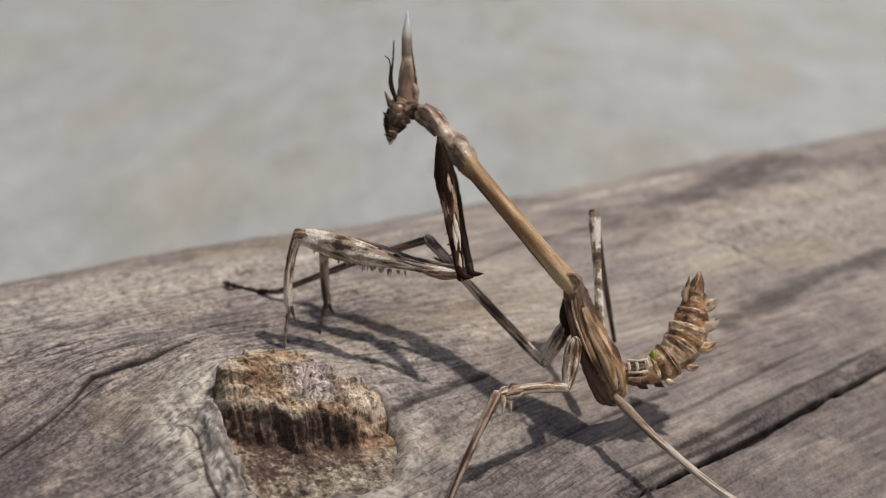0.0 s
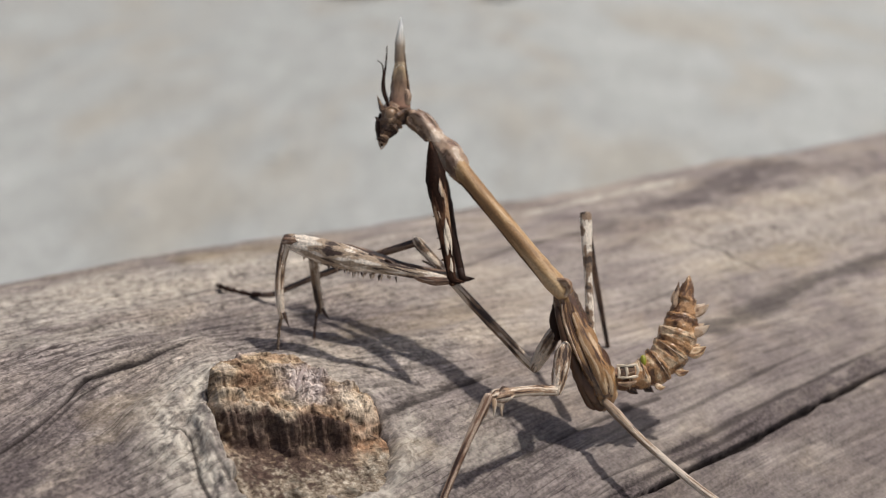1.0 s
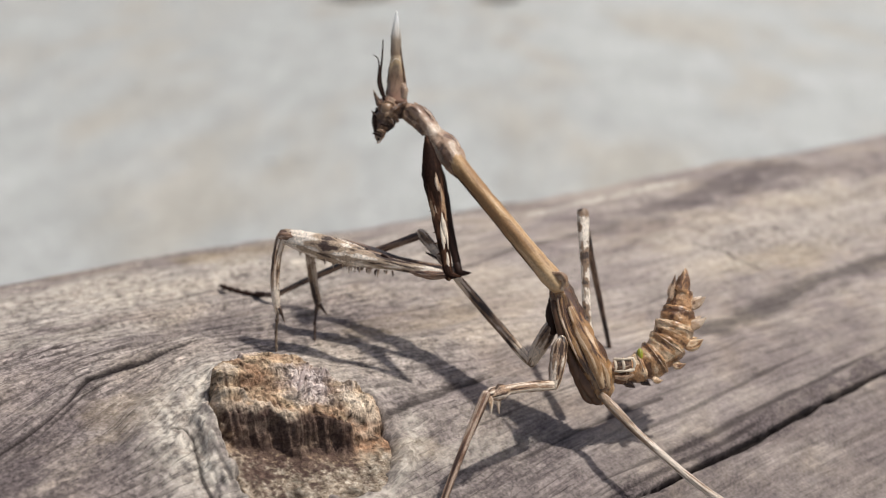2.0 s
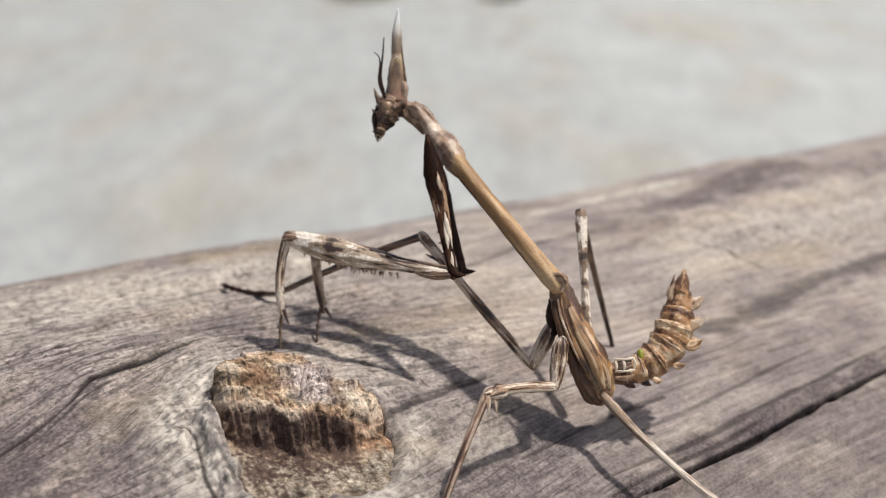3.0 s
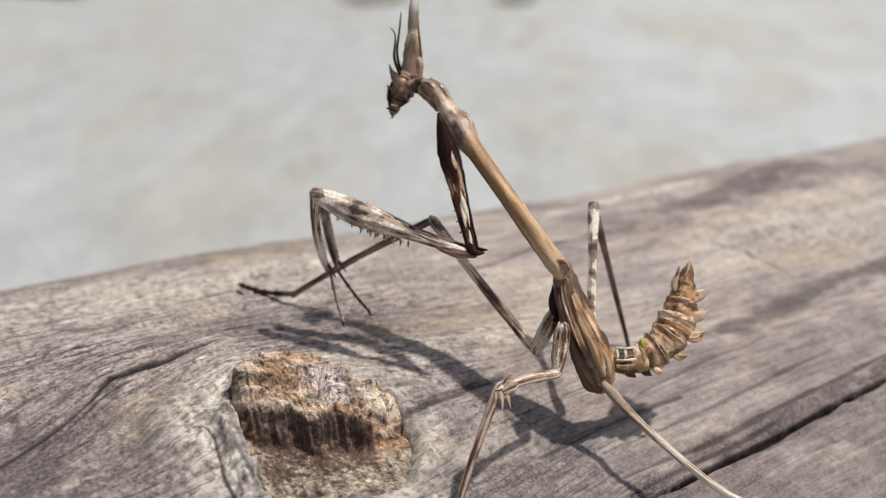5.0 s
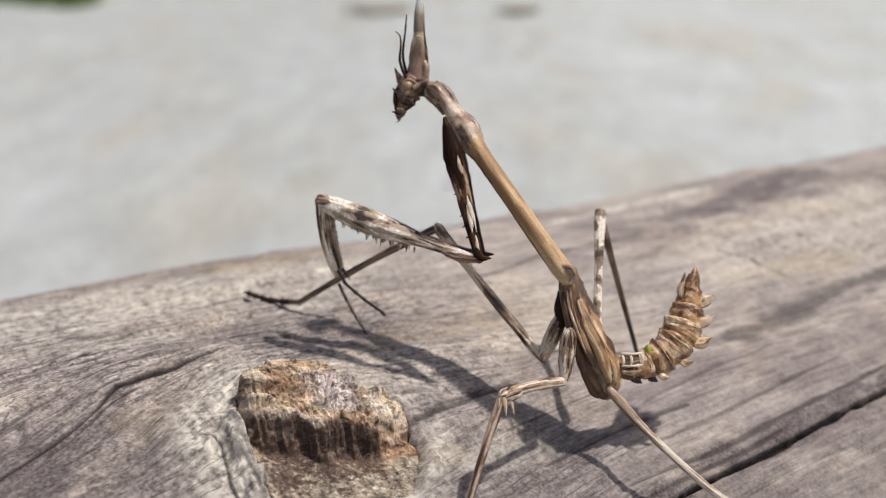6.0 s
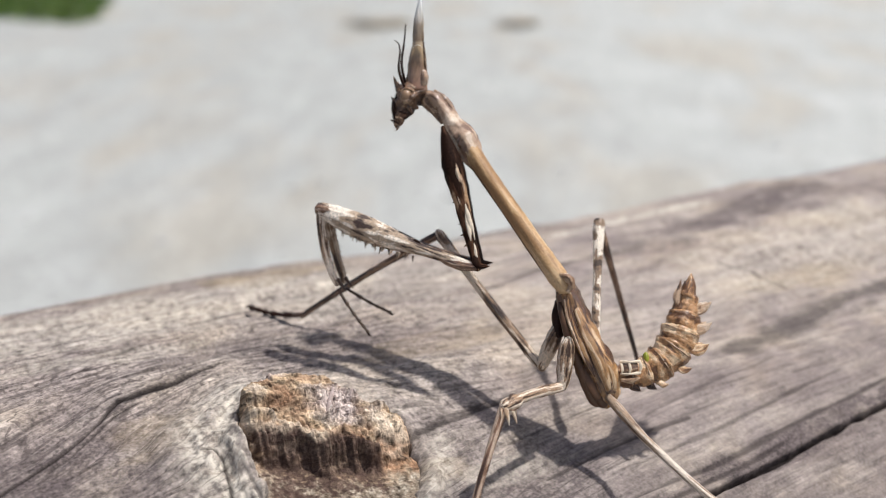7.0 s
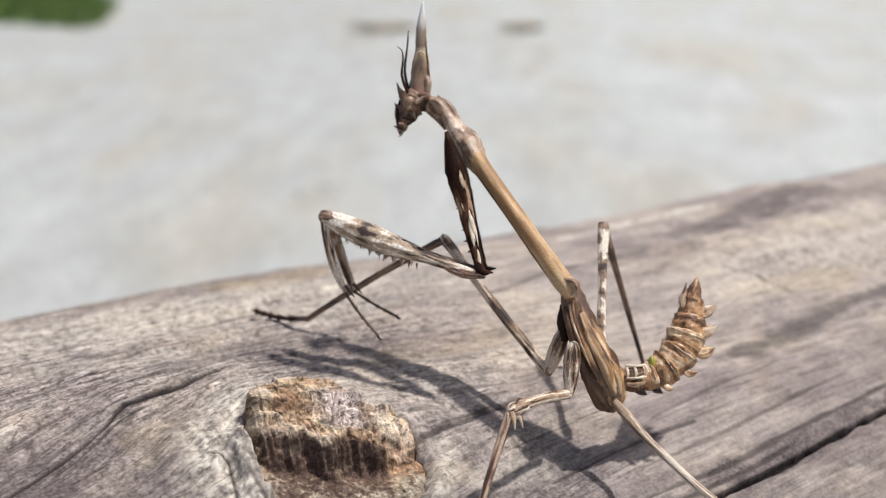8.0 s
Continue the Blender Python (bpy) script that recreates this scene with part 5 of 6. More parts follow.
def motions():
    walk(MOVERS['mantis'], [
        (0, pose(0.013066, 0.075867, 0.147220, 71.74, -0.01, 0.15)),
        (0.5, pose(0.012832, 0.075939, 0.147225, 71.70, -0.31, 0.68)),
        (1, pose(0.012860, 0.075714, 0.147237, 71.64, -0.14, 0.41)),
        (1.5, pose(0.012825, 0.075649, 0.147242, 72.02, -0.24, 0.48)),
        (2.8, pose(0.011754, 0.075784, 0.148816, 71.67, -1.06, 0.78)),
        (3, pose(0.012351, 0.075759, 0.147602, 71.10, -0.64, 1.36)),
        (3.2, pose(0.012395, 0.075184, 0.147573, 71.52, -2.72, 0.86)),
        (3.5, pose(0.010957, 0.075553, 0.146963, 71.71, -0.95, 0.51)),
        (3.7, pose(0.011672, 0.075161, 0.146952, 71.73, -1.74, 0.55)),
        (3.8, pose(0.011737, 0.075309, 0.147870, 71.70, -0.78, 0.22)),
        (3.9, pose(0.011362, 0.075256, 0.148699, 71.58, -1.70, 0.49)),
        (4, pose(0.009199, 0.076036, 0.150037, 70.51, -3.90, 2.99)),
        (4.1, pose(0.010027, 0.075631, 0.149977, 71.67, -3.96, 1.24)),
        (4.2, pose(0.012358, 0.075123, 0.147986, 71.61, -1.06, 0.24)),
        (4.4, pose(0.011529, 0.074961, 0.148925, 71.54, 0.65, -0.33)),
        (4.5, pose(0.011221, 0.075796, 0.148546, 71.20, 1.25, 0.73)),
        (6, pose(0.010908, 0.075586, 0.148767, 71.05, 1.68, 0.92)),
        (6.5, pose(0.010915, 0.075910, 0.148865, 70.74, 1.23, 1.68)),
        (7, pose(0.010761, 0.075680, 0.149153, 70.59, 1.12, 2.01)),
        (7.5, pose(0.010826, 0.075564, 0.149060, 70.95, 0.72, 1.53)),
        (8, pose(0.010793, 0.075534, 0.149148, 70.73, 0.75, 2.01)),
    ])
    walk(MOVERS['pronotum'], [
        (0, pose(-0.003219, 0.008394, -0.001000, 0.00, -0.00, 0.00)),
        (0.5, pose(-0.003219, 0.008394, -0.001000, -1.40, 0.81, -1.08)),
        (1, pose(-0.003219, 0.008394, -0.001000, -1.55, 0.78, -0.92)),
        (1.5, pose(-0.003219, 0.008394, -0.001000, -1.76, 0.15, -0.85)),
        (2.8, pose(-0.003219, 0.008394, -0.001000, 1.74, -2.05, -1.00)),
        (3, pose(-0.003219, 0.008394, -0.001000, 0.48, 0.16, -1.90)),
        (3.2, pose(-0.003219, 0.008394, -0.001000, 0.83, 0.56, -3.02)),
        (3.5, pose(-0.003219, 0.008394, -0.001000, 1.74, 0.79, -0.71)),
        (3.7, pose(-0.003219, 0.008394, -0.001000, 0.43, 0.20, -2.22)),
        (3.8, pose(-0.003219, 0.008394, -0.001000, 0.30, 0.22, -0.95)),
        (3.9, pose(-0.003219, 0.008394, -0.001000, 1.22, 1.21, -1.57)),
        (4, pose(-0.003219, 0.008394, -0.001000, 5.74, -1.35, -1.75)),
        (4.1, pose(-0.003219, 0.008394, -0.001000, 1.83, 1.89, -1.83)),
        (4.2, pose(-0.003219, 0.008394, -0.001000, 1.57, 1.40, -3.28)),
        (4.4, pose(-0.003219, 0.008394, -0.001000, 4.99, -3.69, -1.32)),
        (4.5, pose(-0.003219, 0.008394, -0.001000, 4.62, -3.83, -1.68)),
        (6, pose(-0.003219, 0.008394, -0.001000, 7.61, -5.60, -1.51)),
        (6.5, pose(-0.003219, 0.008394, -0.001000, 7.01, -4.59, -3.18)),
        (7, pose(-0.003219, 0.008394, -0.001000, 7.66, -5.70, -3.12)),
        (7.5, pose(-0.003219, 0.008394, -0.001000, 7.48, -5.79, -2.58)),
        (8, pose(-0.003219, 0.008394, -0.001000, 7.22, -5.56, -3.02)),
    ])
    walk(MOVERS['head'], [
        (0, pose(-0.003219, 0.008394, -0.001000, 0.00, -0.00, 0.00)),
        (0.5, pose(-0.003219, 0.008394, -0.001000, -1.40, 0.81, -1.08)),
        (1, pose(-0.003219, 0.008394, -0.001000, -1.55, 0.78, -0.92)),
        (1.5, pose(-0.003219, 0.008394, -0.001000, -1.76, 0.15, -0.85)),
        (2.8, pose(-0.003219, 0.008394, -0.001000, 1.74, -2.05, -1.00)),
        (3, pose(-0.003219, 0.008394, -0.001000, 0.48, 0.16, -1.90)),
        (3.2, pose(-0.003219, 0.008394, -0.001000, 0.83, 0.56, -3.02)),
        (3.5, pose(-0.003219, 0.008394, -0.001000, 1.74, 0.79, -0.71)),
        (3.7, pose(-0.003219, 0.008394, -0.001000, 0.43, 0.20, -2.22)),
        (3.8, pose(-0.003219, 0.008394, -0.001000, 0.30, 0.22, -0.95)),
        (3.9, pose(-0.003219, 0.008394, -0.001000, 1.22, 1.21, -1.57)),
        (4, pose(-0.003219, 0.008394, -0.001000, 5.74, -1.35, -1.75)),
        (4.1, pose(-0.003219, 0.008394, -0.001000, 1.83, 1.89, -1.83)),
        (4.2, pose(-0.003219, 0.008394, -0.001000, 1.57, 1.40, -3.28)),
        (4.4, pose(-0.003219, 0.008394, -0.001000, 4.99, -3.69, -1.32)),
        (4.5, pose(-0.003219, 0.008394, -0.001000, 4.62, -3.83, -1.68)),
        (6, pose(-0.003219, 0.008394, -0.001000, 7.61, -5.60, -1.51)),
        (6.5, pose(-0.003219, 0.008394, -0.001000, 7.01, -4.59, -3.18)),
        (7, pose(-0.003219, 0.008394, -0.001000, 7.66, -5.70, -3.12)),
        (7.5, pose(-0.003219, 0.008394, -0.001000, 7.48, -5.79, -2.58)),
        (8, pose(-0.003219, 0.008394, -0.001000, 7.22, -5.56, -3.02)),
    ])
    walk(MOVERS['fore_coxa'], [
        (0, pose(-0.013361, 0.019669, -0.005200, 90.00, -15.61, -81.25)),
        (0.5, pose(-0.013211, 0.019754, -0.005331, 90.00, -15.64, -81.98)),
        (1, pose(-0.013241, 0.019713, -0.005365, 90.00, -15.36, -81.38)),
        (1.5, pose(-0.013206, 0.019685, -0.005517, 90.00, -15.47, -81.28)),
        (2.8, pose(-0.013016, 0.019964, -0.005216, 90.00, -13.32, -81.89)),
        (3, pose(-0.012992, 0.020034, -0.005077, 90.00, -12.77, -80.58)),
        (3.2, pose(-0.012788, 0.020250, -0.004937, 90.00, -12.40, -81.49)),
        (3.5, pose(-0.013272, 0.019916, -0.004716, 90.00, -15.99, -80.76)),
        (3.7, pose(-0.012930, 0.020085, -0.005080, 90.00, -14.09, -80.79)),
        (3.8, pose(-0.013189, 0.019857, -0.005104, 90.00, -12.87, -81.42)),
        (3.9, pose(-0.013128, 0.020031, -0.004745, 90.00, -8.75, -77.12)),
        (4, pose(-0.012926, 0.020335, -0.004288, 90.00, -6.29, -74.95)),
        (4.1, pose(-0.013114, 0.020118, -0.004502, 90.00, -6.53, -75.06)),
        (4.2, pose(-0.012786, 0.020346, -0.004640, 90.00, -9.32, -75.41)),
        (4.4, pose(-0.012865, 0.020216, -0.004850, 90.00, -7.74, -78.04)),
        (4.5, pose(-0.012776, 0.020256, -0.004948, 90.00, -10.55, -76.15)),
        (6, pose(-0.012740, 0.020381, -0.004646, 90.00, -8.30, -75.44)),
        (6.5, pose(-0.012440, 0.020628, -0.004596, 90.00, -9.06, -77.12)),
        (7, pose(-0.012394, 0.020645, -0.004655, 90.00, -8.63, -76.53)),
        (7.5, pose(-0.012499, 0.020550, -0.004706, 90.00, -7.96, -76.40)),
        (8, pose(-0.012416, 0.020609, -0.004719, 90.00, -7.63, -76.95)),
    ])
    walk(MOVERS['fore_femur'], [
        (0, pose(-0.011727, 0.009059, -0.002200, 90.00, 16.81, 166.29)),
        (0.5, pose(-0.011709, 0.009095, -0.002317, 90.00, 16.42, 166.25)),
        (1, pose(-0.011619, 0.009008, -0.002390, 90.00, 15.11, 166.52)),
        (1.5, pose(-0.011566, 0.008989, -0.002522, 90.00, 14.46, 166.58)),
        (2.8, pose(-0.011483, 0.009197, -0.002642, 90.00, 15.66, 166.08)),
        (3, pose(-0.011190, 0.009172, -0.002582, 90.00, 15.18, 166.34)),
        (3.2, pose(-0.011181, 0.009510, -0.002549, 90.00, 15.36, 163.78)),
        (3.5, pose(-0.011573, 0.009478, -0.001686, 90.00, 13.80, 164.87)),
        (3.7, pose(-0.011203, 0.009429, -0.002369, 90.00, 14.11, 163.73)),
        (3.8, pose(-0.011563, 0.009077, -0.002613, 90.00, 16.95, 165.49)),
        (3.9, pose(-0.010640, 0.009154, -0.003028, 90.00, 10.79, 165.55)),
        (4, pose(-0.009973, 0.009354, -0.003034, 90.00, 15.40, 163.90)),
        (4.1, pose(-0.010190, 0.009162, -0.003203, 90.00, 14.61, 164.57)),
        (4.2, pose(-0.009995, 0.009624, -0.002823, 90.00, 14.50, 161.77)),
        (4.4, pose(-0.010544, 0.009262, -0.003328, 90.00, 17.04, 159.26)),
        (4.5, pose(-0.010092, 0.009367, -0.002859, 90.00, 15.44, 159.11)),
        (6, pose(-0.009904, 0.009464, -0.003001, 90.00, 15.03, 160.34)),
        (6.5, pose(-0.009936, 0.009678, -0.002805, 90.00, 17.54, 160.11)),
        (7, pose(-0.009773, 0.009701, -0.002947, 90.00, 16.73, 158.88)),
        (7.5, pose(-0.009826, 0.009506, -0.003117, 90.00, 15.49, 158.55)),
        (8, pose(-0.009833, 0.009466, -0.003187, 90.00, 15.86, 158.44)),
    ])
    walk(MOVERS['fore_tibia'], [
        (0, pose(-0.024916, 0.012275, -0.006300, 90.00, 0.00, -96.45)),
        (0.5, pose(-0.024945, 0.012334, -0.006332, 90.00, 0.12, -93.59)),
        (1, pose(-0.024998, 0.012214, -0.006105, 90.00, 1.37, -93.42)),
        (1.5, pose(-0.025011, 0.012198, -0.006086, 90.00, 2.14, -94.13)),
        (2.8, pose(-0.024794, 0.012495, -0.006487, 90.00, 1.07, -92.47)),
        (3, pose(-0.024536, 0.012417, -0.006309, 90.00, 1.90, -94.72)),
        (3.2, pose(-0.024380, 0.013351, -0.006325, 90.00, 1.50, -95.57)),
        (3.5, pose(-0.025098, 0.013134, -0.005127, 90.00, 8.64, -92.14)),
        (3.7, pose(-0.024536, 0.013320, -0.005860, 90.00, 3.65, -94.02)),
        (3.8, pose(-0.024669, 0.012470, -0.006739, 90.00, -1.92, -93.58)),
        (3.9, pose(-0.024400, 0.012701, -0.005736, 90.00, 6.53, -94.91)),
        (4, pose(-0.023143, 0.013156, -0.006810, 90.00, 0.92, -91.00)),
        (4.1, pose(-0.023431, 0.012816, -0.006784, 90.00, 0.09, -91.64)),
        (4.2, pose(-0.023097, 0.013939, -0.006390, 90.00, 0.40, -95.41)),
        (4.4, pose(-0.023143, 0.014033, -0.007457, 90.00, -1.66, -85.78)),
        (4.5, pose(-0.022828, 0.014228, -0.006624, 90.00, -0.02, -83.61)),
        (6, pose(-0.022797, 0.014070, -0.006677, 90.00, 1.05, -76.03)),
        (6.5, pose(-0.022546, 0.014241, -0.007044, 90.00, 0.11, -77.72)),
        (7, pose(-0.022373, 0.014569, -0.007008, 90.00, 0.98, -77.61)),
        (7.5, pose(-0.022486, 0.014479, -0.006887, 90.00, 1.01, -75.42)),
        (8, pose(-0.022431, 0.014443, -0.007036, 90.00, 0.81, -74.82)),
    ])
    walk(MOVERS['fore_tarsus'], [
        (0, pose(-0.025514, 0.006982, -0.006300, 90.00, 4.59, -97.03)),
        (0.5, pose(-0.025290, 0.006821, -0.006344, 90.00, 16.11, -98.59)),
        (1, pose(-0.025327, 0.006704, -0.006237, 90.00, 18.10, -97.91)),
        (1.5, pose(-0.025408, 0.006691, -0.006292, 90.00, 18.46, -96.55)),
        (2.8, pose(-0.025041, 0.006764, -0.006594, 90.00, 2.17, -92.56)),
        (3, pose(-0.024990, 0.006913, -0.006493, 90.00, 19.23, -95.56)),
        (3.2, pose(-0.024924, 0.007773, -0.006472, 90.00, 19.23, -97.03)),
        (3.5, pose(-0.025300, 0.007738, -0.005948, 90.00, 7.48, -81.37)),
        (3.7, pose(-0.024922, 0.007827, -0.006211, 90.00, 17.78, -95.91)),
        (3.8, pose(-0.025021, 0.006857, -0.006550, 90.00, 4.68, -93.40)),
        (3.9, pose(-0.024877, 0.007147, -0.006374, 90.00, 3.55, -97.29)),
        (4, pose(-0.023250, 0.007037, -0.006908, 90.00, 1.66, -91.43)),
        (4.1, pose(-0.023592, 0.007204, -0.006793, 90.00, -1.67, -94.85)),
        (4.2, pose(-0.023652, 0.008074, -0.006430, 90.00, -3.55, -108.44)),
        (4.4, pose(-0.022701, 0.008030, -0.007282, 90.00, -0.72, -75.76)),
        (4.5, pose(-0.022148, 0.008157, -0.006622, 90.00, -0.08, -76.95)),
        (6, pose(-0.021111, 0.007297, -0.006806, 90.00, 5.15, -59.88)),
        (6.5, pose(-0.021159, 0.007871, -0.007057, 90.00, 0.82, -53.47)),
        (7, pose(-0.020935, 0.008022, -0.007122, 90.00, 2.13, -54.52)),
        (7.5, pose(-0.020806, 0.008022, -0.007004, 90.00, 2.84, -52.60)),
        (8, pose(-0.020713, 0.008111, -0.007128, 90.00, 2.30, -52.39)),
    ])
    walk(MOVERS['fore_coxa.001'], [
        (0, pose(-0.013135, 0.019585, -0.007200, 90.00, -11.76, -77.60)),
        (0.5, pose(-0.013015, 0.019617, -0.007331, 90.00, -12.43, -78.09)),
        (1, pose(-0.013045, 0.019572, -0.007365, 90.00, -12.16, -77.52)),
        (1.5, pose(-0.012988, 0.019536, -0.007514, 90.00, -12.24, -77.53)),
        (2.8, pose(-0.012719, 0.019936, -0.007208, 90.00, -9.44, -78.81)),
        (3, pose(-0.012774, 0.019960, -0.007079, 90.00, -9.22, -76.74)),
        (3.2, pose(-0.012585, 0.020184, -0.006940, 90.00, -7.92, -77.89)),
        (3.5, pose(-0.013074, 0.019890, -0.006721, 90.00, -11.11, -77.33)),
        (3.7, pose(-0.012714, 0.020007, -0.007081, 90.00, -9.74, -77.34)),
        (3.8, pose(-0.012971, 0.019779, -0.007105, 90.00, -8.96, -78.01)),
        (3.9, pose(-0.012945, 0.019984, -0.006751, 90.00, -4.65, -73.49)),
        (4, pose(-0.012649, 0.020443, -0.006281, 90.00, -2.87, -74.44)),
        (4.1, pose(-0.012954, 0.020093, -0.006510, 90.00, -3.33, -74.15)),
        (4.2, pose(-0.012610, 0.020307, -0.006647, 90.00, -5.60, -74.17)),
        (4.4, pose(-0.012508, 0.020298, -0.006831, 90.00, -3.97, -78.10)),
        (4.5, pose(-0.012415, 0.020323, -0.006928, 90.00, -7.35, -75.86)),
        (6, pose(-0.012316, 0.020551, -0.006608, 90.00, -4.63, -75.44)),
        (6.5, pose(-0.012047, 0.020767, -0.006566, 90.00, -5.50, -76.78)),
        (7, pose(-0.011962, 0.020805, -0.006616, 90.00, -5.03, -76.34)),
        (7.5, pose(-0.012065, 0.020708, -0.006667, 90.00, -4.43, -76.36)),
        (8, pose(-0.011989, 0.020755, -0.006682, 90.00, -4.35, -76.79)),
    ])
    walk(MOVERS['fore_femur.001'], [
        (0, pose(-0.010866, 0.009264, -0.005000, 90.00, 18.59, 168.77)),
        (0.5, pose(-0.010839, 0.009300, -0.005007, 90.00, 18.39, 168.75)),
        (1, pose(-0.010753, 0.009217, -0.005080, 90.00, 16.89, 168.99)),
        (1.5, pose(-0.010698, 0.009185, -0.005215, 90.00, 16.55, 169.02)),
        (2.8, pose(-0.010643, 0.009446, -0.005430, 90.00, 18.49, 169.36)),
        (3, pose(-0.010288, 0.009415, -0.005321, 90.00, 17.76, 169.45)),
        (3.2, pose(-0.010335, 0.009696, -0.005448, 90.00, 19.04, 166.85)),
        (3.5, pose(-0.010778, 0.009675, -0.004664, 90.00, 24.56, 169.42)),
        (3.7, pose(-0.010378, 0.009606, -0.005252, 90.00, 20.88, 167.63)),
        (3.8, pose(-0.010745, 0.009298, -0.005415, 90.00, 21.76, 169.66)),
        (3.9, pose(-0.009804, 0.009389, -0.005851, 90.00, 11.51, 167.83)),
        (4, pose(-0.009651, 0.009675, -0.005721, 90.00, 11.49, 166.28)),
        (4.1, pose(-0.009926, 0.009426, -0.005864, 90.00, 10.46, 166.66)),
        (4.2, pose(-0.009652, 0.009872, -0.005584, 90.00, 10.17, 163.80)),
        (4.4, pose(-0.010243, 0.009550, -0.006069, 90.00, 11.98, 161.85)),
        (4.5, pose(-0.009733, 0.009674, -0.005511, 90.00, 10.66, 161.72)),
        (6, pose(-0.009523, 0.009801, -0.005709, 90.00, 10.31, 162.98)),
        (6.5, pose(-0.009525, 0.010031, -0.005505, 90.00, 12.67, 162.90)),
        (7, pose(-0.009351, 0.010066, -0.005643, 90.00, 11.95, 162.09)),
        (7.5, pose(-0.009428, 0.009841, -0.005800, 90.00, 11.02, 161.59)),
        (8, pose(-0.009420, 0.009809, -0.005827, 90.00, 11.49, 161.53)),
    ])
    walk(MOVERS['fore_tibia.001'], [
        (0, pose(-0.023114, 0.011696, -0.009200, 90.00, 7.60, -87.78)),
        (0.5, pose(-0.023137, 0.011746, -0.009174, 90.00, 10.98, -84.60)),
        (1, pose(-0.023197, 0.011639, -0.008930, 90.00, 12.49, -83.85)),
        (1.5, pose(-0.023177, 0.011607, -0.008992, 90.00, 13.00, -85.27)),
        (2.8, pose(-0.022932, 0.011754, -0.009612, 90.00, 7.56, -77.92)),
        (3, pose(-0.022643, 0.011716, -0.009345, 90.00, 8.64, -83.07)),
        (3.2, pose(-0.022428, 0.012521, -0.009734, 90.00, 5.24, -85.95)),
        (3.5, pose(-0.022404, 0.011846, -0.010069, 90.00, -19.92, -72.28)),
        (3.7, pose(-0.022306, 0.012222, -0.009909, 90.00, 9.07, -87.39)),
        (3.8, pose(-0.022657, 0.011471, -0.010248, 90.00, -7.26, -86.42)),
        (3.9, pose(-0.022733, 0.012178, -0.008545, 90.00, 20.96, -86.72)),
        (4, pose(-0.022557, 0.012826, -0.008422, 90.00, 5.89, -88.24)),
        (4.1, pose(-0.022904, 0.012503, -0.008328, 90.00, 5.57, -90.04)),
        (4.2, pose(-0.022554, 0.013620, -0.007995, 90.00, 4.50, -94.63)),
        (4.4, pose(-0.022754, 0.013652, -0.008863, 90.00, 5.38, -77.17)),
        (4.5, pose(-0.022411, 0.013862, -0.008025, 90.00, 5.49, -75.58)),
        (6, pose(-0.022329, 0.013721, -0.008145, 90.00, 5.35, -77.47)),
        (6.5, pose(-0.022057, 0.013887, -0.008452, 90.00, 5.43, -77.46)),
        (7, pose(-0.021932, 0.014132, -0.008442, 90.00, 5.97, -75.81)),
        (7.5, pose(-0.022019, 0.014031, -0.008383, 90.00, 6.13, -73.45)),
        (8, pose(-0.021953, 0.013996, -0.008512, 90.00, 6.36, -72.70)),
    ])
    walk(MOVERS['fore_tarsus.001'], [
        (0, pose(-0.022940, 0.007205, -0.009800, 90.00, -7.44, -98.14)),
        (0.5, pose(-0.022721, 0.007346, -0.010032, 90.00, -15.48, -95.39)),
        (1, pose(-0.022724, 0.007245, -0.009909, 90.00, -9.68, -95.40)),
        (1.5, pose(-0.022813, 0.007208, -0.010012, 90.00, -15.05, -93.26)),
        (2.8, pose(-0.021981, 0.007306, -0.010216, 90.00, -3.93, -89.80)),
        (3, pose(-0.022098, 0.007229, -0.010032, 90.00, -18.04, -95.97)),
        (3.2, pose(-0.022106, 0.007966, -0.010153, 90.00, -22.50, -91.97)),
        (3.5, pose(-0.021189, 0.008042, -0.008622, 90.00, 20.41, -102.91)),
        (3.7, pose(-0.022115, 0.008030, -0.010579, 90.00, -31.46, -93.92)),
        (3.8, pose(-0.022397, 0.007319, -0.009718, 90.00, 0.14, -86.13)),
        (3.9, pose(-0.022488, 0.007914, -0.010182, 90.00, -3.66, -96.44)),
        (4, pose(-0.022376, 0.006942, -0.009030, 90.00, 6.71, -60.50)),
        (4.1, pose(-0.022908, 0.006860, -0.008878, 90.00, 7.76, -66.78)),
        (4.2, pose(-0.023028, 0.007776, -0.008456, 90.00, 8.57, -101.61)),
        (4.4, pose(-0.021453, 0.007938, -0.009415, 90.00, 1.82, -57.60)),
        (4.5, pose(-0.020889, 0.007943, -0.008612, 90.00, 2.22, -55.18)),
        (6, pose(-0.020953, 0.007531, -0.008738, 90.00, 2.89, -37.00)),
        (6.5, pose(-0.020744, 0.007985, -0.009026, 90.00, 1.81, -33.93)),
        (7, pose(-0.020418, 0.008146, -0.009087, 90.00, 2.10, -28.52)),
        (7.5, pose(-0.020306, 0.008269, -0.009029, 90.00, 2.47, -29.81)),
        (8, pose(-0.020200, 0.008367, -0.009169, 90.00, 1.93, -30.54)),
    ])
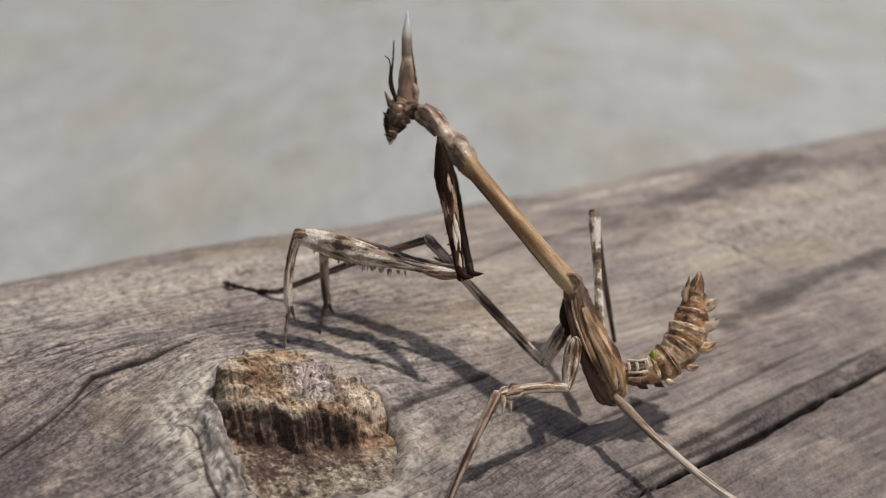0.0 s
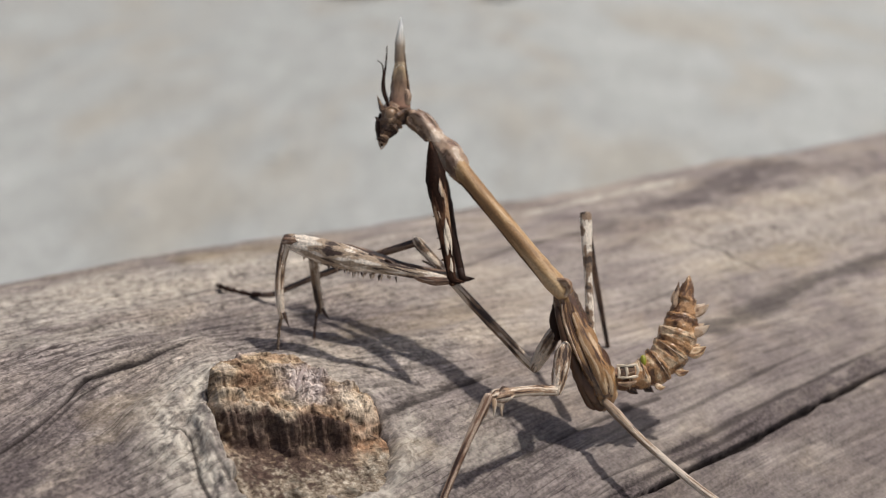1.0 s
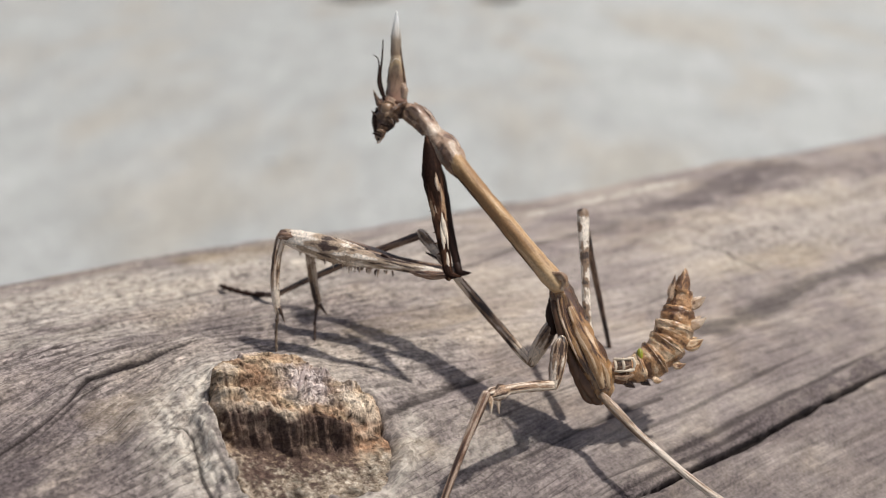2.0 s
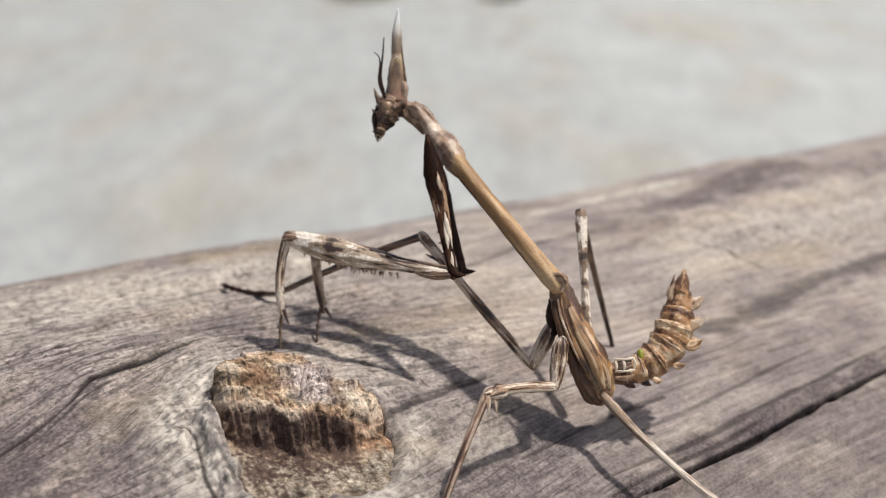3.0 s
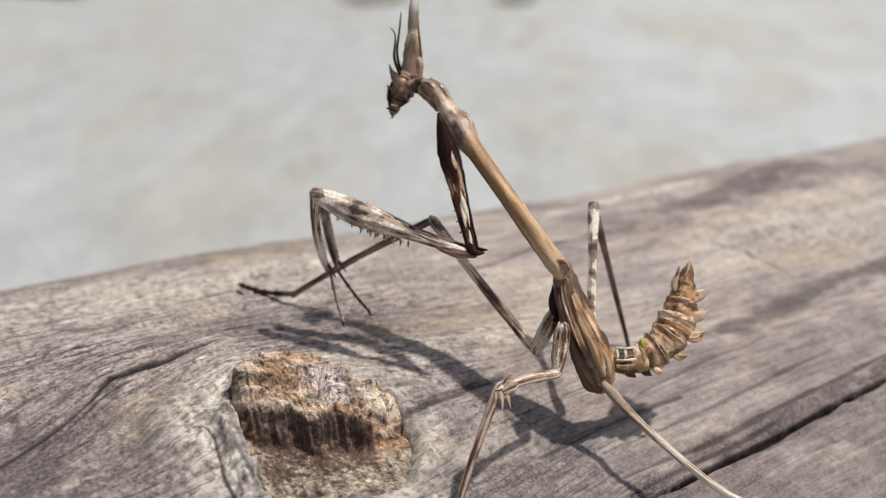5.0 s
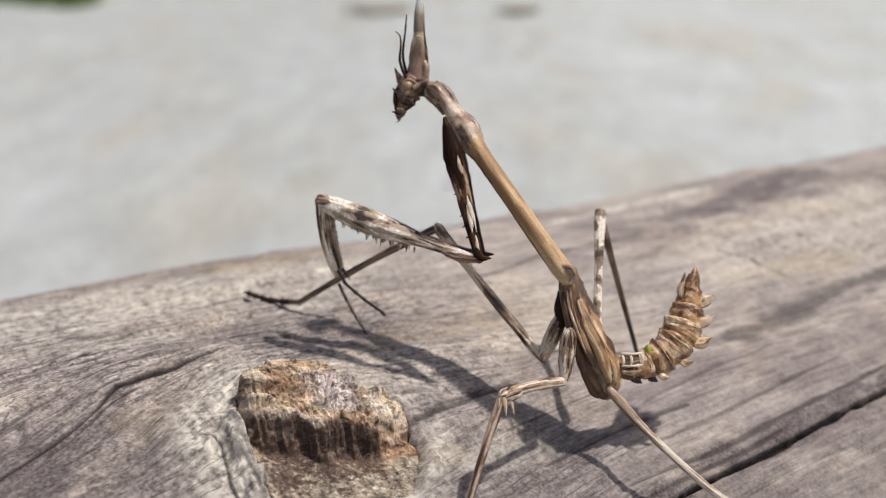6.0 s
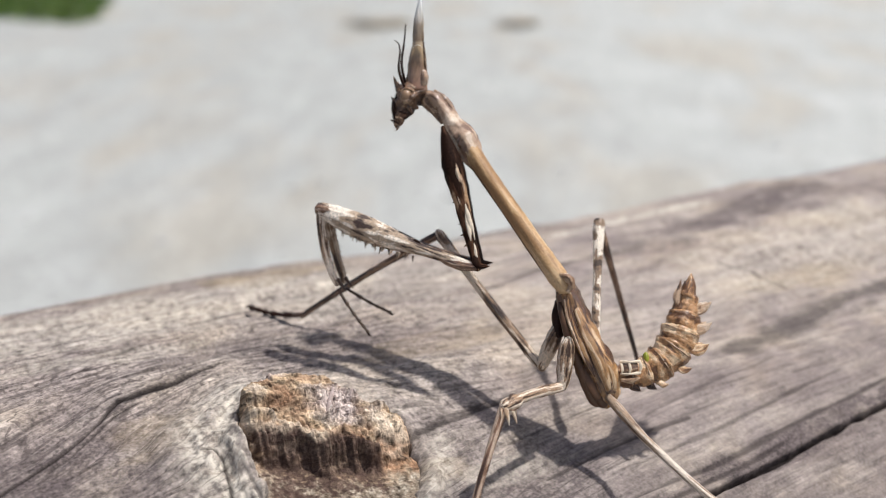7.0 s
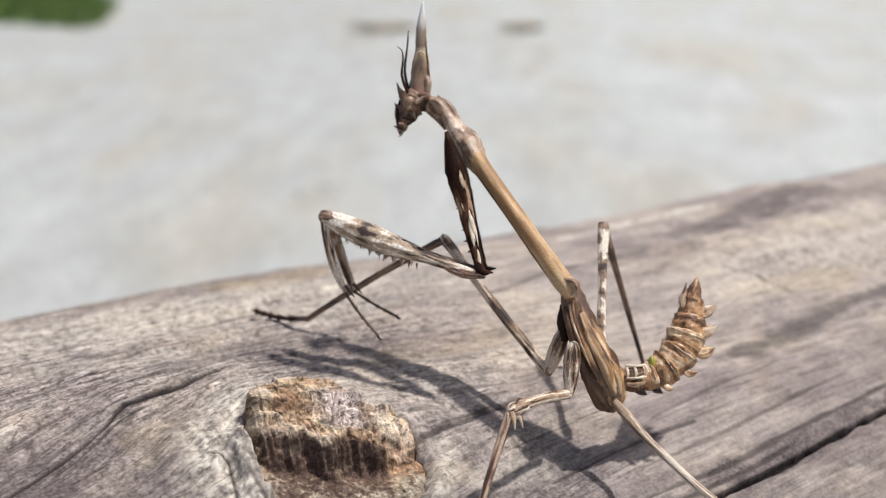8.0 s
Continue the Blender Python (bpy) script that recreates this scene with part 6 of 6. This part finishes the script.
    walk(MOVERS['mid_coxa'], [
        (0, pose(-0.002996, 0.004008, -0.000695, 90.00, -5.00, -101.16)),
        (0.5, pose(-0.002994, 0.004008, -0.000695, 90.00, -8.96, -101.15)),
        (1, pose(-0.002995, 0.004008, -0.000695, 90.00, -9.10, -102.34)),
        (1.5, pose(-0.002995, 0.004004, -0.000694, 90.00, -7.33, -101.64)),
        (2.8, pose(-0.003002, 0.004015, -0.000696, 90.00, 0.12, -100.02)),
        (3, pose(-0.002992, 0.004014, -0.000695, 90.00, -4.71, -100.65)),
        (3.2, pose(-0.003004, 0.004006, -0.000696, 90.00, 3.49, -103.99)),
        (3.5, pose(-0.003009, 0.004005, -0.000696, 90.00, -3.75, -104.66)),
        (3.7, pose(-0.003007, 0.004002, -0.000696, 90.00, -0.82, -104.07)),
        (3.8, pose(-0.003005, 0.004009, -0.000696, 90.00, 1.30, -103.53)),
        (3.9, pose(-0.003008, 0.004014, -0.000697, 90.00, 5.77, -102.62)),
        (4, pose(-0.003009, 0.004028, -0.000697, 90.00, 2.07, -98.92)),
        (4.1, pose(-0.003018, 0.004018, -0.000698, 90.00, 4.96, -101.61)),
        (4.2, pose(-0.003002, 0.004010, -0.000696, 90.00, 4.39, -105.61)),
        (4.4, pose(-0.003005, 0.004018, -0.000697, 90.00, 9.20, -102.23)),
        (4.5, pose(-0.002997, 0.004021, -0.000696, 90.00, -2.93, -99.29)),
        (6, pose(-0.002996, 0.004023, -0.000696, 90.00, 3.73, -95.39)),
        (6.5, pose(-0.002991, 0.004026, -0.000695, 90.00, 2.16, -96.95)),
        (7, pose(-0.002990, 0.004028, -0.000695, 90.00, 5.75, -96.74)),
        (7.5, pose(-0.002995, 0.004024, -0.000696, 90.00, 8.28, -94.37)),
        (8, pose(-0.002991, 0.004026, -0.000695, 90.00, 5.77, -94.49)),
    ])
    walk(MOVERS['mid_femur'], [
        (0, pose(-0.003676, 0.000555, -0.000388, 90.00, -44.16, 177.54)),
        (0.5, pose(-0.003643, 0.000704, -0.000176, 90.00, -44.17, 177.29)),
        (1, pose(-0.003715, 0.000707, -0.000164, 90.00, -45.13, 177.06)),
        (1.5, pose(-0.003676, 0.000685, -0.000271, 90.00, -44.31, 176.02)),
        (2.8, pose(-0.003611, 0.000556, -0.000710, 90.00, -44.97, -173.45)),
        (3, pose(-0.003638, 0.000572, -0.000409, 90.00, -41.04, 178.77)),
        (3.2, pose(-0.003851, 0.000600, -0.000919, 90.00, -42.00, 172.08)),
        (3.5, pose(-0.003939, 0.000451, -0.000441, 90.00, -45.15, 163.39)),
        (3.7, pose(-0.003884, 0.000503, -0.000641, 90.00, -42.53, 163.58)),
        (3.8, pose(-0.003921, 0.000219, -0.000749, 90.00, -45.44, 170.98)),
        (3.9, pose(-0.003792, 0.000508, -0.001059, 90.00, -46.96, 179.91)),
        (4, pose(-0.003581, 0.000389, -0.000818, 90.00, -49.25, -169.74)),
        (4.1, pose(-0.003762, 0.000400, -0.001007, 90.00, -50.10, -171.47)),
        (4.2, pose(-0.003954, 0.000598, -0.000973, 90.00, -46.41, 176.94)),
        (4.4, pose(-0.003784, 0.000430, -0.001282, 90.00, -48.65, -174.57)),
        (4.5, pose(-0.003559, 0.000576, -0.000523, 90.00, -48.02, -170.65)),
        (6, pose(-0.003345, 0.000335, -0.000924, 90.00, -45.78, -172.50)),
        (6.5, pose(-0.003422, 0.000492, -0.000832, 90.00, -45.95, -170.42)),
        (7, pose(-0.003393, 0.000595, -0.001058, 90.00, -46.64, -168.84)),
        (7.5, pose(-0.003257, 0.000554, -0.001214, 90.00, -46.01, -170.10)),
        (8, pose(-0.003275, 0.000417, -0.001058, 90.00, -46.69, -171.92)),
    ])
    walk(MOVERS['mid_tibia'], [
        (0, pose(-0.009228, 0.000793, 0.005007, 90.00, -11.41, -115.28)),
        (0.5, pose(-0.009170, 0.000965, 0.005198, 90.00, -10.11, -114.76)),
        (1, pose(-0.009147, 0.000986, 0.005300, 90.00, -9.73, -114.57)),
        (1.5, pose(-0.009187, 0.001068, 0.005121, 90.00, -10.41, -114.25)),
        (2.8, pose(-0.008665, -0.000024, 0.004372, 90.00, -12.29, -111.58)),
        (3, pose(-0.009080, 0.000689, 0.004330, 90.00, -13.26, -113.37)),
        (3.2, pose(-0.009164, 0.001339, 0.003914, 90.00, -14.47, -113.86)),
        (3.5, pose(-0.008800, 0.001901, 0.004661, 90.00, -13.39, -105.93)),
        (3.7, pose(-0.008984, 0.002006, 0.004239, 90.00, -14.02, -109.56)),
        (3.8, pose(-0.008901, 0.001010, 0.004371, 90.00, -12.46, -109.46)),
        (3.9, pose(-0.008690, 0.000515, 0.004184, 90.00, -11.76, -109.29)),
        (4, pose(-0.008189, -0.000445, 0.004619, 90.00, -8.59, -104.24)),
        (4.1, pose(-0.008317, -0.000283, 0.004500, 90.00, -10.04, -106.55)),
        (4.2, pose(-0.008897, 0.000863, 0.004226, 90.00, -12.28, -113.19)),
        (4.4, pose(-0.008484, -0.000017, 0.004082, 90.00, -10.69, -108.84)),
        (4.5, pose(-0.008285, -0.000201, 0.004801, 90.00, -10.17, -109.13)),
        (6, pose(-0.008306, -0.000319, 0.004219, 90.00, -11.37, -107.09)),
        (6.5, pose(-0.008330, -0.000336, 0.004312, 90.00, -11.29, -107.99)),
        (7, pose(-0.008205, -0.000355, 0.004134, 90.00, -11.05, -107.64)),
        (7.5, pose(-0.008158, -0.000301, 0.003937, 90.00, -12.62, -108.55)),
        (8, pose(-0.008124, -0.000273, 0.004137, 90.00, -11.28, -108.51)),
    ])
    walk(MOVERS['mid_coxa.001'], [
        (0, pose(-0.003360, 0.005126, -0.003200, 90.00, 15.64, -118.96)),
        (0.5, pose(-0.003360, 0.005126, -0.003200, 90.00, 15.99, -118.46)),
        (1, pose(-0.003360, 0.005126, -0.003200, 90.00, 15.74, -118.53)),
        (1.5, pose(-0.003360, 0.005126, -0.003200, 90.00, 15.12, -119.19)),
        (2.8, pose(-0.003360, 0.005126, -0.003200, 90.00, 18.09, -115.11)),
        (3, pose(-0.003360, 0.005126, -0.003200, 90.00, 13.95, -116.15)),
        (3.2, pose(-0.003360, 0.005126, -0.003200, 90.00, 18.83, -119.90)),
        (3.5, pose(-0.003360, 0.005126, -0.003200, 90.00, 18.65, -119.62)),
        (3.7, pose(-0.003360, 0.005126, -0.003200, 90.00, 18.21, -117.28)),
        (3.8, pose(-0.003360, 0.005126, -0.003200, 90.00, 17.83, -117.33)),
        (3.9, pose(-0.003360, 0.005126, -0.003200, 90.00, 22.18, -114.08)),
        (4, pose(-0.003360, 0.005126, -0.003200, 90.00, 18.05, -115.89)),
        (4.1, pose(-0.003360, 0.005126, -0.003200, 90.00, 11.23, -114.85)),
        (4.2, pose(-0.003360, 0.005126, -0.003200, 90.00, 15.83, -119.29)),
        (4.4, pose(-0.003360, 0.005126, -0.003200, 90.00, 17.68, -115.00)),
        (4.5, pose(-0.003360, 0.005126, -0.003200, 90.00, 16.98, -115.03)),
        (6, pose(-0.003360, 0.005126, -0.003200, 90.00, 18.86, -111.13)),
        (6.5, pose(-0.003360, 0.005126, -0.003200, 90.00, 18.79, -113.01)),
        (7, pose(-0.003360, 0.005126, -0.003200, 90.00, 22.58, -110.60)),
        (7.5, pose(-0.003360, 0.005126, -0.003200, 90.00, 22.33, -108.73)),
        (8, pose(-0.003360, 0.005126, -0.003200, 90.00, 23.31, -109.10)),
    ])
    walk(MOVERS['mid_femur.001'], [
        (0, pose(-0.005090, 0.002001, -0.004200, 90.00, 14.92, 132.90)),
        (0.5, pose(-0.005052, 0.002004, -0.004218, 90.00, 10.06, 132.19)),
        (1, pose(-0.005059, 0.002000, -0.004203, 90.00, 11.03, 132.79)),
        (1.5, pose(-0.005119, 0.001978, -0.004174, 90.00, 12.46, 132.46)),
        (2.8, pose(-0.004872, 0.001899, -0.004364, 90.00, 18.26, 125.92)),
        (3, pose(-0.004968, 0.001851, -0.004106, 90.00, 13.72, 129.06)),
        (3.2, pose(-0.005140, 0.002030, -0.004418, 90.00, 13.36, 127.83)),
        (3.5, pose(-0.005068, 0.002122, -0.004366, 90.00, 6.95, 126.74)),
        (3.7, pose(-0.004984, 0.001978, -0.004365, 90.00, 6.26, 128.26)),
        (3.8, pose(-0.005004, 0.001944, -0.004352, 90.00, 11.78, 129.45)),
        (3.9, pose(-0.004781, 0.001946, -0.004620, 90.00, 14.97, 127.24)),
        (4, pose(-0.004929, 0.001894, -0.004371, 90.00, 18.11, 114.36)),
        (4.1, pose(-0.005022, 0.001538, -0.003985, 90.00, 22.30, 116.48)),
        (4.2, pose(-0.005171, 0.001896, -0.004250, 90.00, 17.10, 128.86)),
        (4.4, pose(-0.004941, 0.001737, -0.004392, 90.00, 17.01, 129.68)),
        (4.5, pose(-0.004869, 0.001894, -0.004289, 90.00, 16.04, 128.81)),
        (6, pose(-0.004654, 0.001778, -0.004426, 90.00, 16.26, 129.25)),
        (6.5, pose(-0.004754, 0.001842, -0.004414, 90.00, 16.08, 127.48)),
        (7, pose(-0.004577, 0.001887, -0.004639, 90.00, 15.61, 126.84)),
        (7.5, pose(-0.004476, 0.001836, -0.004627, 90.00, 14.22, 127.45)),
        (8, pose(-0.004487, 0.001872, -0.004684, 90.00, 15.20, 126.93)),
    ])
    walk(MOVERS['mid_tibia.001'], [
        (0, pose(-0.014266, 0.011875, -0.007792, 90.00, 28.34, -161.12)),
        (0.5, pose(-0.014277, 0.012181, -0.006654, 90.00, 32.80, -160.21)),
        (1, pose(-0.014361, 0.012047, -0.006872, 90.00, 31.93, -160.59)),
        (1.5, pose(-0.014315, 0.012027, -0.007183, 90.00, 31.44, -160.62)),
        (2.8, pose(-0.012643, 0.012628, -0.008735, 90.00, 26.08, -155.31)),
        (3, pose(-0.013508, 0.012373, -0.007415, 90.00, 31.12, -160.06)),
        (3.2, pose(-0.013465, 0.012749, -0.007642, 90.00, 30.63, -162.49)),
        (3.5, pose(-0.013351, 0.013219, -0.006053, 90.00, 35.26, -157.24)),
        (3.7, pose(-0.013570, 0.012867, -0.005886, 90.00, 36.33, -161.30)),
        (3.8, pose(-0.013680, 0.012490, -0.007201, 90.00, 32.11, -157.50)),
        (3.9, pose(-0.012937, 0.012674, -0.008224, 90.00, 29.14, -156.03)),
        (4, pose(-0.010397, 0.013973, -0.008708, 90.00, 28.03, -150.25)),
        (4.1, pose(-0.010777, 0.013091, -0.009278, 90.00, 24.84, -154.21)),
        (4.2, pose(-0.013538, 0.012278, -0.008351, 90.00, 28.11, -159.86)),
        (4.4, pose(-0.013458, 0.012004, -0.008473, 90.00, 29.05, -153.89)),
        (4.5, pose(-0.013271, 0.012341, -0.008144, 90.00, 29.14, -152.22)),
        (6, pose(-0.013128, 0.012148, -0.008332, 90.00, 30.11, -151.67)),
        (6.5, pose(-0.012911, 0.012479, -0.008277, 90.00, 30.17, -151.13)),
        (7, pose(-0.012633, 0.012640, -0.008393, 90.00, 30.41, -150.40)),
        (7.5, pose(-0.012699, 0.012571, -0.008054, 90.00, 31.03, -151.46)),
        (8, pose(-0.012576, 0.012633, -0.008342, 90.00, 30.47, -151.26)),
    ])
    walk(MOVERS['mid_tarsus.001'], [
        (0, pose(-0.027716, 0.007276, -0.015458, 90.00, 23.88, 173.21)),
        (0.5, pose(-0.027321, 0.007487, -0.015590, 90.00, 24.25, 172.71)),
        (1, pose(-0.027459, 0.007433, -0.015526, 90.00, 24.08, 172.60)),
        (1.5, pose(-0.027415, 0.007418, -0.015674, 90.00, 24.16, 172.40)),
        (2.8, pose(-0.025629, 0.006659, -0.015729, 90.00, 23.90, 175.06)),
        (3, pose(-0.026537, 0.007647, -0.015783, 90.00, 24.75, 171.94)),
        (3.2, pose(-0.026745, 0.008559, -0.015888, 90.00, 23.69, 169.74)),
        (3.5, pose(-0.025837, 0.007981, -0.015625, 90.00, 23.56, 169.32)),
        (3.7, pose(-0.026371, 0.008535, -0.015825, 90.00, 23.46, 169.58)),
        (3.8, pose(-0.026431, 0.007208, -0.015863, 90.00, 23.67, 171.33)),
        (3.9, pose(-0.025761, 0.006974, -0.016047, 90.00, 23.73, 171.53)),
        (4, pose(-0.022506, 0.007051, -0.016135, 90.00, 25.25, 171.13)),
        (4.1, pose(-0.023637, 0.006877, -0.015889, 90.00, 23.54, 173.16)),
        (4.2, pose(-0.026785, 0.007419, -0.015889, 90.00, 23.72, 172.44)),
        (4.4, pose(-0.026058, 0.005828, -0.016267, 90.00, 23.76, 174.91)),
        (4.5, pose(-0.025610, 0.005841, -0.015919, 90.00, 24.90, 173.82)),
        (6, pose(-0.025277, 0.005598, -0.016336, 90.00, 25.35, 173.38)),
        (6.5, pose(-0.024980, 0.005824, -0.016290, 90.00, 25.97, 173.02)),
        (7, pose(-0.024602, 0.005841, -0.016473, 90.00, 26.21, 173.46)),
        (7.5, pose(-0.024801, 0.005988, -0.016342, 90.00, 25.73, 173.60)),
        (8, pose(-0.024652, 0.006009, -0.016446, 90.00, 26.10, 173.01)),
    ])
    walk(MOVERS['hind_femur'], [
        (0, pose(0.000312, -0.000454, -0.000871, 90.00, -21.34, -37.74)),
        (0.5, pose(0.000316, -0.000455, -0.000870, 90.00, -27.45, -38.43)),
        (1, pose(0.000313, -0.000454, -0.000870, 90.00, -28.36, -37.66)),
        (1.5, pose(0.000313, -0.000464, -0.000869, 90.00, -28.38, -37.74)),
        (2.8, pose(0.000296, -0.000434, -0.000876, 90.00, -19.86, -40.06)),
        (3, pose(0.000321, -0.000438, -0.000871, 90.00, -24.28, -40.78)),
        (3.2, pose(0.000290, -0.000459, -0.000873, 90.00, -24.21, -41.25)),
        (3.5, pose(0.000276, -0.000464, -0.000875, 90.00, -23.93, -38.32)),
        (3.7, pose(0.000281, -0.000470, -0.000873, 90.00, -29.65, -39.64)),
        (3.8, pose(0.000286, -0.000451, -0.000875, 90.00, -21.90, -39.95)),
        (3.9, pose(0.000277, -0.000439, -0.000878, 90.00, -16.77, -40.98)),
        (4, pose(0.000275, -0.000398, -0.000882, 90.00, -16.76, -48.83)),
        (4.1, pose(0.000250, -0.000426, -0.000882, 90.00, -16.13, -44.96)),
        (4.2, pose(0.000294, -0.000449, -0.000874, 90.00, -18.19, -38.97)),
        (4.4, pose(0.000287, -0.000428, -0.000878, 90.00, -15.57, -38.26)),
        (4.5, pose(0.000309, -0.000419, -0.000875, 90.00, -18.47, -37.32)),
        (6, pose(0.000313, -0.000412, -0.000875, 90.00, -17.03, -39.87)),
        (6.5, pose(0.000325, -0.000403, -0.000874, 90.00, -24.35, -39.95)),
        (7, pose(0.000329, -0.000397, -0.000874, 90.00, -24.92, -41.64)),
        (7.5, pose(0.000316, -0.000409, -0.000875, 90.00, -33.19, -42.96)),
        (8, pose(0.000326, -0.000403, -0.000874, 90.00, -30.21, -42.14)),
    ])
    walk(MOVERS['hind_tibia'], [
        (0, pose(0.009656, -0.007687, 0.003623, 90.00, 41.32, -46.81)),
        (0.5, pose(0.008797, -0.007186, 0.004610, 90.00, 39.43, -43.83)),
        (1, pose(0.008790, -0.006996, 0.004762, 90.00, 39.97, -44.06)),
        (1.5, pose(0.008751, -0.006997, 0.004748, 90.00, 39.64, -44.15)),
        (2.8, pose(0.009457, -0.008140, 0.003330, 90.00, 31.53, -46.92)),
        (3, pose(0.008858, -0.007800, 0.004078, 90.00, 36.12, -40.73)),
        (3.2, pose(0.008563, -0.007715, 0.003924, 90.00, 38.47, -43.51)),
        (3.5, pose(0.009174, -0.007499, 0.004026, 90.00, 32.85, -32.50)),
        (3.7, pose(0.008306, -0.007122, 0.004907, 90.00, 38.07, -35.38)),
        (3.8, pose(0.009025, -0.007772, 0.003569, 90.00, 34.31, -38.73)),
        (3.9, pose(0.009914, -0.008809, 0.002874, 90.00, 35.09, -43.02)),
        (4, pose(0.010656, -0.011084, 0.003606, 90.00, 33.40, -39.91)),
        (4.1, pose(0.010408, -0.010570, 0.003245, 90.00, 35.52, -43.48)),
        (4.2, pose(0.009618, -0.007993, 0.002943, 90.00, 37.06, -45.90)),
        (4.4, pose(0.010346, -0.008361, 0.002595, 90.00, 35.64, -42.58)),
        (4.5, pose(0.010529, -0.008208, 0.003331, 90.00, 32.45, -41.20)),
        (6, pose(0.010157, -0.008633, 0.002961, 90.00, 29.23, -34.14)),
        (6.5, pose(0.008763, -0.007466, 0.003956, 90.00, 25.19, -38.20)),
        (7, pose(0.008458, -0.007616, 0.004024, 90.00, 24.74, -36.32)),
        (7.5, pose(0.007533, -0.007125, 0.005414, 90.00, 28.95, -35.55)),
        (8, pose(0.007910, -0.007258, 0.004918, 90.00, 27.13, -36.43)),
    ])
    walk(MOVERS['hind_femur.001'], [
        (0, pose(-0.000474, 0.002177, -0.003800, 90.00, 17.61, 90.57)),
        (0.5, pose(-0.000474, 0.002177, -0.003800, 90.00, 14.82, 90.84)),
        (1, pose(-0.000474, 0.002177, -0.003800, 90.00, 14.17, 90.45)),
        (1.5, pose(-0.000474, 0.002177, -0.003800, 90.00, 15.06, 90.11)),
        (2.8, pose(-0.000474, 0.002177, -0.003800, 90.00, 22.54, 88.39)),
        (3, pose(-0.000474, 0.002177, -0.003800, 90.00, 16.27, 89.91)),
        (3.2, pose(-0.000474, 0.002177, -0.003800, 90.00, 17.41, 87.86)),
        (3.5, pose(-0.000474, 0.002177, -0.003800, 90.00, 13.82, 84.83)),
        (3.7, pose(-0.000474, 0.002177, -0.003800, 90.00, 13.94, 85.88)),
        (3.8, pose(-0.000474, 0.002177, -0.003800, 90.00, 18.99, 87.46)),
        (3.9, pose(-0.000474, 0.002177, -0.003800, 90.00, 23.07, 86.14)),
        (4, pose(-0.000474, 0.002177, -0.003800, 90.00, 27.43, 83.36)),
        (4.1, pose(-0.000474, 0.002177, -0.003800, 90.00, 29.46, 85.38)),
        (4.2, pose(-0.000474, 0.002177, -0.003800, 90.00, 18.97, 87.42)),
        (4.4, pose(-0.000474, 0.002177, -0.003800, 90.00, 23.93, 89.51)),
        (4.5, pose(-0.000474, 0.002177, -0.003800, 90.00, 20.23, 86.90)),
        (6, pose(-0.000474, 0.002177, -0.003800, 90.00, 21.73, 86.13)),
        (6.5, pose(-0.000474, 0.002177, -0.003800, 90.00, 20.28, 84.63)),
        (7, pose(-0.000474, 0.002177, -0.003800, 90.00, 21.34, 84.39)),
        (7.5, pose(-0.000474, 0.002177, -0.003800, 90.00, 21.56, 84.95)),
        (8, pose(-0.000474, 0.002177, -0.003800, 90.00, 21.19, 84.57)),
    ])
    walk(MOVERS['hind_tibia.001'], [
        (0, pose(-0.000590, 0.013830, -0.007500, 90.00, 28.25, -76.69)),
        (0.5, pose(-0.000646, 0.013848, -0.006888, 90.00, 30.04, -74.70)),
        (1, pose(-0.000566, 0.013729, -0.006717, 90.00, 31.21, -75.09)),
        (1.5, pose(-0.000497, 0.013813, -0.006932, 90.00, 30.38, -75.37)),
        (2.8, pose(-0.000148, 0.013785, -0.008618, 90.00, 21.99, -73.80)),
        (3, pose(-0.000456, 0.013740, -0.007175, 90.00, 28.35, -72.47)),
        (3.2, pose(-0.000045, 0.013659, -0.007403, 90.00, 30.36, -75.33)),
        (3.5, pose(0.000572, 0.013741, -0.006656, 90.00, 31.36, -70.79)),
        (3.7, pose(0.000345, 0.013567, -0.006636, 90.00, 33.73, -72.81)),
        (3.8, pose(0.000034, 0.013628, -0.007744, 90.00, 27.93, -73.33)),
        (3.9, pose(0.000295, 0.013563, -0.008660, 90.00, 24.10, -73.77)),
        (4, pose(0.000830, 0.013379, -0.009653, 90.00, 15.60, -67.82)),
        (4.1, pose(0.000405, 0.013071, -0.009974, 90.00, 17.05, -70.28)),
        (4.2, pose(0.000038, 0.013567, -0.007719, 90.00, 29.03, -76.27)),
        (4.4, pose(-0.000377, 0.013610, -0.008874, 90.00, 24.17, -71.79)),
        (4.5, pose(0.000152, 0.013753, -0.008071, 90.00, 23.41, -71.44)),
        (6, pose(0.000291, 0.013477, -0.008314, 90.00, 23.25, -69.82)),
        (6.5, pose(0.000615, 0.013756, -0.008098, 90.00, 22.20, -71.28)),
        (7, pose(0.000653, 0.013663, -0.008310, 90.00, 21.65, -70.31)),
        (7.5, pose(0.000542, 0.013679, -0.008363, 90.00, 22.04, -70.71)),
        (8, pose(0.000624, 0.013729, -0.008299, 90.00, 21.71, -70.41)),
    ])


motions()
